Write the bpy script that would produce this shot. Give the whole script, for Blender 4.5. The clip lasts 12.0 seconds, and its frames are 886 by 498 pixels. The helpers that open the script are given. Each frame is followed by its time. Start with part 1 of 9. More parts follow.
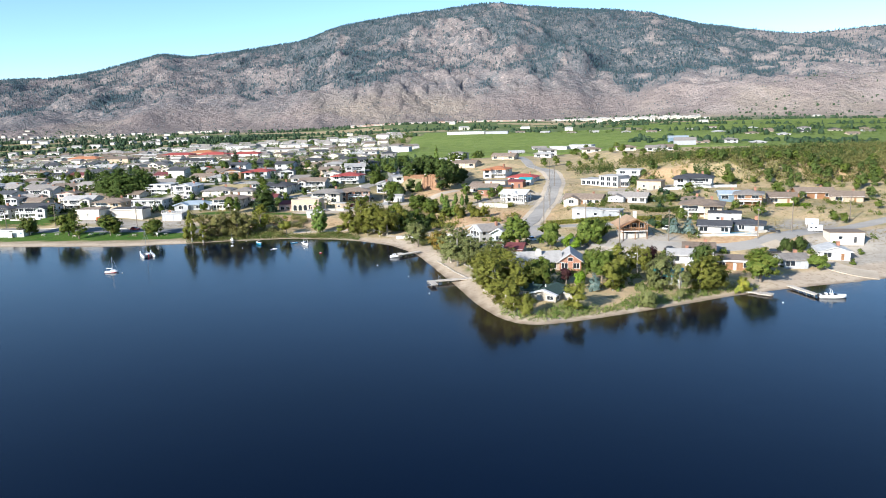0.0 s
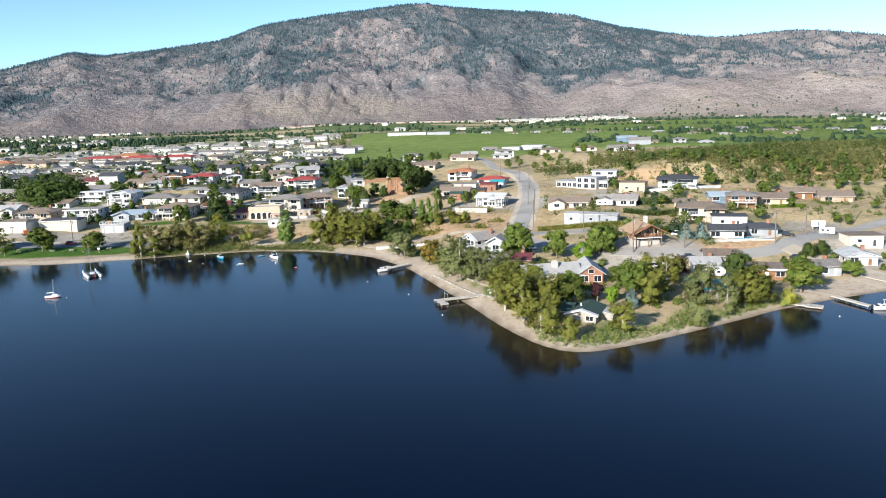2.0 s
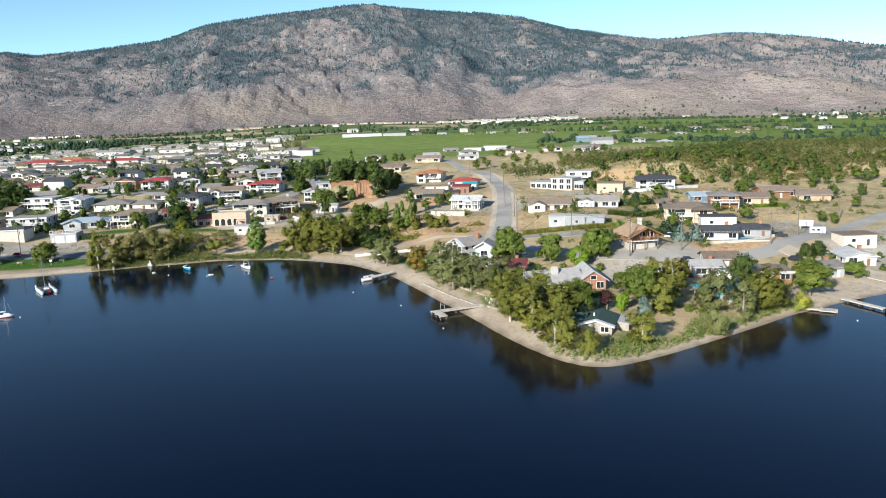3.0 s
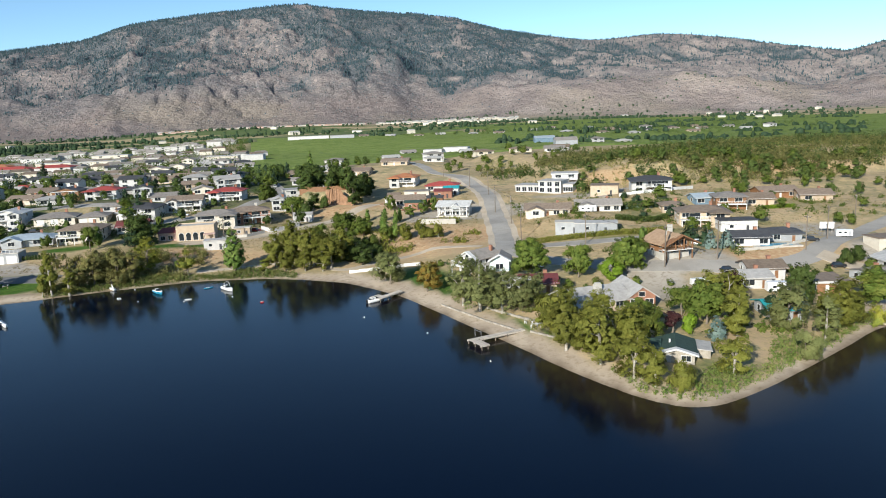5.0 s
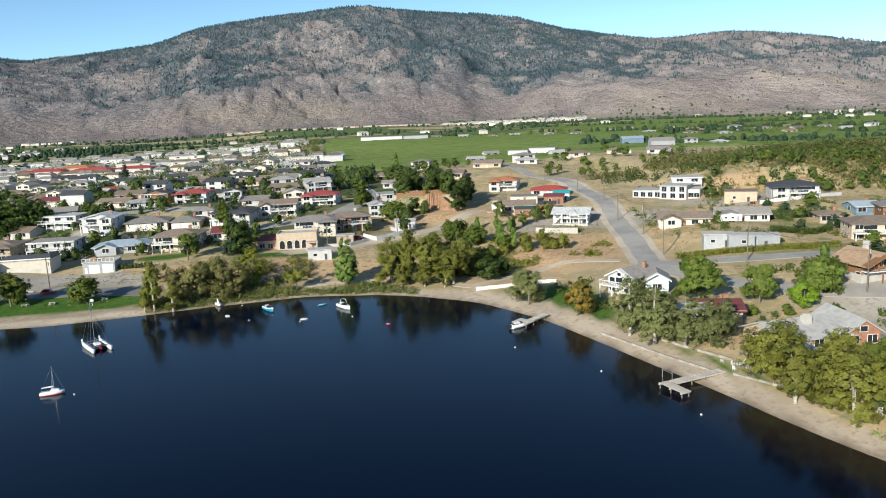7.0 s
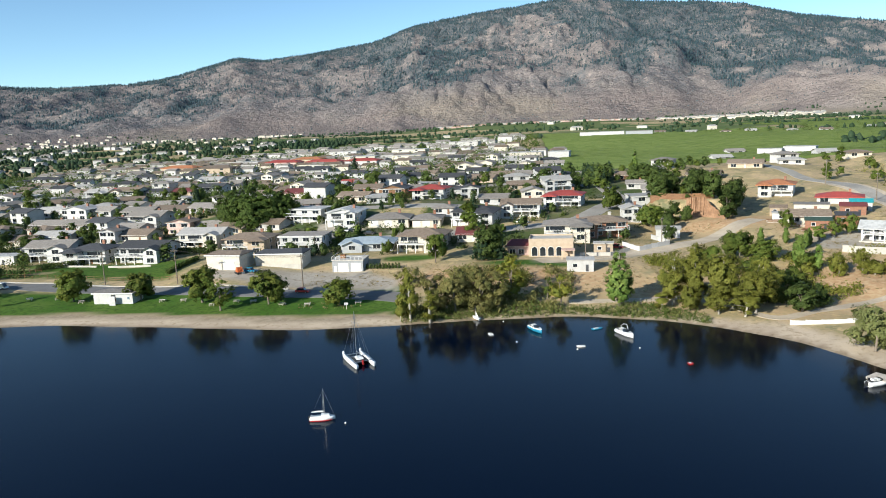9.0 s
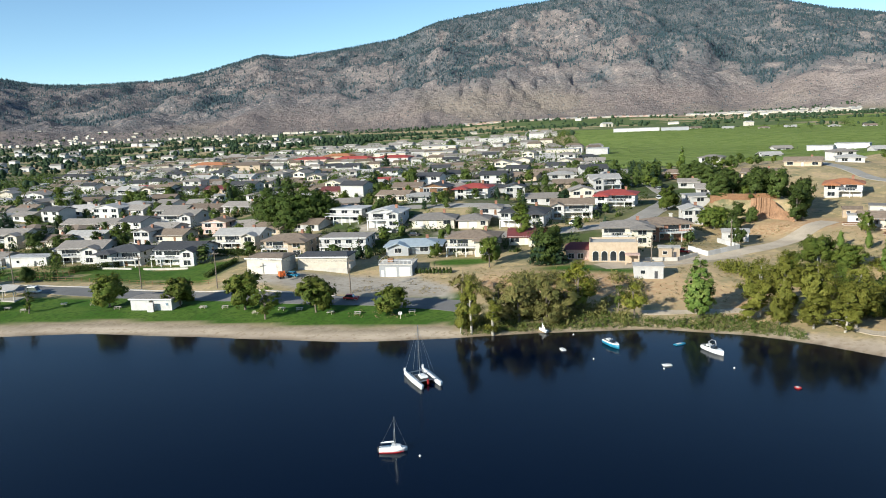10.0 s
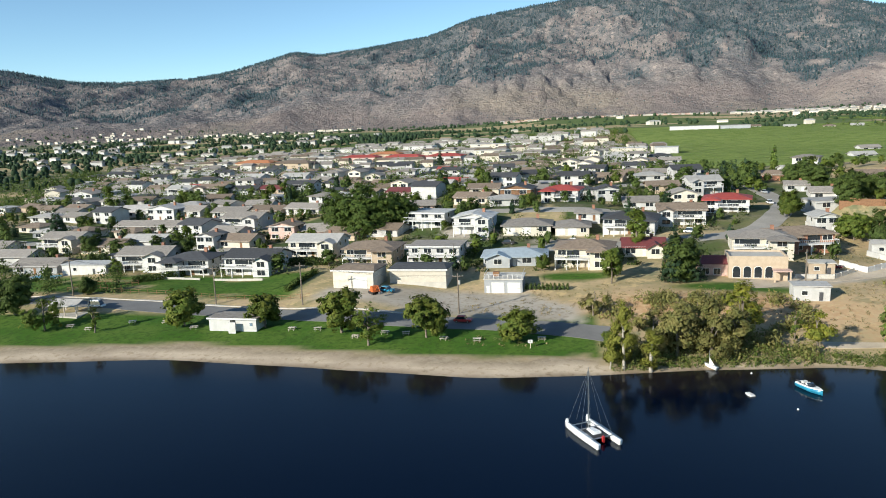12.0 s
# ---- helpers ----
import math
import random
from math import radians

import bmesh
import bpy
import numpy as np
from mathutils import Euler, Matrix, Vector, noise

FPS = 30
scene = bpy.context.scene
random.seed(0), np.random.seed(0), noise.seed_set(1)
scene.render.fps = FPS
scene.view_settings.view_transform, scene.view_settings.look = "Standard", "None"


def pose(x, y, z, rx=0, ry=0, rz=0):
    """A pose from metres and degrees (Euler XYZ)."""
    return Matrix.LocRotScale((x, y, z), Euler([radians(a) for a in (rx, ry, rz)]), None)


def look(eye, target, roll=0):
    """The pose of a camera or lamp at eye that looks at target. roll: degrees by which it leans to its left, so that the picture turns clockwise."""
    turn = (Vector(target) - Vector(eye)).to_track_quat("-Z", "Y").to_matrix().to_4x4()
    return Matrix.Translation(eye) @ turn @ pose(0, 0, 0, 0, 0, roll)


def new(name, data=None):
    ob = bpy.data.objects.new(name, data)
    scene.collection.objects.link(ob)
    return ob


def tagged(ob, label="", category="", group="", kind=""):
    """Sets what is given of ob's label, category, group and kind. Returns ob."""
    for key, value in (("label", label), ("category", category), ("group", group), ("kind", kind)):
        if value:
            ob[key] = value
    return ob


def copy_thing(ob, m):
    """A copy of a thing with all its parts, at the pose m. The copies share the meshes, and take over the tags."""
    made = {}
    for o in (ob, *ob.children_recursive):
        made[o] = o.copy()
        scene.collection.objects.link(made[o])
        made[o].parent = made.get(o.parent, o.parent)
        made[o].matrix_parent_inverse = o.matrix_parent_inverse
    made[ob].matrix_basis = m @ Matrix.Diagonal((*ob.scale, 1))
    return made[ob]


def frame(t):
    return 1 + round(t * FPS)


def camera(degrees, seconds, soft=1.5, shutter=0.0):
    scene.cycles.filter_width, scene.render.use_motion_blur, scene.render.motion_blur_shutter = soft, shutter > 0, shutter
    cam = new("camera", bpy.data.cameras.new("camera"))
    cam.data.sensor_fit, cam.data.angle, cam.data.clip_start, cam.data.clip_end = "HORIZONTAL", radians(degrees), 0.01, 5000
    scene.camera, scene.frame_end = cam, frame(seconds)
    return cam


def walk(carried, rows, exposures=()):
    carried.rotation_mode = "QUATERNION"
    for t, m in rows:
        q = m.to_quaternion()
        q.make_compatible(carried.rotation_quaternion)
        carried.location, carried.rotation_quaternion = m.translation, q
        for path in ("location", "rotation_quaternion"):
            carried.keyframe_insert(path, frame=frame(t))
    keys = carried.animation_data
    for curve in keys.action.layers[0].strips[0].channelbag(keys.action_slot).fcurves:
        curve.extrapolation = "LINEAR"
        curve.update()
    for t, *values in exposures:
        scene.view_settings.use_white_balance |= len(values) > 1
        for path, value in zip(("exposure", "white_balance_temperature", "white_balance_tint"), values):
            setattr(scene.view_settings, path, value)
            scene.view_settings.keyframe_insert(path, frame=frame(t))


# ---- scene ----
cam = camera(62.7, 12.0, 0.95)
UNIT = 1.25  # metres to one unit of the plan below; all that stands is brought to metres at the end
PATH = [
    (0, (-0.034, 1.757, 41.785), (-0.06, 3.725, 41.432), -1.6),
    (0.5, (-4.69, 7.519, 41.729), (-4.7, 9.487, 41.375), -1.6),
    (1, (-9.31, 13.273, 41.616), (-9.277, 15.241, 41.262), -1.6),
    (1.5, (-13.966, 18.993, 41.443), (-13.866, 20.959, 41.088), -1.7),
    (2, (-18.673, 24.82, 41.282), (-18.498, 26.78, 40.927), -1.7),
    (2.5, (-23.248, 30.81, 41.153), (-23.002, 32.762, 40.797), -1.8),
    (3, (-27.579, 36.823, 41.065), (-27.265, 38.766, 40.709), -1.9),
    (3.5, (-31.537, 42.848, 41.038), (-31.156, 44.778, 40.68), -2.0),
    (5.5, (-45.556, 67.587, 41.344), (-45.063, 69.492, 40.985), -2.4),
    (6, (-48.927, 74.058, 41.339), (-48.445, 75.965, 40.981), -2.5),
    (6.5, (-52.295, 80.666, 41.346), (-51.866, 82.587, 40.991), -2.5),
    (7, (-55.793, 87.251, 41.36), (-55.456, 89.191, 41.009), -2.5),
    (7.5, (-59.599, 93.727, 41.391), (-59.417, 95.689, 41.047), -2.4),
    (9.5, (-76.282, 117.875, 41.892), (-76.527, 119.829, 41.546), -2.4),
    (10, (-81.258, 123.426, 41.875), (-81.513, 125.379, 41.525), -2.4),
    (10.5, (-86.657, 128.683, 41.852), (-86.931, 130.632, 41.502), -2.4),
    (11, (-92.154, 133.792, 41.791), (-92.452, 135.738, 41.439), -2.4),
    (11.5, (-97.844, 138.968, 41.765), (-98.162, 140.911, 41.413), -2.3),
    (12, (-103.69, 144.126, 41.736), (-104.018, 146.067, 41.384), -2.3),
]
# the clip's own camera closes its exposure a little as it nears the town
EXPOSURE = [(0, 1.0, 6200, 12), (1.5, 0.89, 6200, 12), (2.5, 0.77, 6300, 10), (3.5, 0.62, 6350, 9), (5.5, 0.48, 6450, 8), (7.5, 0.5, 6450, 7), (9.5, 0.6, 6500, 7), (12, 0.54, 6600, 6)]
walk(cam, [(t, look(Vector(eye) * UNIT, Vector(target) * UNIT, roll)) for t, eye, target, roll in PATH], EXPOSURE)

# ---- light: a clear late-summer sky and one low sun ----
SUN_AZ, SUN_EL = radians(222), radians(22)
world = bpy.data.worlds.new("sky")
world.use_nodes = True
scene.world = world
wt = world.node_tree
sky = wt.nodes.new("ShaderNodeTexSky")
sky.sky_type, sky.sun_disc, sky.sun_elevation, sky.sun_rotation = "NISHITA", False, SUN_EL, SUN_AZ
sky.altitude, sky.air_density, sky.dust_density, sky.ozone_density = 300, 0.68, 0.12, 2.1
# a faint green-blue cast, as thin haze over the valley gives
cast = wt.nodes.new("ShaderNodeMix")
cast.data_type, cast.blend_type = "RGBA", "MULTIPLY"
cast.inputs[0].default_value = 1.0
cast.inputs[7].default_value = (0.92, 1.035, 1.01, 1)
wt.links.new(sky.outputs[0], cast.inputs[6])
wt.links.new(cast.outputs[2], wt.nodes["Background"].inputs[0])
wt.nodes["Background"].inputs[1].default_value = 0.12
sun = new("sun", bpy.data.lights.new("sun", "SUN"))
sun.data.energy, sun.data.angle, sun.data.color = 5.0, radians(0.5), (1.0, 0.95, 0.85)
sun_way = Vector((math.sin(SUN_AZ) * math.cos(SUN_EL), math.cos(SUN_AZ) * math.cos(SUN_EL), math.sin(SUN_EL)))
sun.matrix_world = look(sun_way * 300, (0, 0, 0))

# ---- materials ----
def nodes_of(name):
    m = bpy.data.materials.new(name)
    m.use_nodes = True
    nt = m.node_tree
    return m, nt, nt.nodes["Principled BSDF"]


def node(nt, kind, **sets):
    n = nt.nodes.new("ShaderNode" + kind)
    for key, value in sets.items():
        n.inputs[key].default_value = value
    return n


def mixed(nt, fac, a, b, how="MIX"):
    """A colour mix; each of fac, a and b is a socket or a value."""
    n = nt.nodes.new("ShaderNodeMix")
    n.data_type, n.blend_type = "RGBA", how
    for slot, v in ((0, fac), (6, a), (7, b)):
        if isinstance(v, bpy.types.NodeSocket):
            nt.links.new(v, n.inputs[slot])
        elif slot:
            n.inputs[slot].default_value = (*v, 1)
        else:
            n.inputs[slot].default_value = v
    return n.outputs[2]


def ramp(nt, socket, lo, hi):
    n = nt.nodes.new("ShaderNodeMapRange")
    n.interpolation_type = "SMOOTHSTEP"
    nt.links.new(socket, n.inputs[0])
    n.inputs[1].default_value, n.inputs[2].default_value = lo, hi
    return n.outputs[0]


def noisy(nt, scale, detail=4, coords=None, rough=0.6):
    n = node(nt, "TexNoise", Scale=scale, Detail=detail, Roughness=rough)
    if coords:
        nt.links.new(coords, n.inputs["Vector"])
    return n.outputs[0]


def bump(nt, bsdf, height, strength, distance):
    b = node(nt, "Bump", Strength=strength, Distance=distance)
    nt.links.new(height, b.inputs["Height"])
    nt.links.new(b.outputs[0], bsdf.inputs["Normal"])


def surface(name, colour, second=None, scale=1.5, rough=0.8, relief=0.3, vary=0.12, metal=0.0, fine=14.0, sheen=None):
    """A worn, uneven surface: two colours mixed at a broad and a fine scale, and each thing a little lighter or darker."""
    m, nt, p = nodes_of(name)
    second = second or tuple(c * 0.72 for c in colour)
    at = nt.nodes.new("ShaderNodeTexCoord").outputs["Object"]
    broad, grain = noisy(nt, scale, 4, at), noisy(nt, fine, 3, at)
    col = mixed(nt, ramp(nt, broad, 0.35, 0.7), colour, second)
    col = mixed(nt, ramp(nt, grain, 0.5, 0.75), col, mixed(nt, 1.0, col, (0.75, 0.74, 0.72), "MULTIPLY"))
    info = nt.nodes.new("ShaderNodeObjectInfo")
    hsv = node(nt, "HueSaturation")
    val = node(nt, "MapRange")
    val.inputs[3].default_value, val.inputs[4].default_value = 1 - vary, 1 + vary
    nt.links.new(info.outputs["Random"], val.inputs[0])
    nt.links.new(val.outputs[0], hsv.inputs["Value"])
    nt.links.new(col, hsv.inputs["Color"])
    nt.links.new(hsv.outputs[0], p.inputs["Base Color"])
    p.inputs["Roughness"].default_value, p.inputs["Metallic"].default_value = rough, metal
    if sheen is not None:
        p.inputs["Specular IOR Level"].default_value = sheen
    bump(nt, p, grain, relief, 0.05)
    return m


def leafy(name, colour, second, thin=0.3):
    """Leaves: light comes through them, and clumps and single leaves differ."""
    m, nt, p = nodes_of(name)
    geo = nt.nodes.new("ShaderNodeNewGeometry")
    info = nt.nodes.new("ShaderNodeObjectInfo")
    at = nt.nodes.new("ShaderNodeTexCoord").outputs["Object"]
    col = mixed(nt, ramp(nt, noisy(nt, 0.5, 3, at), 0.35, 0.65), colour, second)
    col = mixed(nt, ramp(nt, geo.outputs["Random Per Island"], 0.3, 1.0), col, mixed(nt, 1.0, col, (0.72, 0.78, 0.7), "MULTIPLY"))
    hsv = node(nt, "HueSaturation")
    val = node(nt, "MapRange")
    val.inputs[3].default_value, val.inputs[4].default_value = 0.75, 1.2
    nt.links.new(info.outputs["Random"], val.inputs[0])
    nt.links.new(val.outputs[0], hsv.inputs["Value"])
    nt.links.new(col, hsv.inputs["Color"])
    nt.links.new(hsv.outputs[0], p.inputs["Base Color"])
    p.inputs["Roughness"].default_value = 0.6
    p.inputs["Specular IOR Level"].default_value = 0.1
    tr = nt.nodes.new("ShaderNodeBsdfTranslucent")
    nt.links.new(hsv.outputs[0], tr.inputs[0])
    mix = nt.nodes.new("ShaderNodeMixShader")
    mix.inputs[0].default_value = thin
    nt.links.new(p.outputs[0], mix.inputs[1])
    nt.links.new(tr.outputs[0], mix.inputs[2])
    nt.links.new(mix.outputs[0], nt.nodes["Material Output"].inputs[0])
    return m


def land_material():
    m, nt, p = nodes_of("land")
    pos = nt.nodes.new("ShaderNodeTexCoord").outputs["Object"]

    def zone(name):
        a = nt.nodes.new("ShaderNodeAttribute")
        a.attribute_name = name
        return a.outputs["Fac"]

    n_big, n_mid, n_fine = noisy(nt, 0.012, 5, pos), noisy(nt, 0.09, 5, pos), noisy(nt, 0.9, 4, pos)
    # dry town ground: bare tan earth, bleached grass, scrub
    dry = mixed(nt, ramp(nt, n_mid, 0.36, 0.62), (0.46, 0.338, 0.205), (0.32, 0.262, 0.142))
    dry = mixed(nt, ramp(nt, n_fine, 0.48, 0.7), dry, mixed(nt, 0.5, dry, (0.20, 0.21, 0.09)))
    tuft = noisy(nt, 0.28, 5, pos, 0.75)
    dry = mixed(nt, ramp(nt, tuft, 0.52, 0.62), dry, (0.50, 0.375, 0.20))
    dry = mixed(nt, ramp(nt, noisy(nt, 0.17, 4, pos, 0.7), 0.56, 0.66), dry, (0.215, 0.205, 0.115))
    red = mixed(nt, ramp(nt, n_fine, 0.4, 0.66), (0.44, 0.27, 0.145), (0.54, 0.39, 0.235))
    col = mixed(nt, zone("earth"), dry, red)
    lawn = mixed(nt, ramp(nt, n_mid, 0.38, 0.62), (0.046, 0.112, 0.012), (0.082, 0.140, 0.022))
    lawn = mixed(nt, ramp(nt, n_fine, 0.42, 0.7), lawn, (0.038, 0.080, 0.012))
    col = mixed(nt, zone("lawn"), col, lawn)
    yard = mixed(nt, ramp(nt, n_mid, 0.40, 0.64), (0.06, 0.095, 0.026), (0.15, 0.14, 0.09))
    yard = mixed(nt, ramp(nt, n_fine, 0.45, 0.65), yard, (0.07, 0.085, 0.035))
    col = mixed(nt, zone("yard"), col, yard)
    stones = mixed(nt, ramp(nt, n_mid, 0.35, 0.65), (0.42, 0.375, 0.315), (0.33, 0.29, 0.235))
    stones = mixed(nt, ramp(nt, n_fine, 0.5, 0.7), stones, (0.28, 0.24, 0.19))
    col = mixed(nt, zone("gravel"), col, stones)
    field = mixed(nt, ramp(nt, n_big, 0.4, 0.6), (0.095, 0.135, 0.04), (0.12, 0.15, 0.055))
    col = mixed(nt, zone("field"), col, field)
    sand = mixed(nt, ramp(nt, n_mid, 0.35, 0.65), (0.52, 0.425, 0.32), (0.41, 0.33, 0.25))
    sand = mixed(nt, ramp(nt, n_fine, 0.5, 0.72), sand, (0.32, 0.25, 0.17))
    sand = mixed(nt, zone("silt"), sand, mixed(nt, ramp(nt, n_fine, 0.4, 0.65), (0.26, 0.205, 0.145), (0.34, 0.28, 0.205)))
    col = mixed(nt, zone("sand"), col, sand)
    col = mixed(nt, zone("wet"), col, mixed(nt, 1.0, col, (0.45, 0.42, 0.38), "MULTIPLY"))
    # the mountain: bleached grass on the apron, broken grey-pink ledges on the face, dark woods
    # distance haze is put into the grass, scrub and floor colours as blue
    h1, h2, h3 = noisy(nt, 0.004, 6, pos), noisy(nt, 0.03, 6, pos, 0.7), noisy(nt, 0.12, 5, pos, 0.75)
    grass = mixed(nt, ramp(nt, h2, 0.35, 0.65), (0.258, 0.210, 0.190), (0.200, 0.164, 0.152))
    grass = mixed(nt, ramp(nt, h1, 0.47, 0.62), grass, (0.275, 0.228, 0.188))
    grass = mixed(nt, ramp(nt, h3, 0.50, 0.62), grass, mixed(nt, 1.0, grass, (0.78, 0.80, 0.82), "MULTIPLY"))
    stone = mixed(nt, ramp(nt, h3, 0.36, 0.60), (0.385, 0.322, 0.292), (0.172, 0.150, 0.145))
    stone = mixed(nt, ramp(nt, h2, 0.40, 0.66), stone, (0.27, 0.226, 0.205))

    def times(a, b):
        n = node(nt, "Math")
        n.operation = "MULTIPLY"
        for slot, v in enumerate((a, b)):
            if isinstance(v, bpy.types.NodeSocket):
                nt.links.new(v, n.inputs[slot])
            else:
                n.inputs[slot].default_value = v
        return n.outputs[0]

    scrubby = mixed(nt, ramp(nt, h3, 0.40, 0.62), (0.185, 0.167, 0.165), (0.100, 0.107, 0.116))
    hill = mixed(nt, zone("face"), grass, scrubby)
    ledges = ramp(nt, noisy(nt, 0.038, 5, pos, 0.68), 0.50, 0.58)
    hill = mixed(nt, times(ledges, zone("face")), hill, stone)
    hill = mixed(nt, times(zone("rock"), 0.6), hill, stone)
    # bleached ground on the far right shoulder, with haze painted in as paler colour
    hill = mixed(nt, times(zone("pale"), 0.4), hill, (0.40, 0.335, 0.30))
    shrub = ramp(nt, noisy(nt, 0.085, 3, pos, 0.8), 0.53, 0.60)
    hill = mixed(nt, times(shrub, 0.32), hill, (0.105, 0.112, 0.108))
    # forest floor, its colour lifted and blued to stand in for haze
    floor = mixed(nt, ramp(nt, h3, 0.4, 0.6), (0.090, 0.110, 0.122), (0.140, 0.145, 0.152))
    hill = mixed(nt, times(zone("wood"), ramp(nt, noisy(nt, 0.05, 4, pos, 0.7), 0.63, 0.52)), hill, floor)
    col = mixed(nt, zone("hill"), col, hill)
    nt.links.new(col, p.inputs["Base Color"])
    p.inputs["Roughness"].default_value = 0.95
    p.inputs["Specular IOR Level"].default_value = 0.15
    small = node(nt, "Bump", Strength=0.5, Distance=0.25)
    nt.links.new(n_fine, small.inputs["Height"])
    # crags: broken rock a few metres across, on the mountain alone
    crag = node(nt, "Math")
    crag.operation = "MULTIPLY"
    nt.links.new(noisy(nt, 0.036, 7, pos, 0.66), crag.inputs[0])
    nt.links.new(zone("hill"), crag.inputs[1])
    large = node(nt, "Bump", Strength=0.75, Distance=26.0)
    nt.links.new(crag.outputs[0], large.inputs["Height"])
    nt.links.new(small.outputs[0], large.inputs["Normal"])
    nt.links.new(large.outputs[0], p.inputs["Normal"])
    return m


def water_material():
    m, nt, p = nodes_of("lake_water")
    at = nt.nodes.new("ShaderNodeTexCoord").outputs["Object"]
    col = mixed(nt, ramp(nt, noisy(nt, 0.01, 3, at), 0.35, 0.65), (0.0001, 0.0020, 0.0096), (0.0002, 0.0026, 0.0120))
    bed = nt.nodes.new("ShaderNodeAttribute")
    bed.attribute_name = "shoal"
    col = mixed(nt, bed.outputs["Fac"], col, (0.036, 0.026, 0.013))
    nt.links.new(col, p.inputs["Base Color"])
    p.inputs["Roughness"].default_value, p.inputs["IOR"].default_value = 0.13, 1.21
    p.inputs["Specular Tint"].default_value = (0.42, 0.88, 1.0, 1)
    small, broad = noisy(nt, 0.9, 3, at), noisy(nt, 0.07, 3, at)
    gust = node(nt, "Math")
    gust.operation = "MULTIPLY"
    nt.links.new(small, gust.inputs[0])
    # the bay lies in the lee; beyond the point a breeze ruffles the lake
    place = nt.nodes.new("ShaderNodeSeparateXYZ")
    nt.links.new(at, place.inputs[0])
    wind = node(nt, "Math")
    wind.operation = "ADD"
    nt.links.new(ramp(nt, broad, 0.35, 0.7), wind.inputs[0])
    nt.links.new(ramp(nt, place.outputs["X"], 10.0, 90.0), wind.inputs[1])
    nt.links.new(wind.outputs[0], gust.inputs[1])
    bump(nt, p, gust.outputs[0], 0.12, 0.16)
    return m


def glass_material():
    m, nt, p = nodes_of("window_glass")
    p.inputs["Base Color"].default_value = (0.02, 0.025, 0.03, 1)
    p.inputs["Roughness"].default_value = 0.06
    p.inputs["Coat Weight"].default_value = 0.6
    return m


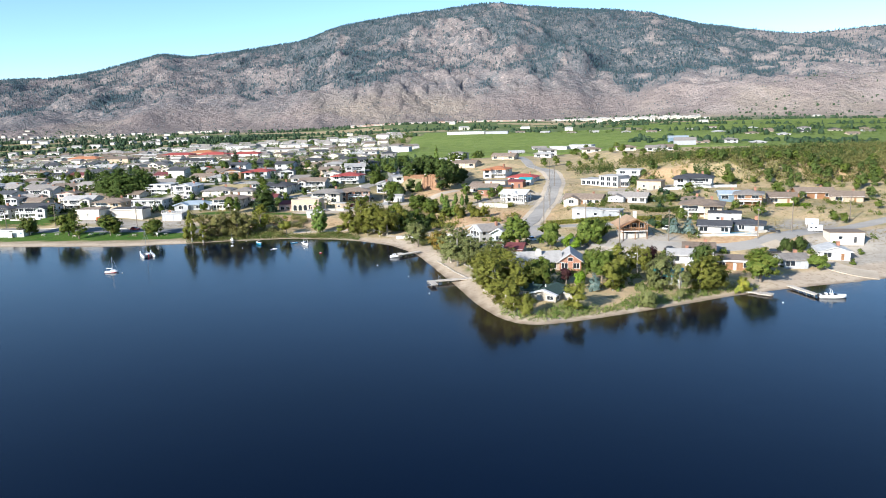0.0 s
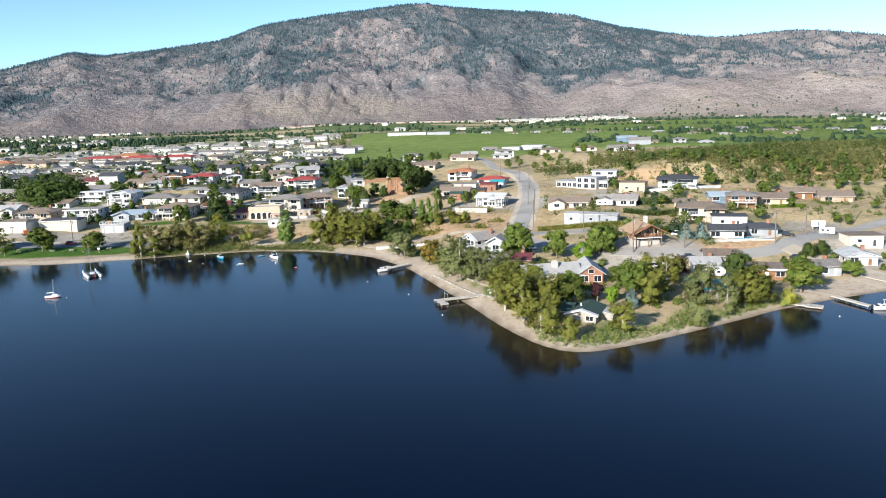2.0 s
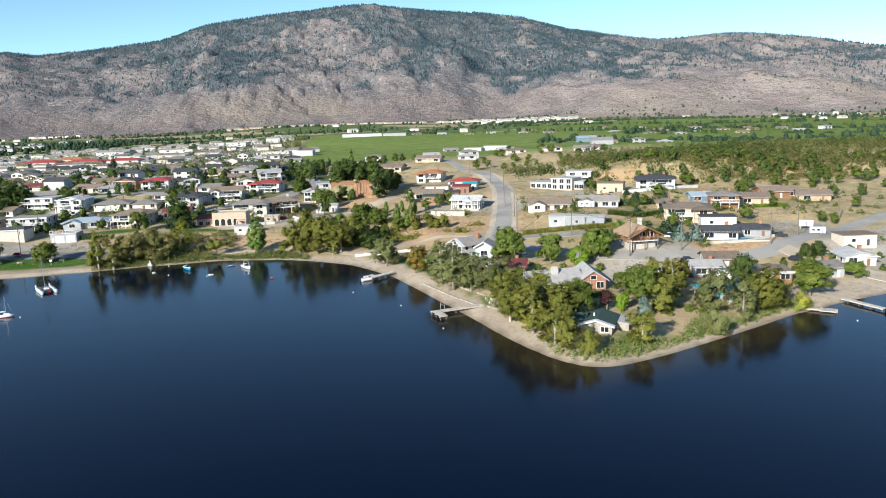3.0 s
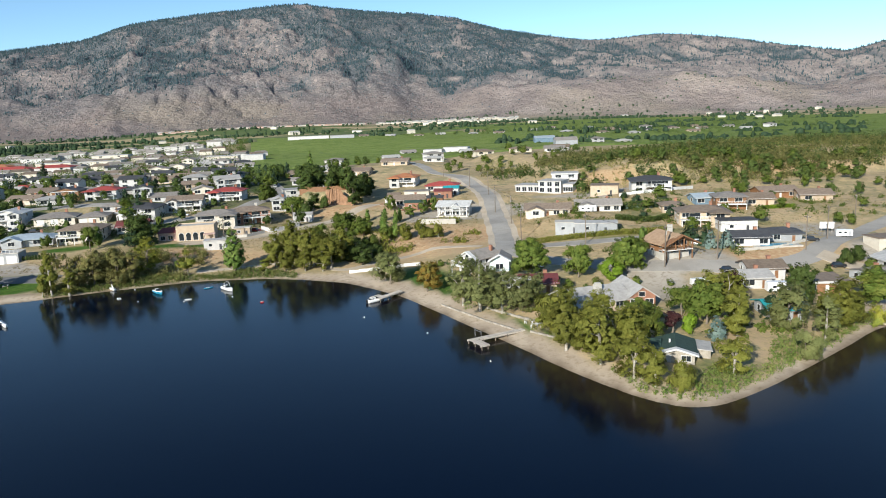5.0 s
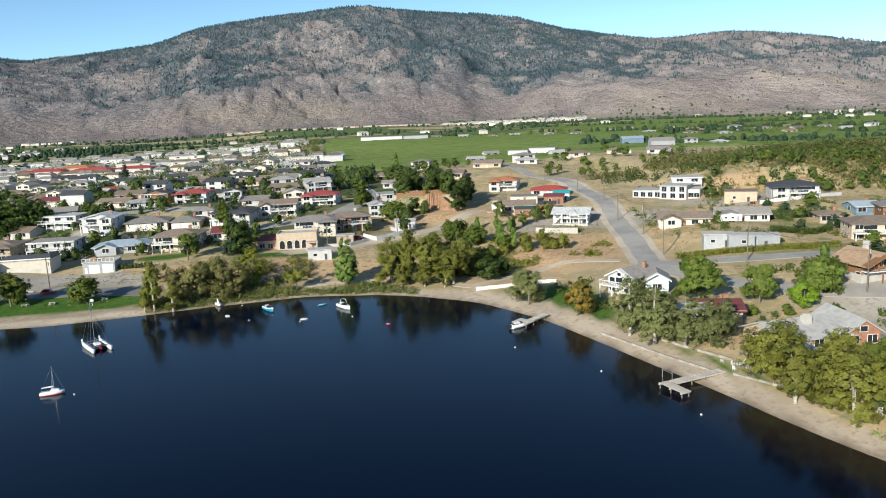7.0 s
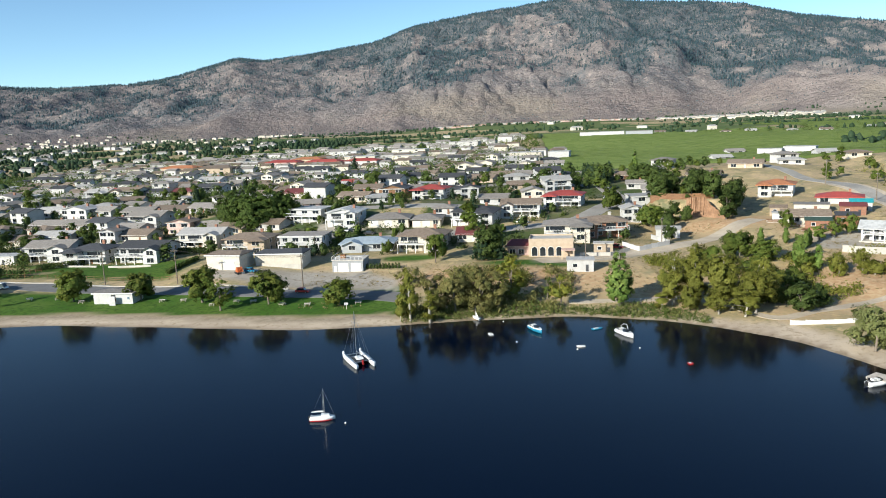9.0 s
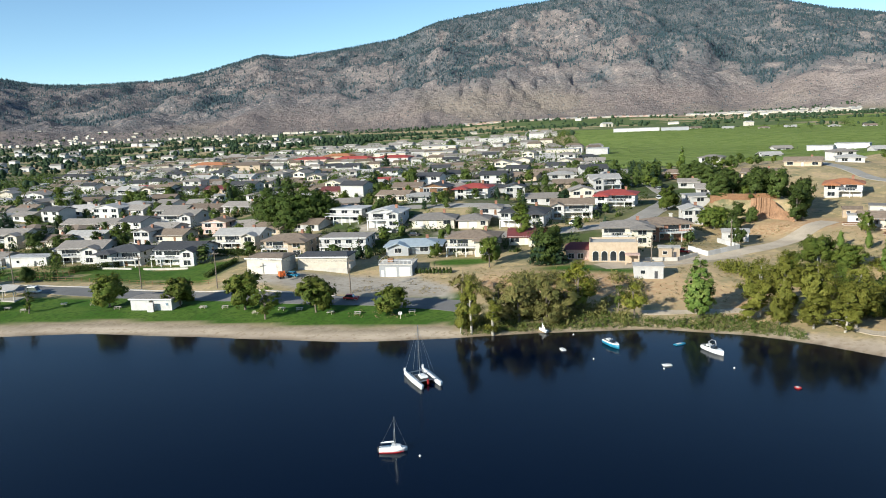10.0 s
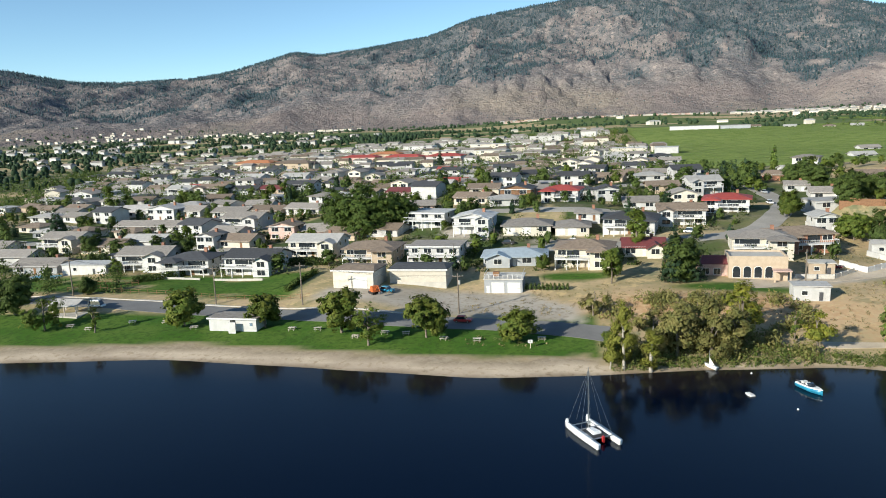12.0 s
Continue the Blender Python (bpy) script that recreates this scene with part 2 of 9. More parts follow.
M = {
    "land": land_material(), "water": water_material(), "glass": glass_material(),
    "white": surface("white_siding", (0.53, 0.52, 0.505), (0.45, 0.44, 0.425), 0.7, 0.75, 0.15),
    "cream": surface("cream_stucco", (0.60, 0.545, 0.455), (0.52, 0.47, 0.39), 0.8, 0.85, 0.3),
    "tan": surface("tan_stucco", (0.48, 0.38, 0.28), (0.41, 0.32, 0.23), 0.8, 0.85, 0.3),
    "pink": surface("pink_stucco", (0.62, 0.43, 0.37), None, 0.8, 0.85, 0.3),
    "greyw": surface("grey_siding", (0.34, 0.35, 0.36), (0.29, 0.30, 0.31), 0.7, 0.75, 0.2),
    "bluew": surface("blue_siding", (0.16, 0.24, 0.31), None, 0.8, 0.75, 0.2),
    "bluepale": surface("pale_blue_siding", (0.52, 0.60, 0.60), (0.46, 0.53, 0.54), 0.8, 0.75, 0.2),
    "wood": surface("brown_timber", (0.24, 0.12, 0.055), (0.17, 0.08, 0.035), 2.0, 0.7, 0.4),
    "brick": surface("red_brick", (0.33, 0.16, 0.10), (0.25, 0.12, 0.08), 2.0, 0.85, 0.5),
    "olivew": surface("olive_stucco", (0.42, 0.40, 0.28), None, 0.8, 0.85, 0.3),
    "r_gray": surface("grey_shingles", (0.285, 0.256, 0.228), (0.21, 0.188, 0.168), 1.2, 0.9, 0.6, 0.2),
    "r_pale": surface("pale_grey_roofing", (0.44, 0.42, 0.395), (0.35, 0.335, 0.315), 1.0, 0.7, 0.4, 0.15),
    "r_dark": surface("charcoal_shingles", (0.06, 0.062, 0.068), (0.045, 0.045, 0.05), 1.2, 0.85, 0.6, 0.2),
    "r_brown": surface("brown_shingles", (0.23, 0.175, 0.13), (0.16, 0.12, 0.09), 1.2, 0.9, 0.6, 0.2),
    "r_tan": surface("tan_cedar_shingles", (0.40, 0.27, 0.17), (0.31, 0.20, 0.12), 1.2, 0.9, 0.6, 0.2),
    "r_red": surface("red_roofing", (0.38, 0.065, 0.05), (0.30, 0.055, 0.045), 1.0, 0.65, 0.4, 0.12),
    "r_maroon": surface("dull_maroon_roofing", (0.17, 0.04, 0.04), (0.13, 0.035, 0.035), 1.0, 0.75, 0.4, 0.12),
    "r_orange": surface("orange_tiles", (0.42, 0.17, 0.075), (0.33, 0.13, 0.06), 1.4, 0.8, 0.6, 0.15),
    "r_blue": surface("blue_grey_metal_roofing", (0.36, 0.42, 0.46), (0.30, 0.35, 0.39), 1.0, 0.45, 0.3, 0.1),
    "r_green": surface("dark_green_shingles", (0.035, 0.075, 0.06), (0.028, 0.055, 0.045), 1.2, 0.85, 0.5, 0.1),
    "r_turq": surface("turquoise_roofing", (0.03, 0.33, 0.36), None, 1.0, 0.5, 0.3, 0.1),
    "r_white": surface("white_roofing", (0.52, 0.515, 0.50), None, 0.8, 0.7, 0.2, 0.08),
    "trim": surface("white_paint", (0.66, 0.65, 0.63), (0.58, 0.57, 0.55), 1.0, 0.6, 0.1, 0.05),
    "concrete": surface("pale_concrete", (0.50, 0.47, 0.42), (0.40, 0.375, 0.335), 0.5, 0.9, 0.4, 0.08),
    "asphalt": surface("worn_asphalt", (0.19, 0.186, 0.182), (0.145, 0.142, 0.14), 0.12, 0.95, 0.4, 0.03),
    "gravel": surface("pale_gravel", (0.50, 0.42, 0.32), (0.39, 0.32, 0.24), 0.16, 0.97, 0.6, 0.05),
    "dusty": surface("dusty_asphalt", (0.35, 0.325, 0.29), (0.27, 0.25, 0.222), 0.12, 0.95, 0.4, 0.03),
    "fieldstone": surface("grey_fieldstone", (0.36, 0.325, 0.275), (0.25, 0.222, 0.185), 1.6, 0.95, 0.7, 0.15),
    "plank": surface("weathered_planks", (0.56, 0.50, 0.43), (0.44, 0.39, 0.33), 1.6, 0.85, 0.5, 0.15),
    "redearth": surface("orange_brown_earth", (0.33, 0.195, 0.115), (0.22, 0.125, 0.072), 0.5, 0.97, 0.7, 0.12),
    "bark": surface("grey_bark", (0.20, 0.165, 0.13), (0.13, 0.105, 0.08), 3.0, 0.95, 0.8),
    "birchbark": surface("pale_bark", (0.38, 0.35, 0.30), (0.24, 0.21, 0.175), 3.0, 0.9, 0.6),
    "hull": surface("white_gelcoat", (0.80, 0.80, 0.79), (0.74, 0.74, 0.73), 0.8, 0.25, 0.05, 0.03),
    "hullblue": surface("blue_gelcoat", (0.03, 0.26, 0.42), None, 0.8, 0.3, 0.05, 0.03),
    "redpaint": surface("red_paint", (0.45, 0.03, 0.03), None, 1.0, 0.4, 0.1, 0.03),
    "blackp": surface("black_rubber", (0.02, 0.02, 0.021), None, 2.0, 0.7, 0.2, 0.05),
    "metal": surface("grey_metal", (0.42, 0.43, 0.44), None, 2.0, 0.4, 0.1, 0.05, 0.8),
    "net": surface("dark_netting", (0.04, 0.042, 0.045), None, 4.0, 0.8, 0.3, 0.05),
    "poolblue": surface("blue_pool_cover", (0.05, 0.30, 0.46), None, 0.6, 0.3, 0.1, 0.03),
    "orangep": surface("orange_paint", (0.55, 0.13, 0.03), None, 1.0, 0.5, 0.1, 0.03),
    "silver": surface("silver_car_paint", (0.45, 0.46, 0.47), None, 1.0, 0.3, 0.05, 0.03),
}
LEAF = {
    "green": leafy("green_leaves", (0.100, 0.142, 0.028), (0.155, 0.188, 0.040)),
    "maple": leafy("maple_leaves", (0.100, 0.142, 0.028), (0.175, 0.190, 0.042)),
    "willow": leafy("willow_leaves", (0.165, 0.172, 0.034), (0.235, 0.230, 0.050)),
    "olive": leafy("silvery_leaves", (0.165, 0.180, 0.066), (0.225, 0.235, 0.092)),
    "yellow": leafy("yellowing_leaves", (0.350, 0.324, 0.052), (0.228, 0.254, 0.052)),
    "autumn": leafy("brown_green_leaves", (0.250, 0.215, 0.080), (0.190, 0.190, 0.066)),
    "orange": leafy("orange_leaves", (0.36, 0.215, 0.045), (0.200, 0.185, 0.045)),
    "poplar": leafy("poplar_leaves", (0.140, 0.215, 0.050), (0.210, 0.265, 0.070)),
    "dark": leafy("dark_leaves", (0.064, 0.094, 0.026), (0.102, 0.136, 0.038)),
    "conif": leafy("dark_needles", (0.033, 0.063, 0.033), (0.053, 0.083, 0.042), 0.15),
    "blue": leafy("blue_needles", (0.140, 0.203, 0.189), (0.210, 0.266, 0.238), 0.15),
    "plum": leafy("purple_leaves", (0.054, 0.022, 0.026), (0.084, 0.036, 0.036)),
    "oakleaf": leafy("deep_green_leaves", (0.070, 0.110, 0.028), (0.110, 0.150, 0.036)),
    "lime": leafy("lime_leaves", (0.228, 0.333, 0.035), (0.175, 0.263, 0.035)),
    "reed": leafy("reeds", (0.130, 0.190, 0.045), (0.215, 0.228, 0.072)),
    "olivegreen": leafy("olive_green_leaves", (0.165, 0.165, 0.055), (0.215, 0.200, 0.075)),
    "scrub": leafy("dry_scrub", (0.37, 0.285, 0.15), (0.25, 0.205, 0.10), 0.2),
    "vine": leafy("vine_leaves", (0.131, 0.181, 0.056), (0.163, 0.206, 0.069), 0.25),
    # mountain pines and brush, with the blue of distant haze in the leaf colour
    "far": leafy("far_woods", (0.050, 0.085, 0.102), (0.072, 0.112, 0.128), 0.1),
}

# the lie of the land: a shoreline, rises behind it, and the mountain
SHORE_X = [-3000, -400, -208, -175, -140, -118, -100, -82, -60, -42, -32, -21, -11, -5, 1, 6, 10, 14, 19, 29, 50, 65, 80, 95, 110, 200, 3000]
SHORE_Y = [180, 245, 259, 262.5, 258.5, 256, 258, 261.5, 264, 259.5, 254, 244.5, 225, 202.6, 179.4, 158.4, 148.4, 144.6, 144.6, 147.8, 157.4, 164.6, 170, 174, 178.5, 205, 500]
# places on the land with their height: x, y, z
RISES = np.array([
    (-420, 300, 2), (-260, 310, 2.4), (-200, 312, 3), (-175, 285, 2.0), (-150, 312, 4.5), (-118, 297, 2.2), (-112, 318, 4.4),
    (-70, 295, 5.0), (-56, 288, 3.2), (-25, 332, 4.8), (-100, 345, 6.8), (-63, 357, 8.0), (-187, 360, 5.5), (-104, 388, 12.5), (-54, 378, 10),
    (-70, 440, 14.5), (-210, 650, 8), (-52, 610, 14), (20, 305, 5.2), (49, 347, 9.8), (35, 365, 10.2), (15, 232, 3.0), (39, 458, 16),
    (16, 872, 21), (100, 470, 15), (60, 272, 8.5), (58, 219, 6.8), (92, 224, 6.2), (116, 234, 4.2), (28, 193, 1.8), (62, 190, 1.9),
    (100, 190, 1.9), (82, 253, 6.8), (100, 300, 11.2), (118, 262, 7.5), (155, 270, 7.0), (165, 530, 15.5)])
MORE_RISES = np.array([(-12, 285, 2.2), (-5, 262, 1.7), (200, 330, 10), (300, 300, 9), (500, 1350, 24), (-420, 480, 4), (-600, 900, 6),
    (230, 430, 14), (420, 600, 14), (130, 345, 15), (60, 400, 13), (2, 345, 8), (-38, 300, 4.2), (10, 275, 3.6), (30, 260, 4.0)])
PLAIN = np.array([(0, 1100, 23), (300, 1100, 22), (-300, 1200, 15), (0, 1800, 31), (600, 2000, 33), (-700, 1800, 22), (150, 750, 19.5), (330, 800, 18),
    (700, 1000, 18), (1400, 1500, 24), (-1500, 1500, 20), (1800, 800, 20), (-1500, 600, 8),
    (-175, 400, 9.5), (-240, 430, 8.5), (-300, 430, 7), (-250, 500, 10.5), (-350, 480, 7.5), (-120, 392, 12.2), (-140, 430, 13.5), (-360, 620, 9), (-260, 385, 5.2)])
SPOTS = np.concatenate([RISES, MORE_RISES, PLAIN])
RIDGE_AZ = [-180, -60, -46, -40, -36.5, -33, -28.5, -24.6, -20.8, -18.5, -15, -11, -7.5, -3, 1.2, 5, 9.8, 13.2, 16, 20, 24, 27, 31, 36.5, 40, 43.5, 46, 60, 180]
RIDGE_Z = [20, 160, 330, 317, 272, 253, 262, 310, 390, 378, 394, 442, 528, 572, 603, 610, 577, 555, 527, 454, 404, 380, 392, 348, 290, 250, 284, 160, 20]


def smoothstep(a, b, v):
    u = np.clip((v - a) / (b - a), 0, 1)
    return u * u * (3 - 2 * u)


def lattice(ix, iy, seed):
    h = np.sin(ix * 127.1 + iy * 311.7 + seed * 74.7) * 43758.5453
    return h - np.floor(h)


def vnoise(x, y, seed=0):
    ix, iy = np.floor(x), np.floor(y)
    fx, fy = x - ix, y - iy
    fx, fy = fx * fx * (3 - 2 * fx), fy * fy * (3 - 2 * fy)
    a, b = lattice(ix, iy, seed), lattice(ix + 1, iy, seed)
    c, d = lattice(ix, iy + 1, seed), lattice(ix + 1, iy + 1, seed)
    return (a + (b - a) * fx) * (1 - fy) + (c + (d - c) * fx) * fy


def fbm(x, y, seed=0, octaves=4):
    total, amp = 0, 0.5
    for n in range(octaves):
        total = total + amp * vnoise(x * 2**n, y * 2**n, seed + n)
        amp *= 0.5
    return total


def ridged(x, y, seed=0, octaves=4):
    total, amp = 0, 0.5
    for n in range(octaves):
        total = total + amp * (1 - np.abs(2 * vnoise(x * 2**n, y * 2**n, seed + n) - 1))
        amp *= 0.5
    return total


def shore(x):
    return (np.interp(x - 3, SHORE_X, SHORE_Y) + 2 * np.interp(x, SHORE_X, SHORE_Y) + np.interp(x + 3, SHORE_X, SHORE_Y)) / 4


def inland(x, y):
    """Metres from the water's edge, below zero in the lake."""
    slope = (shore(x + 2) - shore(x - 2)) / 4
    return (y - shore(x)) / np.sqrt(1 + slope**2) + 0.9 * (fbm(x / 14, y / 14, 3, 3) - 0.45)


def domes(x, y):
    """Rounded rock knobs, 0 between them and up to about 1 on top."""
    wx, wy = x + 90 * (fbm(x / 300, y / 300, 71, 2) - 0.4), y + 90 * (fbm(x / 300, y / 300, 81, 2) - 0.4)
    big = np.sqrt(np.clip(vnoise(wx / 120, wy / 165, 91) - 0.42, 0, 1) / 0.58)
    small = np.sqrt(np.clip(vnoise(wx / 42, wy / 62, 95) - 0.45, 0, 1) / 0.55)
    return big, small


def mountain(x, y):
    dx, dy = x + 50, y - 80
    r, az = np.hypot(dx, dy), np.degrees(np.arctan2(dx, dy))
    foot = 2150 + 350 * (fbm(az / 9 + 40, az * 0, 8, 3) - 0.45) - 250 * smoothstep(14, 24, az)
    far = 3900 + 150 * (fbm(az / 6 + 9, az * 0, 5, 2) - 0.4)
    u = np.clip((r - foot) / (far - foot), 0, 1.25)
    top = np.interp(az, RIDGE_AZ, RIDGE_Z) - 5
    # a low apron of dry hills, a steeper face and the ridge
    rise = 0.30 * smoothstep(0, 0.36, u) + 0.70 * smoothstep(0.26, 1.06, u) ** 0.9
    z = top * rise
    rough = smoothstep(0.02, 0.3, u)
    # spurs and gullies that run down the face, rock knobs on them
    z = z + rough * (1 - 0.92 * smoothstep(0.7, 0.97, u)) * (95 * (ridged(x / 560, y / 700, 11, 2) - 0.5))
    big, small = domes(x, y)
    z = z + rough * (1 - 0.9 * smoothstep(0.75, 0.97, u)) * (24 * (big - 0.35) + 15 * (small - 0.35))
    z = z + rough * 9 * (fbm(x / 26, y / 36, 31, 2) - 0.4) + smoothstep(0, 0.08, u) * 26 * (fbm(x / 210, y / 260, 33, 3) - 0.42)
    # knolls and dry gullies on the apron, and three bare hills that stand out before the face
    z = z + smoothstep(0.0, 0.08, u) * smoothstep(0.62, 0.34, u) * (17 * (ridged(x / 230, y / 300, 36, 3) - 0.45) + 12 * (fbm(x / 60, y / 95, 38, 2) - 0.4))
    for haz, hr, wide_m, deep_m, tall in ((27, 2230, 250, 160, 42), (10.4, 2820, 130, 150, 70), (-13, 2520, 260, 180, 46), (36, 2300, 250, 170, 36)):
        a = np.radians(haz)
        side, away = dx * np.cos(a) - dy * np.sin(a), dx * np.sin(a) + dy * np.cos(a) - hr
        z = z + tall * np.exp(-((side / wide_m) ** 2 + (away / deep_m) ** 2))
    z = z - 260 * smoothstep(1.03, 1.2, u)
    return np.where(u > 0, z, 0)


def ground(x, y):
    x, y = np.asarray(x, float), np.asarray(y, float)
    d = inland(x, y)
    top, weight = np.zeros_like(x), np.zeros_like(x)
    for sx, sy, sz in SPOTS:
        w = 1 / (((x - sx) ** 2 + (y - sy) ** 2) + 60) ** 1.7
        top, weight = top + w * sz, weight + w
    land = top / weight
    land = land + 0.5 * (fbm(x / 17, y / 17, 2, 3) - 0.45)
    # the sandy cut in the bluff, and the steep edge of the orchard bench
    edge = y + 0.35 * (x + 10) + 5 * (fbm(x / 7, y / 9, 7, 3) - 0.45)
    land = land + 4.6 * smoothstep(361, 365, edge) * smoothstep(405, 378, y) * smoothstep(-27, -21, x) * smoothstep(4, -2, x)
    land = land + 5.0 * smoothstep(322, 340, y + 10 * fbm(x / 20, y * 0, 6, 2)) * smoothstep(75, 100, x) * (1 - smoothstep(400, 600, y)) * (1 - smoothstep(420, 700, x))
    beach = np.interp(d, [-60, -25, 0, 6, 11, 30], [-6, -3, -0.02, 0.75, 1.25, 1.8])
    z = beach + (land - beach) * smoothstep(9, 34, d)
    z = np.where(d < 9, beach, z)
    return z + mountain(x, y)

# ---- the land: one sheet from the lake bed to the mountain ----
def steps(lo, fine_lo, fine_hi, hi, fine, grow, most):
    mid = list(np.arange(fine_lo, fine_hi, fine))
    up, s = [mid[-1]], fine
    while up[-1] < hi:
        s = min(s * grow, most)
        up.append(up[-1] + s)
    down, s = [mid[0]], fine
    while down[-1] > lo:
        s = min(s * grow, most)
        down.append(down[-1] - s)
    return np.array(down[:0:-1] + mid + up[1:])


def up_the_face(x, y):
    """Bearing from the lake in degrees, and 0 at the mountain's foot to 1 on its ridge."""
    dx, dy = x + 50, y - 80
    return np.degrees(np.arctan2(dx, dy)), (np.hypot(dx, dy) - 2150) / 1750


def wooded(x, y):
    """How thick the woods stand on the mountain, 0 to 1."""
    az, u = up_the_face(x, y)
    big, small = domes(x, y)
    thick = np.interp(az, [-44, -30, -22, -12, -9.5, -5.5, -4, 6.5, 9, 21, 24, 34, 50], [0.42, 0.40, 0.46, 0.46, 0.66, 0.66, 0.52, 0.50, 0.78, 0.78, 0.50, 0.46, 0.5])
    # the rocky brow thins the woods, the apron below carries none
    thick = thick + 0.20 * smoothstep(0.62, 0.9, u) * (az < 9) - 0.16 * smoothstep(0.72, 0.95, u) * smoothstep(6, 12, az)
    edge = 0.235 - 0.03 * smoothstep(17, 24, az) + 0.05 * smoothstep(-14, -22, az) + 0.08 * np.exp(-((az - 10.4) / 2) ** 2) + 0.34 * (fbm(az / 2.2 + 20, az * 0, 19, 3) - 0.42)
    n = thick + 0.95 * (fbm(x / 62, y / 110, 51, 3) - 0.44) + 0.6 * (fbm(x / 300, y / 380, 41, 3) - 0.44) - 0.16 * big - 0.10 * small
    return smoothstep(0.40, 0.56, n) * smoothstep(edge - 0.05, edge + 0.06, u)


def beach_width(x):
    return np.interp(x, [-400, -100, -95, -40, -33, -20, 8, 14, 22, 66, 74, 140], [6.2, 6.8, 1.2, 1.2, 4.0, 6.0, 6.5, 5.0, 2.2, 2.4, 9, 12])


def field_mask(x, y):
    a = smoothstep(0, 12, y - (520 - 0.06 * x)) * smoothstep(0, 12, 1010 - y - 0.2 * x) * smoothstep(0, 10, x + 58 - 0.03 * (y - 520)) * smoothstep(0, 10, 330 - x)
    b = smoothstep(0, 20, x - 250) * smoothstep(0, 20, y - (400 + 0.2 * x)) * smoothstep(0, 30, 1250 - y) * smoothstep(0, 30, 900 - x)
    c = smoothstep(0, 15, y - 1050) * smoothstep(0, 40, 1380 - y) * smoothstep(0, 40, x + 30) * smoothstep(0, 40, 700 - x) * (fbm(x / 160, y / 160, 66, 2) > 0.36)
    d = smoothstep(0, 40, y - 960) * smoothstep(0, 60, 1900 - y) * smoothstep(0, 50, 260 - x) * (fbm(x / 260, y / 70, 67, 2) > 0.30)
    e = smoothstep(0, 40, y - 1240) * smoothstep(0, 60, 1800 - y) * smoothstep(0, 40, x - 200) * (fbm(x / 240, y / 60, 68, 2) > 0.34)
    return np.clip(a + b + c + d + e, 0, 1)


xs = steps(-3700, -300, 150, 3900, 1.9, 1.035, 19)
ys = steps(100, 140, 345, 4600, 1.9, 1.022, 16)
gx, gy = np.meshgrid(xs, ys)
gz = ground(gx, gy)
nx, ny = len(xs), len(ys)
d_in = inland(gx, gy)
u_hill = mountain(gx, gy)
wood_at = wooded(gx, gy)
hill = smoothstep(1500, 2100, np.hypot(gx + 50, gy - 80) + 240 * (fbm(gx / 130, gy / 130, 77, 3) - 0.5))
park = smoothstep(6.0, 7.2, d_in + 1.6 * (fbm(gx / 12, gy / 12, 25, 2) - 0.4)) * smoothstep(27, 24.5, d_in) * smoothstep(-96, -99, gx)
wide = beach_width(gx)


def within(corners, soft=1.6):
    """1 inside an outline, falling to 0 just outside it, over the whole ground sheet."""
    out = np.full(gx.shape, np.inf)
    inside = np.zeros(gx.shape, bool)
    cs = np.array(corners, float)
    for (x0, y0), (x1, y1) in zip(cs, np.roll(cs, -1, 0)):
        inside ^= ((y0 > gy) != (y1 > gy)) & (gx < (x1 - x0) * (gy - y0) / (y1 - y0 + 1e-9) + x0)
        s = np.clip(((gx - x0) * (x1 - x0) + (gy - y0) * (y1 - y0)) / ((x1 - x0) ** 2 + (y1 - y0) ** 2), 0, 1)
        out = np.minimum(out, np.hypot(gx - x0 - s * (x1 - x0), gy - y0 - s * (y1 - y0)))
    return smoothstep(-soft, soft, np.where(inside, out, -out) + 1.5 * (fbm(gx / 4, gy / 4, 14, 2) - 0.4))


YARDS = [
    [(-160, 296), (-124, 284.5), (-100, 280), (-101, 290), (-112, 303), (-124, 303.5), (-158, 303)],  # below the workshops
    [(36, 191), (35, 212), (46, 219), (66, 214), (68, 206), (50, 203), (45, 192)],  # beside the chalet
    [(98, 206), (108, 217), (140, 228), (150, 205), (128, 190), (104, 186)],  # the lot behind the beach
    [(8, 309), (12, 324), (36, 330), (42, 322), (36, 303)],  # the building lot
    [(-66, 300), (-50, 304), (-30, 312), (-28, 318), (-46, 316), (-66, 309)],  # round the white shed
    [(40, 300), (46, 318), (62, 316), (58, 300)], [(70, 318), (60, 326), (100, 318), (96, 306), (80, 300)], [(100, 228), (96, 222), (118, 226), (128, 240), (112, 246)],
    [(-140, 352), (-122, 350), (-122, 358), (-140, 362)], [(-112, 344), (-78, 342), (-78, 349), (-112, 350)], [(-62, 340), (-34, 342), (-40, 352), (-62, 350)],
]
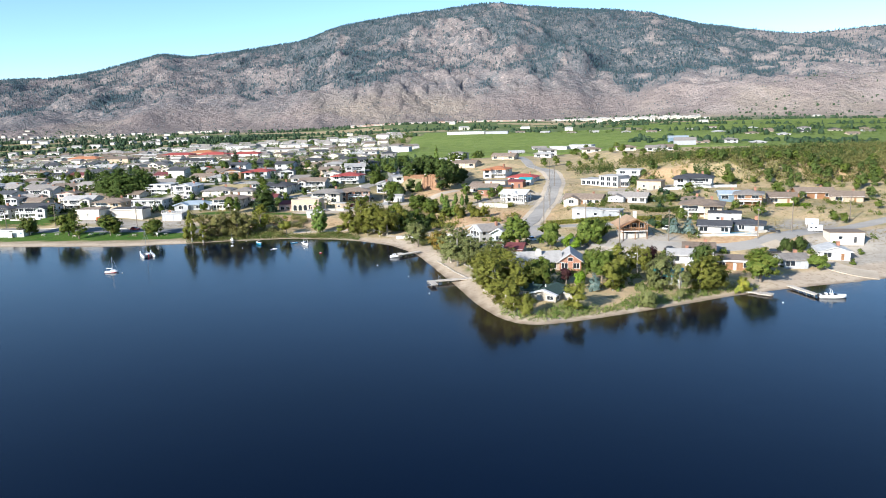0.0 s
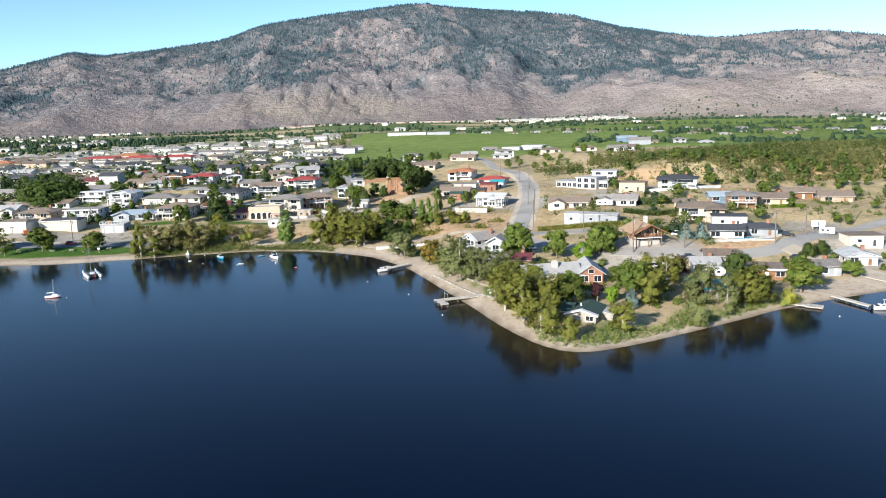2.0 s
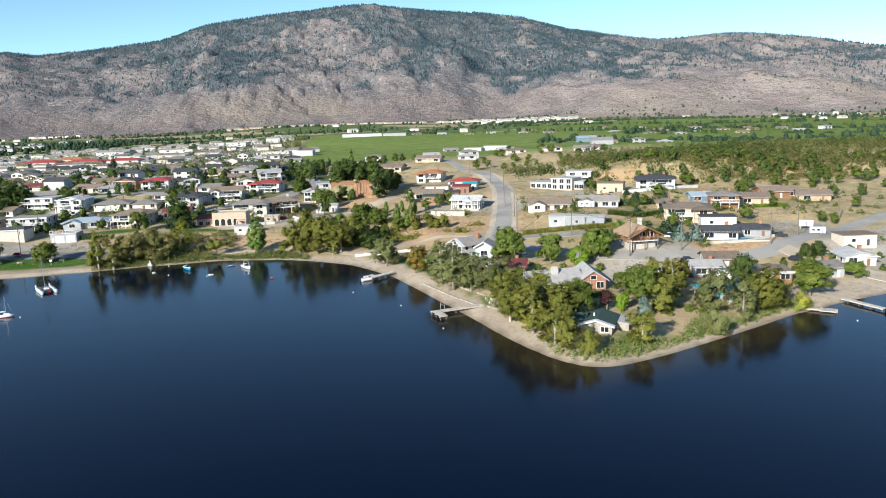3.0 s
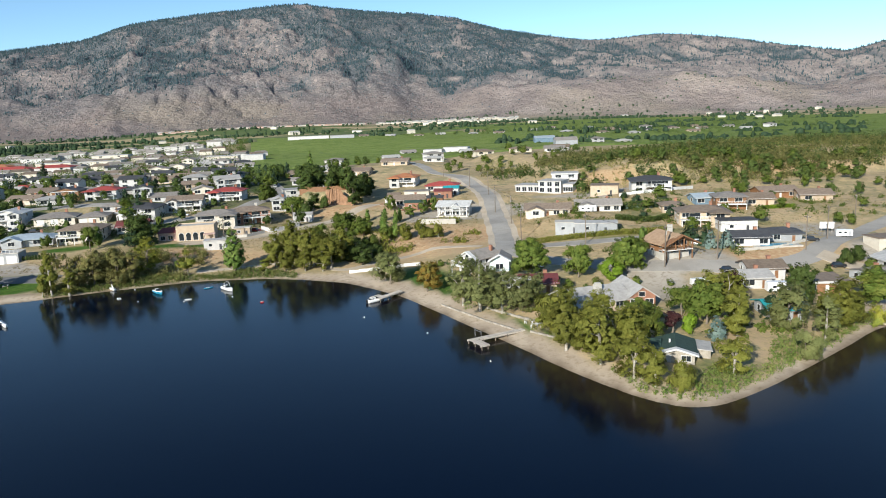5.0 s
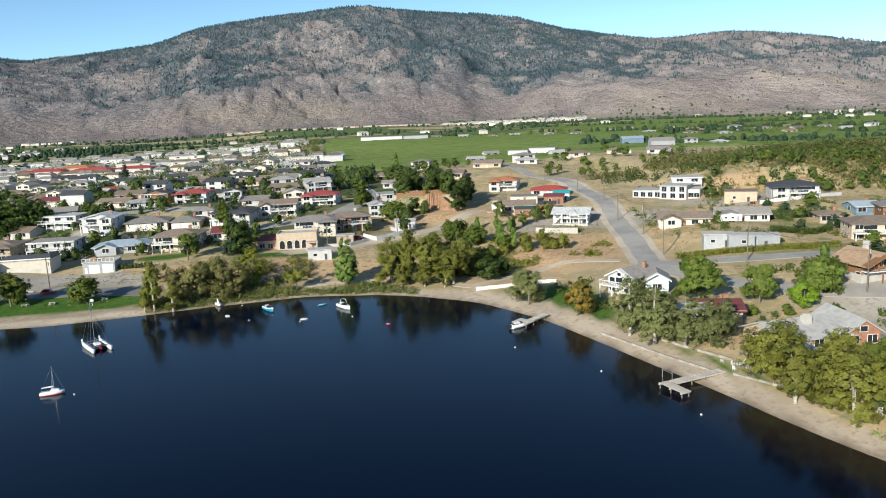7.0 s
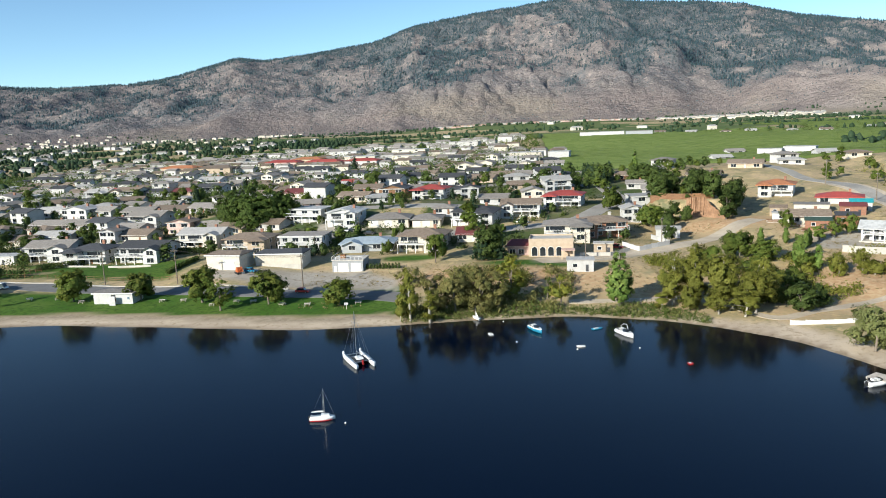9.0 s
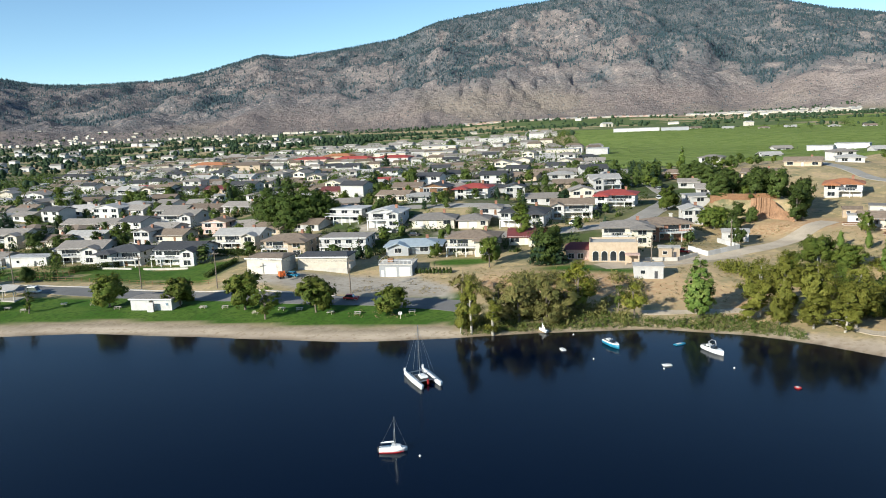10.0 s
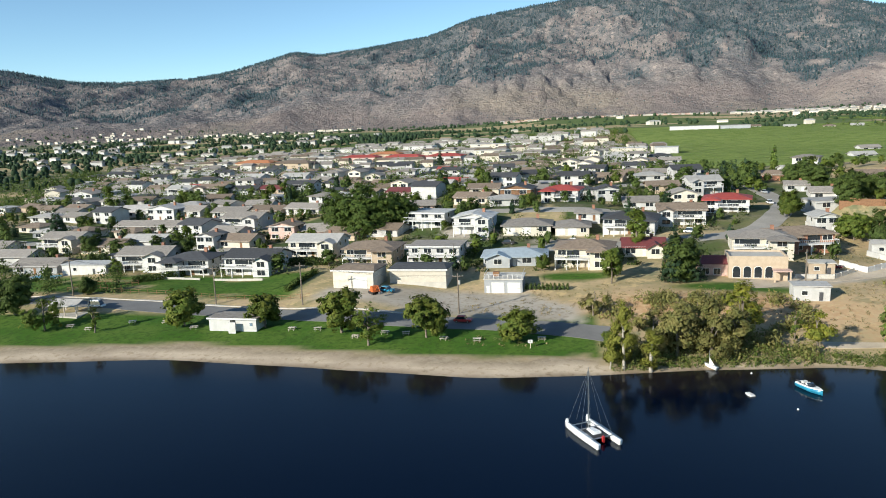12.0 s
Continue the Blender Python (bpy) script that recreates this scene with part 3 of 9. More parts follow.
zones = {
    "gravel": np.clip(sum(within(y) for y in YARDS), 0, 1) * smoothstep(2, 6, d_in),
    "silt": smoothstep(3.6, 4.8, d_in + 1.6 * (fbm(gx / 9, gy / 6, 24, 2) - 0.4)) * smoothstep(-92, -98, gx),
    "sand": smoothstep(wide + 1.2, wide - 0.6, d_in + 1.2 * (fbm(gx / 5, gy / 5, 12, 2) - 0.4)),
    "wet": smoothstep(1.4, 0.2, d_in),
    "lawn": np.clip(park + within([(-1.5, 203.5), (3, 203), (6.5, 190), (8.6, 180), (7.2, 178.5), (4.2, 187.5)], 0.8) + smoothstep(5.5, 3, np.hypot((gx + 68) / 3.0, gy - 300)) + smoothstep(5, 3, np.hypot((gx + 101) / 2.2, gy - 313)) + smoothstep(9, 6, np.hypot(gx + 3, (gy - 232) / 2.2))
                    + smoothstep(-262, -256, gx) * smoothstep(-163, -168, gx) * smoothstep(0, 2, gy - 299.5 + 0.09 * (gx + 200)) * smoothstep(0, 3, 322 - gy) * (1 - 0.75 * smoothstep(0.5, 0.58, fbm(gx / 11, gy / 7, 44, 2)))
                    + smoothstep(40, 50, gx) * smoothstep(145, 130, gx) * smoothstep(236, 244, gy) * smoothstep(312, 304, gy) * smoothstep(0.48, 0.56, fbm(gx / 13, gy / 9, 46, 2)) * 0.5
                    + smoothstep(5, 3, np.hypot(gx - 88, gy - 177.5)) + 0.45 * smoothstep(6, 3, np.hypot((gx - 24) / 1.2, gy - 154)), 0, 1) * smoothstep(wide, wide + 1, d_in),
    "earth": (1 - within([(-1.5, 203.5), (3, 203), (8, 189.5), (10, 180), (7.5, 178.5), (4.2, 187.5)], 0.5)) * np.clip(np.exp(-(((gx + 6) / 18) ** 2 + ((gy - 344) / 8) ** 2)) * 1.5 + 1.5 * np.exp(-(((gx + 76) / 26) ** 2 + ((gy - 288) / 8) ** 2))
                     + np.exp(-(((gx - 12) / 26) ** 2 + ((gy - 278) / 18) ** 2)) * 1.3 + 1.5 * np.exp(-(((gx - 79) / 16) ** 2 + ((gy - 209) / 4.5) ** 2))
                     + np.exp(-(((gx + 40) / 12) ** 2 + ((gy - 276) / 7) ** 2)) * 0.8
                     + smoothstep(318, 330, gy) * smoothstep(352, 338, gy) * smoothstep(55, 70, gx) * smoothstep(260, 200, gx) * smoothstep(0.4, 0.55, fbm(gx / 15, gy / 30, 17, 3)) * 0.8, 0, 1),
    "yard": np.clip(1 - 1.4 * np.exp(-(((gx + 14) / 30) ** 2 + ((gy - 348) / 26) ** 2)), 0, 1) * smoothstep(318, 332, gy) * smoothstep(5, -8, gx) * smoothstep(900, 700, gy) * smoothstep(0.30, 0.40, fbm(gx / 16, gy / 16, 15, 3)),
    "field": field_mask(gx, gy),
    "hill": hill,
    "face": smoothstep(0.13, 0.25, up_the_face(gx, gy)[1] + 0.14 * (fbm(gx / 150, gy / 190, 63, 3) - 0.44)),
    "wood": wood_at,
    # mask of the right shoulder, where haze is painted into the ground colour
    "pale": smoothstep(9, 24, up_the_face(gx, gy)[0]) * (0.4 + smoothstep(0.36, 0.56, fbm(gx / 60, gy / 90, 64, 3))),
    "rock": smoothstep(0.3, 0.6, domes(gx, gy)[0] + 0.4 * domes(gx, gy)[1]) * smoothstep(70, 160, u_hill) * smoothstep(0.35, 0.55, fbm(gx / 120, gy / 120, 61, 3) + 0.08),
}
mesh = bpy.data.meshes.new("ground")
mesh.vertices.add(nx * ny)
mesh.vertices.foreach_set("co", np.stack([gx, gy, gz], -1).astype(np.float32).ravel())
cell = (np.arange(ny - 1)[:, None] * nx + np.arange(nx - 1)[None]).ravel()
quads = np.stack([cell, cell + 1, cell + nx + 1, cell + nx], -1)
mesh.loops.add(quads.size)
mesh.loops.foreach_set("vertex_index", quads.ravel().astype(np.int32))
mesh.polygons.add(len(quads))
mesh.polygons.foreach_set("loop_start", np.arange(0, quads.size, 4, dtype=np.int32))
mesh.update(calc_edges=True)
mesh.shade_smooth()
for key, values in zones.items():
    mesh.attributes.new(key, "FLOAT", "POINT").data.foreach_set("value", values.astype(np.float32).ravel())
mesh.materials.append(M["land"])
tagged(new("ground", mesh), "dry tan ground rising from a sandy shore to a rocky wooded mountain", "ground", kind="structure")


def height(x, y):
    """The height of the ground sheet itself at a place."""
    i = int(np.clip(np.searchsorted(xs, x) - 1, 0, nx - 2))
    j = int(np.clip(np.searchsorted(ys, y) - 1, 0, ny - 2))
    fx, fy = (x - xs[i]) / (xs[i + 1] - xs[i]), (y - ys[j]) / (ys[j + 1] - ys[j])
    a, b, c, d = gz[j, i], gz[j, i + 1], gz[j + 1, i], gz[j + 1, i + 1]
    return float((a + (b - a) * fx) * (1 - fy) + (c + (d - c) * fx) * fy)


def heights(x, y):
    i = np.clip(np.searchsorted(xs, x) - 1, 0, nx - 2)
    j = np.clip(np.searchsorted(ys, y) - 1, 0, ny - 2)
    fx, fy = (x - xs[i]) / (xs[i + 1] - xs[i]), (y - ys[j]) / (ys[j + 1] - ys[j])
    a, b, c, d = gz[j, i], gz[j, i + 1], gz[j + 1, i], gz[j + 1, i + 1]
    return (a + (b - a) * fx) * (1 - fy) + (c + (d - c) * fx) * fy


# ---- a small mesh builder ----
class Geo:
    def __init__(self):
        self.v, self.f = [], []

    def add(self, verts, faces):
        n = len(self.v)
        self.v += [tuple(p) for p in verts]
        self.f += [tuple(n + i for i in face) for face in faces]
        return self

    def box(self, x0, x1, y0, y1, z0, z1):
        return self.add([(x0, y0, z0), (x1, y0, z0), (x1, y1, z0), (x0, y1, z0), (x0, y0, z1), (x1, y0, z1), (x1, y1, z1), (x0, y1, z1)],
                        [(3, 2, 1, 0), (4, 5, 6, 7), (0, 1, 5, 4), (1, 2, 6, 5), (2, 3, 7, 6), (3, 0, 4, 7)])

    def tube(self, pts, radii, sides=6, cap=True):
        """A round bar through points, with a radius at each."""
        pts = [Vector(p) for p in pts]
        rings = []
        for n, p in enumerate(pts):
            way = (pts[min(n + 1, len(pts) - 1)] - pts[max(n - 1, 0)]).normalized()
            side = way.orthogonal().normalized()
            other = way.cross(side)
            rings.append([p + (side * math.cos(a) + other * math.sin(a)) * radii[n] for a in (2 * math.pi * k / sides for k in range(sides))])
        faces = [(n * sides + k, n * sides + (k + 1) % sides, (n + 1) * sides + (k + 1) % sides, (n + 1) * sides + k) for n in range(len(pts) - 1) for k in range(sides)]
        if cap:
            faces += [tuple(range(sides))[::-1], tuple((len(pts) - 1) * sides + k for k in range(sides))]
        return self.add([p for r in rings for p in r], faces)

    def loft(self, rings, cap=True):
        """Closed rings of equal count, skinned."""
        k = len(rings[0])
        faces = [(n * k + i, n * k + (i + 1) % k, (n + 1) * k + (i + 1) % k, (n + 1) * k + i) for n in range(len(rings) - 1) for i in range(k)]
        if cap:
            faces += [tuple(range(k))[::-1], tuple((len(rings) - 1) * k + i for i in range(k))]
        return self.add([p for r in rings for p in r], faces)

    def mesh(self, name, material, smooth=False):
        me = bpy.data.meshes.new(name)
        me.from_pydata(self.v, [], self.f)
        me.materials.append(material)
        if smooth:
            me.shade_smooth()
        me.update()
        return me


def part(name, geo, material, parent=None, label="", smooth=False):
    ob = new(name, geo.mesh(name, material, smooth) if isinstance(geo, Geo) else geo)
    ob.parent = parent
    return tagged(ob, label)


def thing(name, x, y, rot=0.0, label="", category="", group="", z=None, kind=""):
    ob = new(name)
    ob.empty_display_size = 0.1
    ob.matrix_basis = pose(x, y, height(x, y) if z is None else z, 0, 0, rot)
    return tagged(ob, label, category, group, kind)


def true_size(ob):
    """A thing built in metres, set into the plan."""
    ob.matrix_basis = ob.matrix_basis @ Matrix.Scale(1 / UNIT, 4)
    return ob


def strip(name, label, pts, width, material, lift=0.07, kind="structure", category="road", across=4, step=1.6):
    """A ribbon laid on the ground along a line."""
    pts = [Vector((*p, 0)) for p in pts]
    line = []
    for n in range(len(pts) - 1):
        p0, p1, p2, p3 = pts[max(n - 1, 0)], pts[n], pts[n + 1], pts[min(n + 2, len(pts) - 1)]
        k = max(2, int((p2 - p1).length / step))
        for i in range(k):
            s = i / k
            line.append(0.5 * ((2 * p1) + (p2 - p0) * s + (2 * p0 - 5 * p1 + 4 * p2 - p3) * s * s + (3 * p1 - p0 - 3 * p2 + p3) * s**3))
    line.append(pts[-1])
    verts, faces = [], []
    for n, p in enumerate(line):
        way = (line[min(n + 1, len(line) - 1)] - line[max(n - 1, 0)]).normalized()
        side = Vector((way.y, -way.x, 0))
        w = width + 0.25 * math.sin(n * 0.7)
        row = [p + side * w * (k / across - 0.5) for k in range(across + 1)]
        zs = [height(q.x, q.y) for q in row]
        for q, z in zip(row, zs):
            verts.append((q.x, q.y, z + lift))
        verts.append((row[0].x, row[0].y, zs[0] - 0.3))
        verts.append((row[-1].x, row[-1].y, zs[-1] - 0.3))
    m = across + 3
    for n in range(len(line) - 1):
        a, b = n * m, (n + 1) * m
        for k in range(across):
            faces.append((a + k, a + k + 1, b + k + 1, b + k))
        faces += [(a + across + 1, a, b, b + across + 1), (a + across, a + across + 2, b + across + 2, b + across)]
    ob = part(name, Geo().add(verts, faces), material, None, label)
    return tagged(ob, category=category, kind=kind)


# ---- the lake: fine along the shore, where the sandy bed shows through, and wide beyond ----
lx, ly = np.arange(-420, 221, 4.0), np.arange(100, 301, 4.0)
wx, wy = np.meshgrid(lx, ly)
lake = Geo()
lake.v = [(float(a), float(b), 0.0) for a, b in zip(wx.ravel(), wy.ravel())]
k = len(lx)
lake.f = [(n * k + m, n * k + m + 1, (n + 1) * k + m + 1, (n + 1) * k + m) for n in range(len(ly) - 1) for m in range(k - 1)]
for x0, x1, y0, y1 in ((-4800, 4800, -4800, 100), (-4800, -420, 100, 620), (220, 4800, 100, 620)):
    lake.add([(x0, y0, 0), (x1, y0, 0), (x1, y1, 0), (x0, y1, 0)], [(0, 1, 2, 3)])
lake_ob = tagged(part("lake_water", lake, M["water"], None, "still dark blue lake water over a sandy margin"), category="lake", kind="structure")
shoal = smoothstep(-11, -0.5, inland(wx, wy) + 5 * (fbm(wx / 11, wy / 11, 28, 2) - 0.45)) * np.interp(wx, [-420, -30, 0, 14, 60, 90, 220], [0.4, 0.4, 0.7, 1, 0.9, 0.5, 0.5])
lake_ob.data.attributes.new("shoal", "FLOAT", "POINT").data.foreach_set("value", np.concatenate([shoal.ravel(), np.zeros(12)]).astype(np.float32))

# ---- roads, tracks and paved ground ----
strip("road", "worn grey asphalt lake road beside the park lawn", [(-420, 303), (-320, 300), (-237, 295), (-205, 291.5), (-177, 289), (-156, 285), (-137, 281.5), (-118, 279.5), (-104, 277), (-96, 275)], 6.5, M["asphalt"])
strip("kerb", "pale concrete kerb along the lake road", [(-420, 306.9), (-320, 303.9), (-237, 298.9), (-205, 295.3), (-177, 292.8), (-156, 288.8), (-137, 285.3), (-128, 284.2)], 0.5, M["concrete"], 0.2, category="kerb", across=1)
strip("road", "grey asphalt road climbing from the shore to the vineyard bench", [(22, 246), (26, 256), (31, 272), (37, 294), (44, 321), (50, 350), (53, 378), (51, 404), (46, 430), (44, 500)], 5.6, M["dusty"], 0.12)
strip("road_shoulder", "pale gravel shoulders of the climbing road", [(22, 246), (26, 256), (31, 272), (37, 294), (44, 321), (50, 350), (53, 378), (51, 404)], 9.5, M["gravel"], 0.05, category="gravel")
strip("road", "grey asphalt shore road past a clipped hedge", [(25, 250), (36, 250), (47, 243), (57, 238.5), (64, 237)], 6.0, M["dusty"], 0.1)
strip("road", "dusty grey asphalt road round the point", [(25, 247), (33, 226), (42, 212), (57, 205.5), (72, 203.5), (84, 205), (96, 212), (110, 221), (133, 233), (180, 250)], 5.6, M["dusty"], 0.09)
strip("road", "pale gravel lane down to the beach", [(90, 207), (96, 197), (100, 184), (106, 180)], 7.0, M["gravel"], 0.12)
strip("road", "grey asphalt town street winding up the slope", [(-118, 338), (-95, 340), (-72, 343), (-55, 351), (-44, 366), (-35, 388), (-31, 405), (-34, 435), (-33, 470), (-32, 518)], 7.0, M["dusty"])
strip("road", "pale dirt track below the sandy cut", [(-66, 302), (-54, 308), (-40, 312.5), (-24, 321), (-9, 333), (4, 346)], 6.0, M["gravel"])
strip("path", "narrow pale shore path through the reeds", [(-60, 272.5), (-44, 272), (-34, 272), (-27, 265), (-20, 257), (-8, 262), (8, 266), (20, 259)], 2.4, M["gravel"], category="path")
for n, (row_y, x0, x1) in enumerate(((345, -300, -128), (376, -310, -60), (428, -330, -40), (474, -340, -40), (520, -360, -35), (566, -370, -30), (620, -400, -30), (690, -420, -30), (770, -440, -60))):
    strip("road", "grey asphalt street between rows of houses", [(x0, row_y + 22), ((x0 + x1) / 2, row_y + 4), (x1, row_y)], 6.0, M["dusty"], 0.1, step=4.0)

# ---- houses ----
BUILT = []  # x, y and reach of all that stands, for what grows between


def window(parent, x, y, z, w, h, face, sill=False):
    """A window with a frame and a pane in the wall plane; face: f front, b back, l left, r right."""
    frame_geo, pane_geo = Geo(), Geo()
    t = 0.09
    turn = {"f": 0, "r": 90, "b": 180, "l": 270}[face]
    frame_geo.box(-w / 2 - t, w / 2 + t, -0.06, 0.02, -t, 0).box(-w / 2 - t, w / 2 + t, -0.06, 0.02, h, h + t)
    frame_geo.box(-w / 2 - t, -w / 2, -0.06, 0.02, 0, h).box(w / 2, w / 2 + t, -0.06, 0.02, 0, h)
    if w > 1.3:
        frame_geo.box(-0.035, 0.035, -0.05, 0.02, 0, h)
    pane_geo.box(-w / 2, w / 2, -0.025, 0.01, 0, h)
    fr = part("window", frame_geo, M["trim"], parent)
    fr.matrix_basis = pose(x, y, z, 0, 0, turn)
    part("pane", pane_geo, M["glass"], fr)
    return fr


def gable_roof(w, d, h, rh, over=0.65, thick=0.22, along_x=True):
    """Two roof slabs over a body w x d whose eaves stand at h, ridge rh above."""
    g = Geo()
    a, b = (d, w) if along_x else (w, d)
    half, run = a / 2 + over, b / 2 + over
    drop = rh * over / (a / 2)
    prof = [(-half, h - drop), (0, h + rh), (half, h - drop), (half, h - drop + thick), (0, h + rh + thick), (-half, h - drop + thick)]
    for p in ((0, 1, 4, 5), (1, 2, 3, 4)):
        ring0 = [((-run, prof[k][0], prof[k][1]) if along_x else (prof[k][0], run, prof[k][1])) for k in p]
        ring1 = [((run, prof[k][0], prof[k][1]) if along_x else (prof[k][0], -run, prof[k][1])) for k in p]
        g.loft([ring0, ring1])
    return g


def hip_roof(w, d, h, rh, over=0.75, thick=0.2):
    x, y = w / 2 + over, d / 2 + over
    top = max(0.15, (w - d) / 2) if w >= d else 0.15
    topy = max(0.15, (d - w) / 2) if d > w else 0.15
    g = Geo()
    e, r = h - 0.1, h + rh
    v = [(-x, -y, e), (x, -y, e), (x, y, e), (-x, y, e), (-x, -y, e + thick), (x, -y, e + thick), (x, y, e + thick), (-x, y, e + thick)]
    v += [(-top, -topy, r), (top, -topy, r), (top, topy, r), (-top, topy, r)]
    return g.add(v, [(3, 2, 1, 0), (0, 1, 5, 4), (1, 2, 6, 5), (2, 3, 7, 6), (3, 0, 4, 7), (4, 5, 9, 8), (5, 6, 10, 9), (6, 7, 11, 10), (7, 4, 8, 11), (8, 9, 10, 11)])


def body(w, d, h, rh=0.0, along_x=True, below=1.6):
    """Walls; with rh the end walls rise into gables."""
    x, y = w / 2, d / 2
    g = Geo()
    if not rh:
        return g.box(-x, x, -y, y, -below, h)
    if along_x:
        left, right = [(-x, -y, -below), (-x, y, -below), (-x, y, h), (-x, 0, h + rh), (-x, -y, h)], [(x, -y, -below), (x, y, -below), (x, y, h), (x, 0, h + rh), (x, -y, h)]
        return g.loft([right, left])
    front, back = [(-x, -y, -below), (x, -y, -below), (x, -y, h), (0, -y, h + rh), (-x, -y, h)], [(-x, y, -below), (x, y, -below), (x, y, h), (0, y, h + rh), (-x, y, h)]
    return g.loft([back, front])


def deck(parent, x0, x1, y0, y1, z, rail, solid=False):
    """A deck on posts with a railing."""
    part("deck", Geo().box(x0, x1, y0, y1, z - 0.22, z), M["concrete"] if solid else M["trim"], parent)
    n = max(2, round((x1 - x0) / 3.2) + 1)
    for k in range(n):
        x = x0 + 0.15 + (x1 - x0 - 0.3) * k / (n - 1)
        part("post", Geo().box(x - 0.11, x + 0.11, y0 + 0.06, y0 + 0.28, -1.6, z - 0.22), rail, parent)
    g = Geo().box(x0, x1, y0, y0 + 0.08, z + 0.95, z + 1.05).box(x0, x1, y0, y0 + 0.06, z + 0.1, z + 0.16)
    g.box(x0, x0 + 0.07, y0, y1, z + 0.95, z + 1.05).box(x1 - 0.07, x1, y0, y1, z + 0.95, z + 1.05)
    k = int((x1 - x0) / 0.45)
    for i in range(k + 1):
        x = x0 + (x1 - x0 - 0.06) * i / k
        g.box(x, x + 0.06, y0, y0 + 0.06, z, z + 0.96)
    part("railing", g, rail, parent)


def house(x, y, rot, w, d=9.0, storeys=1, roof="gable", wall="white", top="r_gray", rh=None, front_gable=False, terrace=False, garage=0,
          chimney=True, lod=2, wing=0, name="house", rail="trim", label="", group=""):
    """A house whose front wall is centred at x, y and faces the lake."""
    h = 2.25 * storeys - 0.05
    rh = rh if rh is not None else min(w, d) * 0.155
    a = radians(rot)
    cx, cy = x - math.sin(a) * d / 2, y + math.cos(a) * d / 2
    colour = {"white": "white", "cream": "cream stucco", "tan": "tan stucco", "pink": "pink stucco", "greyw": "grey", "bluew": "blue", "wood": "brown timber", "brick": "red brick", "olivew": "pale green"}[wall]
    tops = {"r_gray": "grey shingle", "r_pale": "pale grey", "r_dark": "charcoal", "r_brown": "brown shingle", "r_red": "red", "r_maroon": "dull maroon", "r_orange": "orange tile", "r_blue": "blue-grey metal", "r_green": "dark green", "r_turq": "turquoise", "r_white": "white"}[top]
    made = f"{['one', 'two', 'three'][storeys - 1]}-storey {colour} house with {tops} {roof} roof" + (" and terrace" if terrace else "")
    zs = [height(cx + px, cy + py) for px in (-w / 3, 0, w / 3) for py in (-d / 3, 0, d / 3)]
    ob = thing(name, cx, cy, rot, label or made, "house", group or "houses of the town", z=sum(zs) / 9 - (0.45 if storeys > 1 else 0.1))
    BUILT.append((cx, cy, max(w, d) * 0.55))
    gable = rh if roof == "gable" else 0
    part("wall", body(w, d, h, gable, not front_gable), M[wall], ob)
    if roof == "gable":
        part("roof", gable_roof(w, d, h, rh, along_x=not front_gable), M[top], ob)
    elif roof == "hip":
        part("roof", hip_roof(w, d, h, rh), M[top], ob)
    else:
        g = Geo().box(-w / 2 - 0.4, w / 2 + 0.4, -d / 2 - 0.5, d / 2 + 0.4, h, h + 0.3)
        part("roof", g, M[top], ob)
        if lod > 1:
            part("fascia", Geo().box(-w / 2 - 0.45, w / 2 + 0.45, -d / 2 - 0.56, -d / 2 - 0.5, h - 0.04, h + 0.34), M["trim"], ob)
    if chimney and lod > 0 and roof != "flat":
        part("chimney", Geo().box(-0.4, 0.4, -0.35, 0.35, 0, rh + 1.3).box(-0.47, 0.47, -0.42, 0.42, rh + 1.3, rh + 1.45), M["brick" if wall != "brick" else "concrete"], ob).location = (w * 0.22, d * 0.12, h - 0.6)
    rnd = random.Random(int(x * 7 + y * 13))
    y_front = -d / 2
    for s in range(storeys):
        z = 2.25 * s + 0.75
        ground_floor = s == 0
        count = max(2, int(w / (2.9 if lod > 1 else 4.2)))
        if lod == 0:
            count = 2
        slots = [(-w / 2 + w * (k + 0.5) / count) for k in range(count)]
        for k, px in enumerate(slots):
            if ground_floor and garage and k < garage:
                part("garage_door", Geo().box(px - 1.25, px + 1.25, y_front - 0.05, y_front + 0.02, -0.2, 1.8), M["trim"], ob, "white sectional garage door")
                continue
            if ground_floor and k == count // 2 and lod > 0:
                part("door", Geo().box(px - 0.38, px + 0.38, y_front - 0.06, y_front + 0.02, -0.1, 1.65), M["wood" if rnd.random() < 0.5 else "trim"], ob, "front door")
                continue
            ww = rnd.choice((1.5, 1.9, 2.3)) if lod > 1 else 2.3
            window(ob, px, y_front, z - 0.15, min(ww, w / count - 0.4), 1.25, "f")
        if lod > 1:
            for side, px in (("l", -w / 2), ("r", w / 2)):
                for py in ((-d * 0.22, d * 0.22) if lod > 1 else (0,)):
                    window(ob, px, py, z, 1.1, 1.1, side)
    if lod > 0:
        part("fascia", Geo().box(-w / 2 - 0.42, w / 2 + 0.42, -d / 2 - 0.56, -d / 2 - 0.5, h - 0.14, h + 0.1), M["trim"], ob)
    if lod == 1:
        for side, px in (("l", -w / 2), ("r", w / 2)):
            window(ob, px, rnd.uniform(-d * 0.25, d * 0.2), 2.25 * (storeys - 1) + 0.75, 1.2, 1.1, side)
    if lod > 0 and terrace and roof != "flat" and w > 10:
        # a bay that breaks the front beside the terrace
        bw, side = w * rnd.uniform(0.3, 0.4), rnd.choice((-1, 1))
        bay = part("bay", body(bw, 2.8, h - 0.05, rh * 0.6 if roof == "gable" else 0, False), M[wall], ob)
        bay.location = (side * (w / 2 - bw / 2 - 0.1), y_front - 1.3, 0)
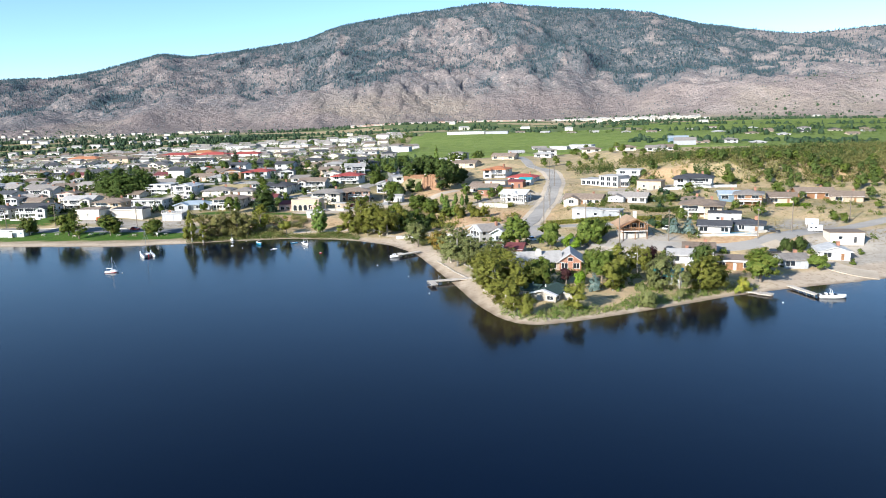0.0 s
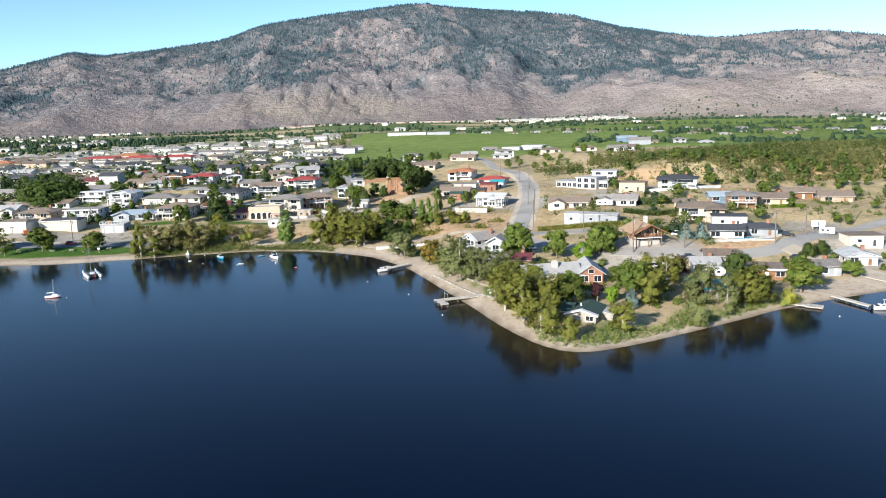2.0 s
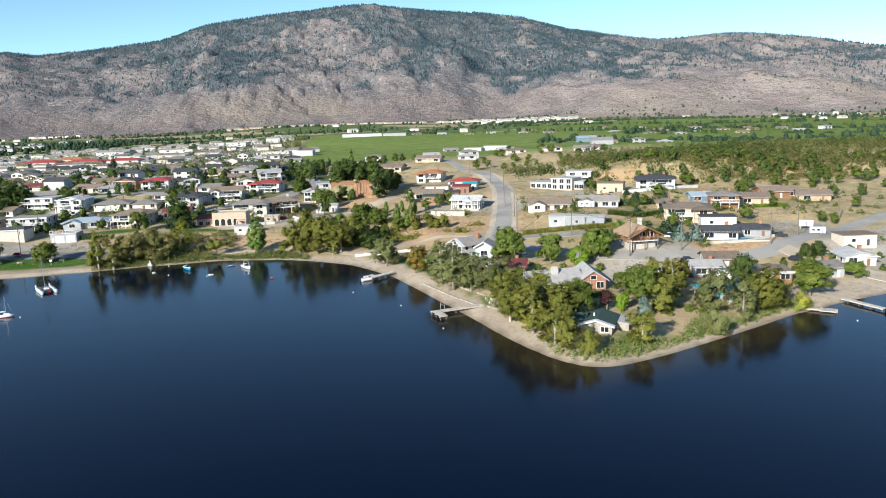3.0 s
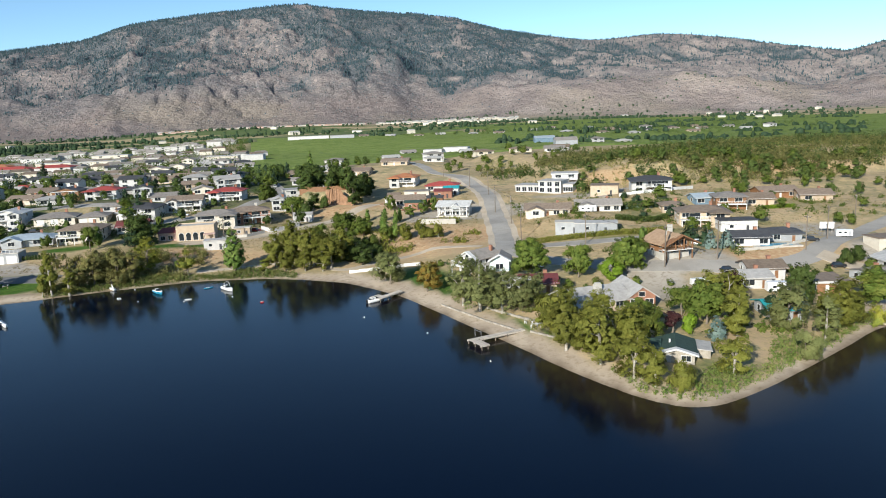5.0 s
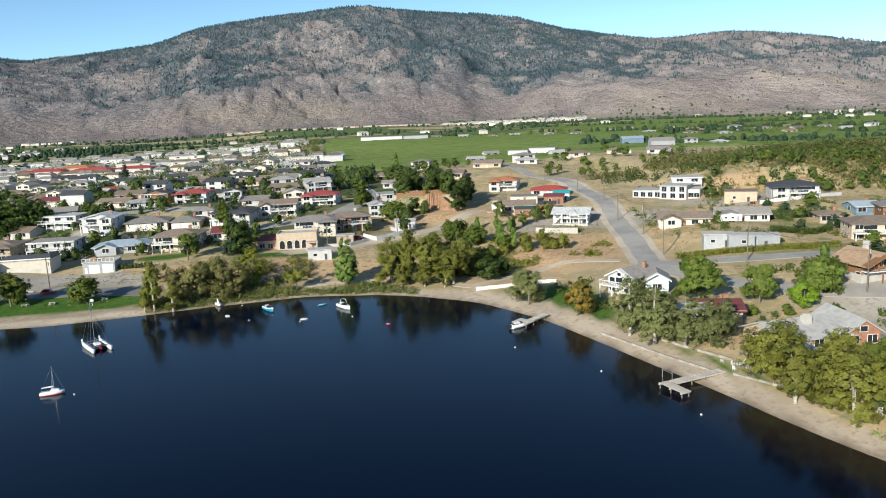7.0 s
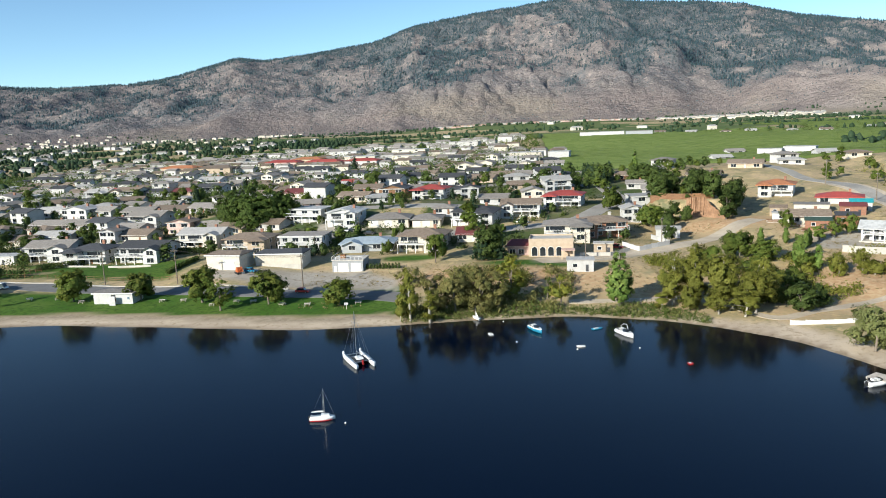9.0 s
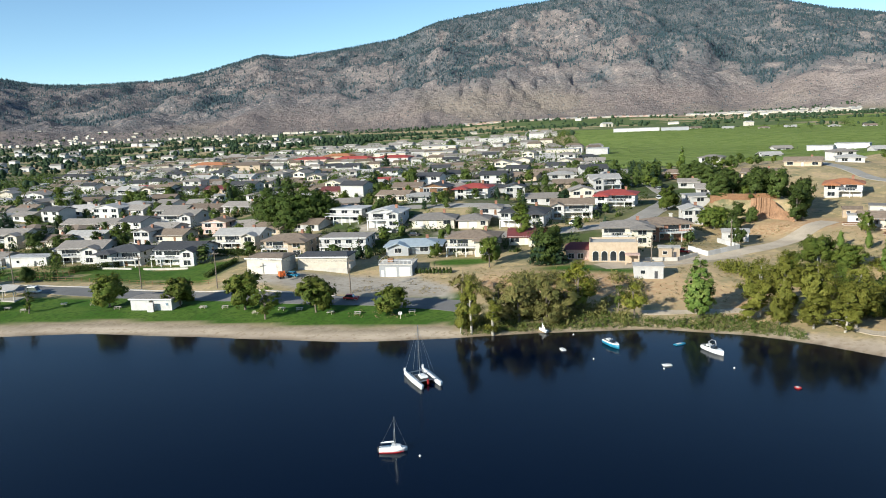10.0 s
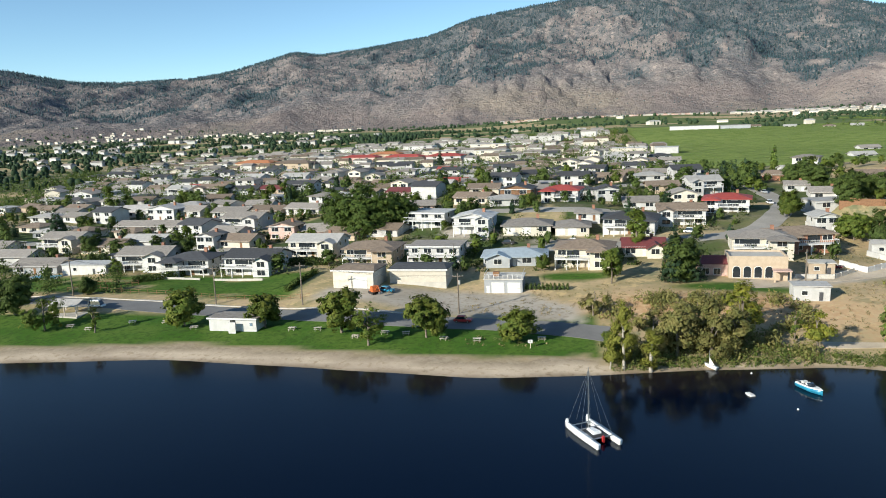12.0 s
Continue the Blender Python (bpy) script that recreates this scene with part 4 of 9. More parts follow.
        part("roof", gable_roof(bw, 3.4, h - 0.05, rh * 0.6, 0.4, 0.18, False) if roof == "gable" else hip_roof(bw, 4.6, h - 0.05, rh * 0.6), M[top], bay)
        for s in range(storeys):
            window(bay, 0, -1.4, 2.25 * s + 0.6, min(2.2, bw - 0.7), 1.35, "f")
        if side < 0:
            bare_front = (-w / 2 + bw, w / 2 - 0.2)
        else:
            bare_front = (-w / 2 + 0.2, w / 2 - bw - 0.2)
        z = 2.25 * (storeys - 1) + 0.1 if storeys > 1 else 0.35
        deck(ob, bare_front[0], bare_front[1], y_front - 2.6, y_front - 0.08, z, M[rail])
        px = sum(bare_front) / 2
        part("patio_door", Geo().box(px - 1.5, px + 1.5, y_front - 0.07, y_front + 0.02, z, z + 1.65), M["glass"], ob, "wide glass patio door")
        terrace = False
    elif lod > 1 and not terrace and w > 9 and rnd.random() < 0.75:
        bw, side = w * 0.38, rnd.choice((-1, 1))
        bay = part("gable_wing", body(bw, 3.0, h, rh * 0.75, False), M[wall], ob)
        bay.location = (side * w * 0.26, y_front - 0.4, 0)
        part("roof", gable_roof(bw, 3.6, h, rh * 0.75, 0.45, 0.2, False), M[top], bay)
        for s in range(storeys):
            window(bay, 0, -1.5, 2.25 * s + 0.7, 1.9, 1.25, "f")
    if terrace:
        z = 2.25 * (storeys - 1) + 0.1 if storeys > 1 else 0.35
        deck(ob, -w / 2 + 0.2, w / 2 - 0.2, y_front - 2.4, y_front - 0.08, z, M[rail])
    if wing:
        ww = abs(wing)
        side = math.copysign(w / 2 + ww / 2, wing)
        sub = part("garage_wing", body(ww, d * 0.75, 2.8), M[wall], ob)
        sub.location = (side, 0.6, 0)
        wing_roof = hip_roof(ww, d * 0.75, 2.8, 1.2) if roof == "hip" else Geo().box(-ww / 2 - 0.3, ww / 2 + 0.3, -d * 0.375 - 0.4, d * 0.375 + 0.3, 2.8, 3.05)
        part("roof", wing_roof, M[top], sub)
        part("garage_door", Geo().box(-ww * 0.38, ww * 0.38, -d * 0.375 - 0.05, -d * 0.375 + 0.02, -0.1, 1.8), M["trim"], sub, "white garage door")
    return ob


# ---- trees ----
def leaf_cloud(rnd, clumps, per, size, spread, flat=0.0, droop=0.0, cores=None):
    """Leaves in clumps: diamonds that face roughly away from the bough they hang on."""
    centres = np.array(clumps)
    n = len(centres) * per
    r = np.random.RandomState(rnd.randrange(10**6))
    off = r.normal(size=(n, 3))
    off /= np.linalg.norm(off, axis=1, keepdims=True) + 1e-9
    off *= (r.rand(n, 1) ** 0.45) * spread
    off[:, 2] *= 1 - flat
    if droop:
        off[:, 2] -= droop * r.rand(n)
    c = np.repeat(centres, per, axis=0) + off
    core = np.repeat(np.array(cores), per, axis=0) if cores is not None else centres.mean(0)[None]
    mid = centres.mean(0) * (1, 1, 0.7)
    out = 0.55 * (c - core) / (np.linalg.norm(c - core, axis=1, keepdims=True) + 1e-9) + 1.0 * (c - mid) / (np.linalg.norm(c - mid, axis=1, keepdims=True) + 1e-9)
    out += r.normal(size=(n, 3)) * 0.26
    a = np.cross(out, r.normal(size=(n, 3)))
    a /= np.linalg.norm(a, axis=1, keepdims=True) + 1e-9
    if droop:
        a[:, 2] *= 1.3
    b = np.cross(out, a)
    b /= np.linalg.norm(b, axis=1, keepdims=True) + 1e-9
    k = size * (0.6 + 0.8 * r.rand(n, 1))
    v = np.stack([c - a * k, c + b * k * 0.6, c + a * k, c - b * k * 0.6], 1).reshape(-1, 3)
    return v, np.arange(n * 4).reshape(-1, 4)


def raw_mesh(name, v, f, material):
    me = bpy.data.meshes.new(name)
    k = f.shape[1]
    me.vertices.add(len(v))
    me.vertices.foreach_set("co", np.asarray(v, np.float32).ravel())
    me.loops.add(f.size)
    me.loops.foreach_set("vertex_index", f.ravel().astype(np.int32))
    me.polygons.add(len(f))
    me.polygons.foreach_set("loop_start", np.arange(0, f.size, k, dtype=np.int32))
    me.update(calc_edges=True)
    me.materials.append(material)
    return me


def bough_cores(r, boughs, reach):
    """A rough ball of leaves inside every bough, so that the crown is dense within."""
    grid = np.array([(u, v) for u in (-1, 0, 1) for v in (-1, 0, 1)], float)
    cells = [(0, 1, 4, 3), (1, 2, 5, 4), (3, 4, 7, 6), (4, 5, 8, 7)]
    sides = []
    for axis in range(3):
        for way in (-1.0, 1.0):
            p = np.insert(grid, axis, way, axis=1)
            p = p / np.linalg.norm(p, axis=1, keepdims=True)
            sides += [p[list(c)] for c in cells]
    ball = np.concatenate(sides)
    out = []
    for x, y, z in boughs:
        k = reach * r.uniform(0.75, 1.15)
        wob = 1 + 0.22 * np.sin(ball @ np.array([r.uniform(2, 5), r.uniform(2, 5), r.uniform(2, 5)]) + r.uniform(0, 6))
        out.append(ball * wob[:, None] * (k, k, k * 0.8) + (x, y, z))
    return np.concatenate(out)


def crown_points(rnd, kind, count):
    """Clump centres in a crown of height 1 and half-width 1, standing on the ground."""
    pts, sizes = [], []
    while len(pts) < count:
        x, y, z = rnd.uniform(-1, 1), rnd.uniform(-1, 1), rnd.uniform(0, 1)
        rr = math.hypot(x, y)
        if kind in ("round", "oak"):
            lo = 0.2 if kind == "round" else 0.1
            if z < lo:
                continue
            s = (z - lo) / (1 - lo)
            lim = math.sqrt(max(0, 1 - (1.7 * s - 0.72) ** 2)) * (0.82 + 0.25 * noise.noise((x * 1.6, y * 1.6, z * 3)))
            if rr > lim or (rr < lim * 0.3 and s < 0.6):
                continue
        elif kind == "tall":
            if z < 0.16:
                continue
            lim = (0.55 + 0.45 * math.sin(min(1, z * 1.15) * math.pi)) * (0.78 + 0.5 * noise.noise((x * 2.1 + 7, y * 2.1, z * 4)))
            if z > 0.86:
                lim *= (1 - z) / 0.14
            if rr > lim or rr < lim * 0.15:
                continue
        elif kind == "column":
            if z < 0.07:
                continue
            lim = min(1, z * 5) * (1 - max(0, z - 0.45) / 0.55) ** 0.6
            if rr > lim:
                continue
        elif kind == "cone":
            if z < 0.05:
                continue
            lim = (1 - z) ** 0.85 * (0.75 + 0.35 * abs(math.sin(z * 24)))
            if rr > lim or rr < lim * 0.35:
                continue
        elif kind == "droop":
            if z < 0.12:
                continue
            lim = math.sqrt(max(0, 1 - (1.25 * z - 0.3) ** 2)) * (0.8 + 0.35 * noise.noise((x * 2, y * 2 + 5, z * 3)))
            if rr > lim or (rr < lim * 0.35 and z < 0.6):
                continue
        elif kind == "bush":
            lim = math.sqrt(max(0, 1 - z * z)) * (0.8 + 0.4 * noise.noise((x * 2, y * 2, z * 2 + 3)))
            if rr > lim:
                continue
        pts.append((x, y, z))
    return pts


KINDS = {  # shape, leaves, bark, clumps, leaves in each, leaf size, clump size
    "maple": ("round", "maple", "bark", 150, 26, 0.24, 0.75), "green": ("round", "green", "bark", 120, 26, 0.22, 0.8), "dark": ("oak", "dark", "bark", 120, 26, 0.24, 0.9),
    "oak": ("oak", "oakleaf", "bark", 190, 30, 0.30, 1.15), "locust": ("tall", "green", "bark", 85, 20, 0.17, 0.62), "small": ("round", "green", "bark", 50, 18, 0.15, 0.5),
    "poplar": ("column", "poplar", "bark", 200, 24, 0.23, 0.55), "autumn": ("tall", "autumn", "bark", 120, 24, 0.20, 0.85), "orange": ("round", "orange", "bark", 110, 24, 0.2, 0.75),
    "yellow": ("tall", "yellow", "bark", 95, 24, 0.19, 0.75), "conif": ("cone", "conif", "bark", 150, 22, 0.20, 0.55), "scrub": ("tall", "autumn", "bark", 60, 20, 0.17, 0.6),
    "tall": ("tall", "willow", "birchbark", 140, 26, 0.19, 0.8), "olive": ("oak", "olive", "bark", 120, 26, 0.19, 0.8), "birch": ("tall", "olive", "birchbark", 105, 22, 0.16, 0.65),
    "lime": ("round", "lime", "bark", 110, 24, 0.2, 0.75), "willow": ("oak", "willow", "birchbark", 150, 30, 0.155, 0.62), "bluespr": ("cone", "blue", "bark", 130, 22, 0.16, 0.42),
    "plum": ("round", "plum", "bark", 100, 24, 0.19, 0.7), "ywillow": ("droop", "yellow", "bark", 100, 26, 0.16, 0.55), "towntree": ("round", "dark", "bark", 42, 15, 0.42, 1.1),
    "townpine": ("cone", "conif", "bark", 55, 13, 0.36, 0.8), "towngreen": ("round", "green", "bark", 42, 15, 0.40, 1.0), "bush": ("bush", "green", "bark", 40, 18, 0.2, 0.5), "drybush": ("bush", "scrub", "bark", 30, 16, 0.2, 0.45),
    "hedge_tree": ("column", "dark", "bark", 45, 14, 0.2, 0.45),
}
TREE_WORDS = {
    "maple": "round-crowned green shade tree with a short trunk", "green": "full green broadleaf garden tree", "dark": "dark green broadleaf tree on the slope", "oak": "large dense dark green broadleaf tree", "locust": "airy light-crowned green tree",
    "small": "small young green tree on grass", "poplar": "tall columnar poplar with light green leaves", "autumn": "brownish green tree in dense shoreline growth", "orange": "tree with orange-green turning leaves",
    "yellow": "airy tree with yellowing leaves", "conif": "tall dark green spruce tree", "scrub": "thin brownish tree on a dry bank", "tall": "tall airy cottonwood with pale bark", "olive": "silvery green tree near the beach", "birch": "tall pale-barked tree with grey-green leaves",
    "lime": "bright lime-green garden tree", "willow": "drooping yellow-green willow beside the beach", "bluespr": "silvery blue spruce in a garden", "plum": "dark purple-leaved plum tree", "ywillow": "small yellow weeping willow at the water",
    "towntree": "dark garden tree between houses", "townpine": "dark garden conifer between houses", "towngreen": "green garden tree between houses", "bush": "rounded green garden shrub", "drybush": "dry tan shrub on bare ground", "hedge_tree": "clipped dark evergreen column",
}
TREES = {}


def tree(kind, x, y, h, half, turn=None, category="tree", group=""):
    """A tree of a kind, h metres high and half metres from trunk to edge; a few meshes serve each kind and size."""
    rnd = random.Random(int(x * 31 + y * 17))
    shape, leaf, bark, clumps, per, size, spread = KINDS[kind]
    far = kind.startswith("town")
    key = (kind, round(h / (3.0 if far else 2.5)), round(half / (2.0 if far else 1.5)), rnd.randrange(2))
    if key not in TREES:
        hh, ww = key[1] * (3.0 if far else 2.5) or 1.6, key[2] * (2.0 if far else 1.5) or 0.9
        r = random.Random(hash(key[1:]) + len(kind) * 97)
        scale = max(0.35, min(2.4, (hh * ww * ww / 110) ** 0.5))
        total = max(16, int(clumps * scale * (1.0 if far else 1.7)))
        inset = max(0.3, ww - spread * 0.6)
        if shape in ("column", "cone", "bush") or far:
            cl = [(px * inset, py * inset, pz * (hh - spread * 0.4)) for px, py, pz in crown_points(r, shape, total)]
            cores = [(0, 0, pz - 0.3) for _, _, pz in cl]
        else:
            # boughs first, then clumps round each, so that the crown is lumpy with gaps
            tight = kind in ("maple", "green", "lime", "dark")
            boughs = [(px * inset * 0.97, py * inset * 0.97, pz * hh * 0.94) for px, py, pz in crown_points(r, shape, max(7, int(total / (6 if tight else 11))))]
            cl, cores = [], []
            for k in range(total):
                bx, by, bz = boughs[k % len(boughs)]
                reach = ww * (r.uniform(0.12, 0.28) if tight else r.uniform(0.16, 0.36))
                q = Vector((r.gauss(0, 1), r.gauss(0, 1), r.gauss(0, 0.8))).normalized() * reach
                cl.append((bx + q.x, by + q.y, min(max(bz + q.z, hh * 0.1), hh * 0.98)))
                cores.append((bx, by, bz - 0.25 * reach))
        v, f = leaf_cloud(r, cl, per, size, spread * 0.8, 0.25, 0.7 if shape == "droop" else 0.0, cores)
        if shape not in ("column", "cone", "bush") and not far:
            v = np.concatenate([v, bough_cores(r, boughs, ww * (0.15 if tight else 0.11))])
            f = np.arange(len(v)).reshape(-1, 4)
        v[:, 2] = np.maximum(v[:, 2], 0.1)
        crown = raw_mesh("crown", v, f, LEAF[leaf])
        g, limbs = Geo(), []
        tr = max(0.09, hh * 0.022)
        bend = [(0, 0, -0.6), (0, 0, 0), (r.uniform(-.2, .2), r.uniform(-.2, .2), hh * 0.3), (r.uniform(-.4, .4), r.uniform(-.4, .4), hh * 0.6), (r.uniform(-.4, .4), r.uniform(-.4, .4), hh * 0.88)]
        g.tube(bend, [tr * 1.5, tr * 1.25, tr, tr * 0.6, tr * 0.15], 7)
        if not far and shape not in ("cone", "bush"):
            for px, py, pz in r.sample(cl, min(6, len(cl))):
                z0 = hh * r.uniform(0.18, 0.55)
                if pz > z0:
                    limbs.append(Geo().tube([(0, 0, z0), (px * 0.45, py * 0.45, z0 + (pz - z0) * 0.6), (px * 0.95, py * 0.95, pz)], [tr * 0.55, tr * 0.35, tr * 0.1], 5).mesh("limb", M[bark], True))
        TREES[key] = (crown, g.mesh("trunk", M[bark], True), hh, ww, limbs)
    crown, trunk, hh, ww, limbs = TREES[key]
    ob = thing(kind if kind in ("bush",) else {"conif": "spruce", "bluespr": "blue_spruce", "poplar": "poplar", "willow": "willow", "drybush": "bush", "townpine": "conifer"}.get(kind, "tree"), x, y, rnd.uniform(0, 360), TREE_WORDS[kind], category, group or "trees and shrubs")
    ob.matrix_basis = ob.matrix_basis @ Matrix.Diagonal((half / ww, half / ww, h / hh, 1))
    part("crown", crown, None, ob)
    if shape != "bush":
        part("trunk", trunk, None, ob)
        for limb in limbs:
            part("limb", limb, None, ob)
    return ob


# ---- houses along the lake road, up the slope and on the point: front wall x, y, turn, width, depth ----
house(-269.6, 336.5, 0, 11.8, 9.5, storeys=1, roof="gable", top="r_gray", wall="white", lod=1)
house(-252.8, 326.0, -2, 14.5, 9.5, storeys=1, roof="gable", top="r_gray", wall="greyw", lod=1)
house(-219.6, 326.7, 1, 14.5, 10.5, storeys=2, roof="gable", terrace=True, top="r_gray", wall="white", lod=1)
house(-203.4, 321.6, -1, 12.4, 9.5, storeys=2, roof="hip", terrace=True, top="r_dark", wall="white", lod=2)
house(-185.4, 320.8, -6, 14.5, 10.5, storeys=2, roof="gable", terrace=True, top="r_dark", wall="white", lod=2)
house(-211.9, 348.6, -7, 6.0, 7.5, storeys=2, roof="gable", front_gable=True, top="r_gray", wall="white", lod=1)
house(-154.5, 327.5, -3, 14.0, 9.5, storeys=2, roof="hip", terrace=True, top="r_brown", wall="tan", lod=2)
house(-137.2, 327.8, -4, 13.6, 9.5, storeys=2, roof="flat", terrace=True, top="r_gray", wall="white", lod=2)
house(-116.0, 324.0, 1, 15.6, 9.5, storeys=1, roof="hip", top="r_blue", wall="greyw", lod=2)
house(-99.2, 320.9, -8, 13.4, 10.5, storeys=2, roof="hip", terrace=True, top="r_brown", wall="cream", lod=2)
house(-84.0, 327.6, -2, 9.8, 9.5, storeys=1, roof="gable", top="r_maroon", wall="cream", lod=2)
house(-146.4, 365.2, -14, 13.3, 9.5, storeys=2, roof="flat", terrace=True, top="r_white", wall="white", lod=1)
house(-130.4, 355.4, -5, 11.0, 10.5, storeys=2, roof="gable", front_gable=True, terrace=True, rh=1.1, top="r_white", wall="white", garage=2, lod=1)
house(-114.3, 354.0, -0, 13.8, 10.5, storeys=1, roof="hip", top="r_gray", wall="cream", garage=2, lod=1)
house(-101.3, 353.7, -2, 9.6, 10.5, storeys=1, roof="hip", top="r_gray", wall="cream", garage=2, lod=2)
house(-85.4, 353.6, -11, 14.5, 10.5, storeys=2, roof="hip", terrace=True, top="r_dark", wall="white", garage=2, lod=2)
house(-56.2, 328.1, -6, 13.6, 9.5, storeys=2, roof="hip", terrace=True, top="r_gray", wall="cream", garage=2, lod=2)
house(-44.6, 334.0, 8, 14.4, 9.5, storeys=2, roof="hip", terrace=True, top="r_brown", wall="brick", lod=2)
house(-54.0, 378.7, -14, 13.2, 9.5, storeys=2, roof="hip", terrace=True, top="r_red", wall="white", lod=1)
house(-104.8, 394.8, -12, 12.1, 9.5, storeys=2, roof="hip", terrace=True, top="r_red", wall="white", lod=1)
house(-53.8, 413.6, 8, 11.1, 9.5, storeys=2, roof="gable", terrace=True, top="r_pale", wall="white", lod=1)
house(-69.4, 364.4, -5, 13.3, 9.5, storeys=2, roof="gable", terrace=True, top="r_brown", wall="white", lod=1)
house(-20.2, 451.6, -17, 10.1, 9.5, storeys=1, roof="gable", top="r_brown", wall="brick", lod=1)
house(-20.6, 423.0, -9, 7.6, 7.5, storeys=1, roof="gable", top="r_gray", wall="white", lod=1)
house(-15.6, 406.9, -9, 10.2, 9.5, storeys=1, roof="gable", top="r_gray", wall="white", lod=1)
house(-23.4, 375.2, 8, 12.4, 9.5, storeys=1, roof="flat", top="r_pale", wall="white", lod=1)
house(-32.9, 354.0, 0, 6.2, 7.5, storeys=2, roof="gable", front_gable=True, top="r_pale", wall="white", lod=1)
house(8.1, 430.2, -24, 13.2, 9.5, storeys=1, roof="gable", top="r_brown", wall="tan", lod=1)
house(32.4, 452.8, -23, 14.5, 9.5, storeys=1, roof="gable", top="r_brown", wall="tan", lod=1)
house(-120.4, 401.5, -9, 11.0, 9.5, storeys=2, roof="gable", front_gable=True, top="r_dark", wall="wood", lod=1)
house(-136.0, 397.2, -14, 12.6, 9.5, storeys=1, roof="gable", top="r_brown", wall="cream", lod=1)
house(-133.4, 416.6, -2, 11.7, 9.5, storeys=1, roof="gable", top="r_brown", wall="cream", lod=1)
house(-166.4, 424.8, -14, 14.5, 9.5, storeys=1, roof="gable", top="r_maroon", wall="cream", lod=1)
house(-96.4, 365.4, -3, 7.0, 7.5, storeys=1, roof="hip", top="r_gray", wall="white", lod=1)
house(-88.9, 396.5, 2, 7.4, 7.5, storeys=2, roof="gable", front_gable=True, top="r_dark", wall="white", lod=1)
house(-262.6, 350.4, -4, 13.5, 9.5, storeys=2, roof="gable", terrace=True, top="r_gray", wall="cream", lod=1)
house(-246.6, 347.3, -6, 14.5, 9.5, storeys=1, roof="gable", top="r_brown", wall="cream", lod=1)
house(-236.3, 353.4, -5, 14.3, 9.5, storeys=1, roof="gable", top="r_pale", wall="white", lod=1)
house(-203.6, 350.0, -7, 11.5, 9.5, storeys=1, roof="gable", top="r_brown", wall="cream", lod=1)
house(-193.5, 364.5, -4, 9.0, 7.5, storeys=2, roof="gable", front_gable=True, top="r_brown", wall="pink", lod=1)
house(-173.2, 336.2, -4, 14.5, 9.5, storeys=2, roof="gable", terrace=True, top="r_pale", wall="cream", lod=2)
house(-260.6, 387.5, -6, 14.5, 9.5, storeys=1, roof="gable", top="r_gray", wall="white", lod=1)
house(-245.8, 384.2, -10, 14.5, 9.5, storeys=1, roof="gable", top="r_gray", wall="white", lod=1)
house(-232.0, 383.0, -13, 14.5, 9.5, storeys=1, roof="gable", top="r_dark", wall="white", lod=1)
house(-214.0, 378.8, -8, 14.5, 9.5, storeys=2, roof="gable", terrace=True, top="r_gray", wall="white", lod=1)
house(-277.0, 416.4, -6, 11.6, 9.5, storeys=1, roof="gable", top="r_pale", wall="white", lod=1)
house(-260.9, 407.5, -9, 13.2, 9.5, storeys=2, roof="gable", front_gable=True, top="r_pale", wall="white", lod=1)
house(-251.2, 409.6, -10, 13.7, 9.5, storeys=1, roof="gable", top="r_gray", wall="white", lod=1)
house(-230.0, 403.0, -8, 14.3, 9.5, storeys=1, roof="gable", top="r_gray", wall="white", lod=1)
house(-215.6, 403.2, -12, 14.5, 9.5, storeys=1, roof="gable", top="r_brown", wall="white", lod=1)
house(-199.8, 401.2, -14, 14.5, 9.5, storeys=1, roof="gable", top="r_gray", wall="white", lod=1)
house(-310.0, 417.2, -8, 10.7, 9.5, storeys=1, roof="gable", top="r_gray", wall="white", lod=1)
house(-344.2, 476.0, -8, 14.5, 9.5, storeys=2, roof="gable", front_gable=True, top="r_gray", wall="white", lod=1)
house(-312.6, 487.0, -14, 14.5, 9.5, storeys=1, roof="gable", top="r_gray", wall="white", lod=1)
house(-291.4, 477.0, -14, 14.5, 9.5, storeys=2, roof="gable", terrace=True, top="r_pale", wall="white", lod=1)
house(-271.9, 471.6, -12, 14.5, 9.5, storeys=2, roof="gable", terrace=True, top="r_brown", wall="cream", lod=1)
house(-255.3, 472.4, -8, 14.5, 9.5, storeys=1, roof="gable", top="r_dark", wall="greyw", lod=1)
house(-240.5, 471.3, -4, 14.4, 9.5, storeys=1, roof="gable", top="r_maroon", wall="tan", lod=1)
house(-227.2, 472.6, -6, 14.5, 9.5, storeys=2, roof="gable", terrace=True, top="r_dark", wall="white", lod=1)
house(-277.8, 531.2, -14, 14.5, 9.5, storeys=2, roof="gable", terrace=True, top="r_pale", wall="white", lod=1)
house(-246.8, 518.0, -10, 14.5, 9.5, storeys=2, roof="gable", terrace=True, top="r_pale", wall="white", lod=1)
house(-370.2, 555.4, -9, 14.5, 9.5, storeys=1, roof="gable", top="r_gray", wall="white", lod=1)
house(23.5, 387.4, -24, 11.6, 10.5, storeys=2, roof="hip", terrace=True, top="r_orange", wall="white", lod=1)
house(34.5, 360.7, -24, 13.2, 9.5, storeys=1, roof="hip", top="r_red", wall="white", lod=1)
house(14.4, 334.8, -17, 12.5, 9.5, storeys=1, roof="gable", top="r_brown", wall="cream", lod=1)
house(82.2, 340.0, -24, 10.6, 9.5, storeys=2, roof="flat", terrace=True, top="r_pale", wall="white", lod=1)
house(50.7, 283.4, -24, 14.5, 9.5, storeys=1, roof="gable", top="r_brown", wall="cream", lod=2)
house(67.0, 279.4, -24, 14.5, 9.5, storeys=1, roof="gable", top="r_gray", wall="white", lod=2)
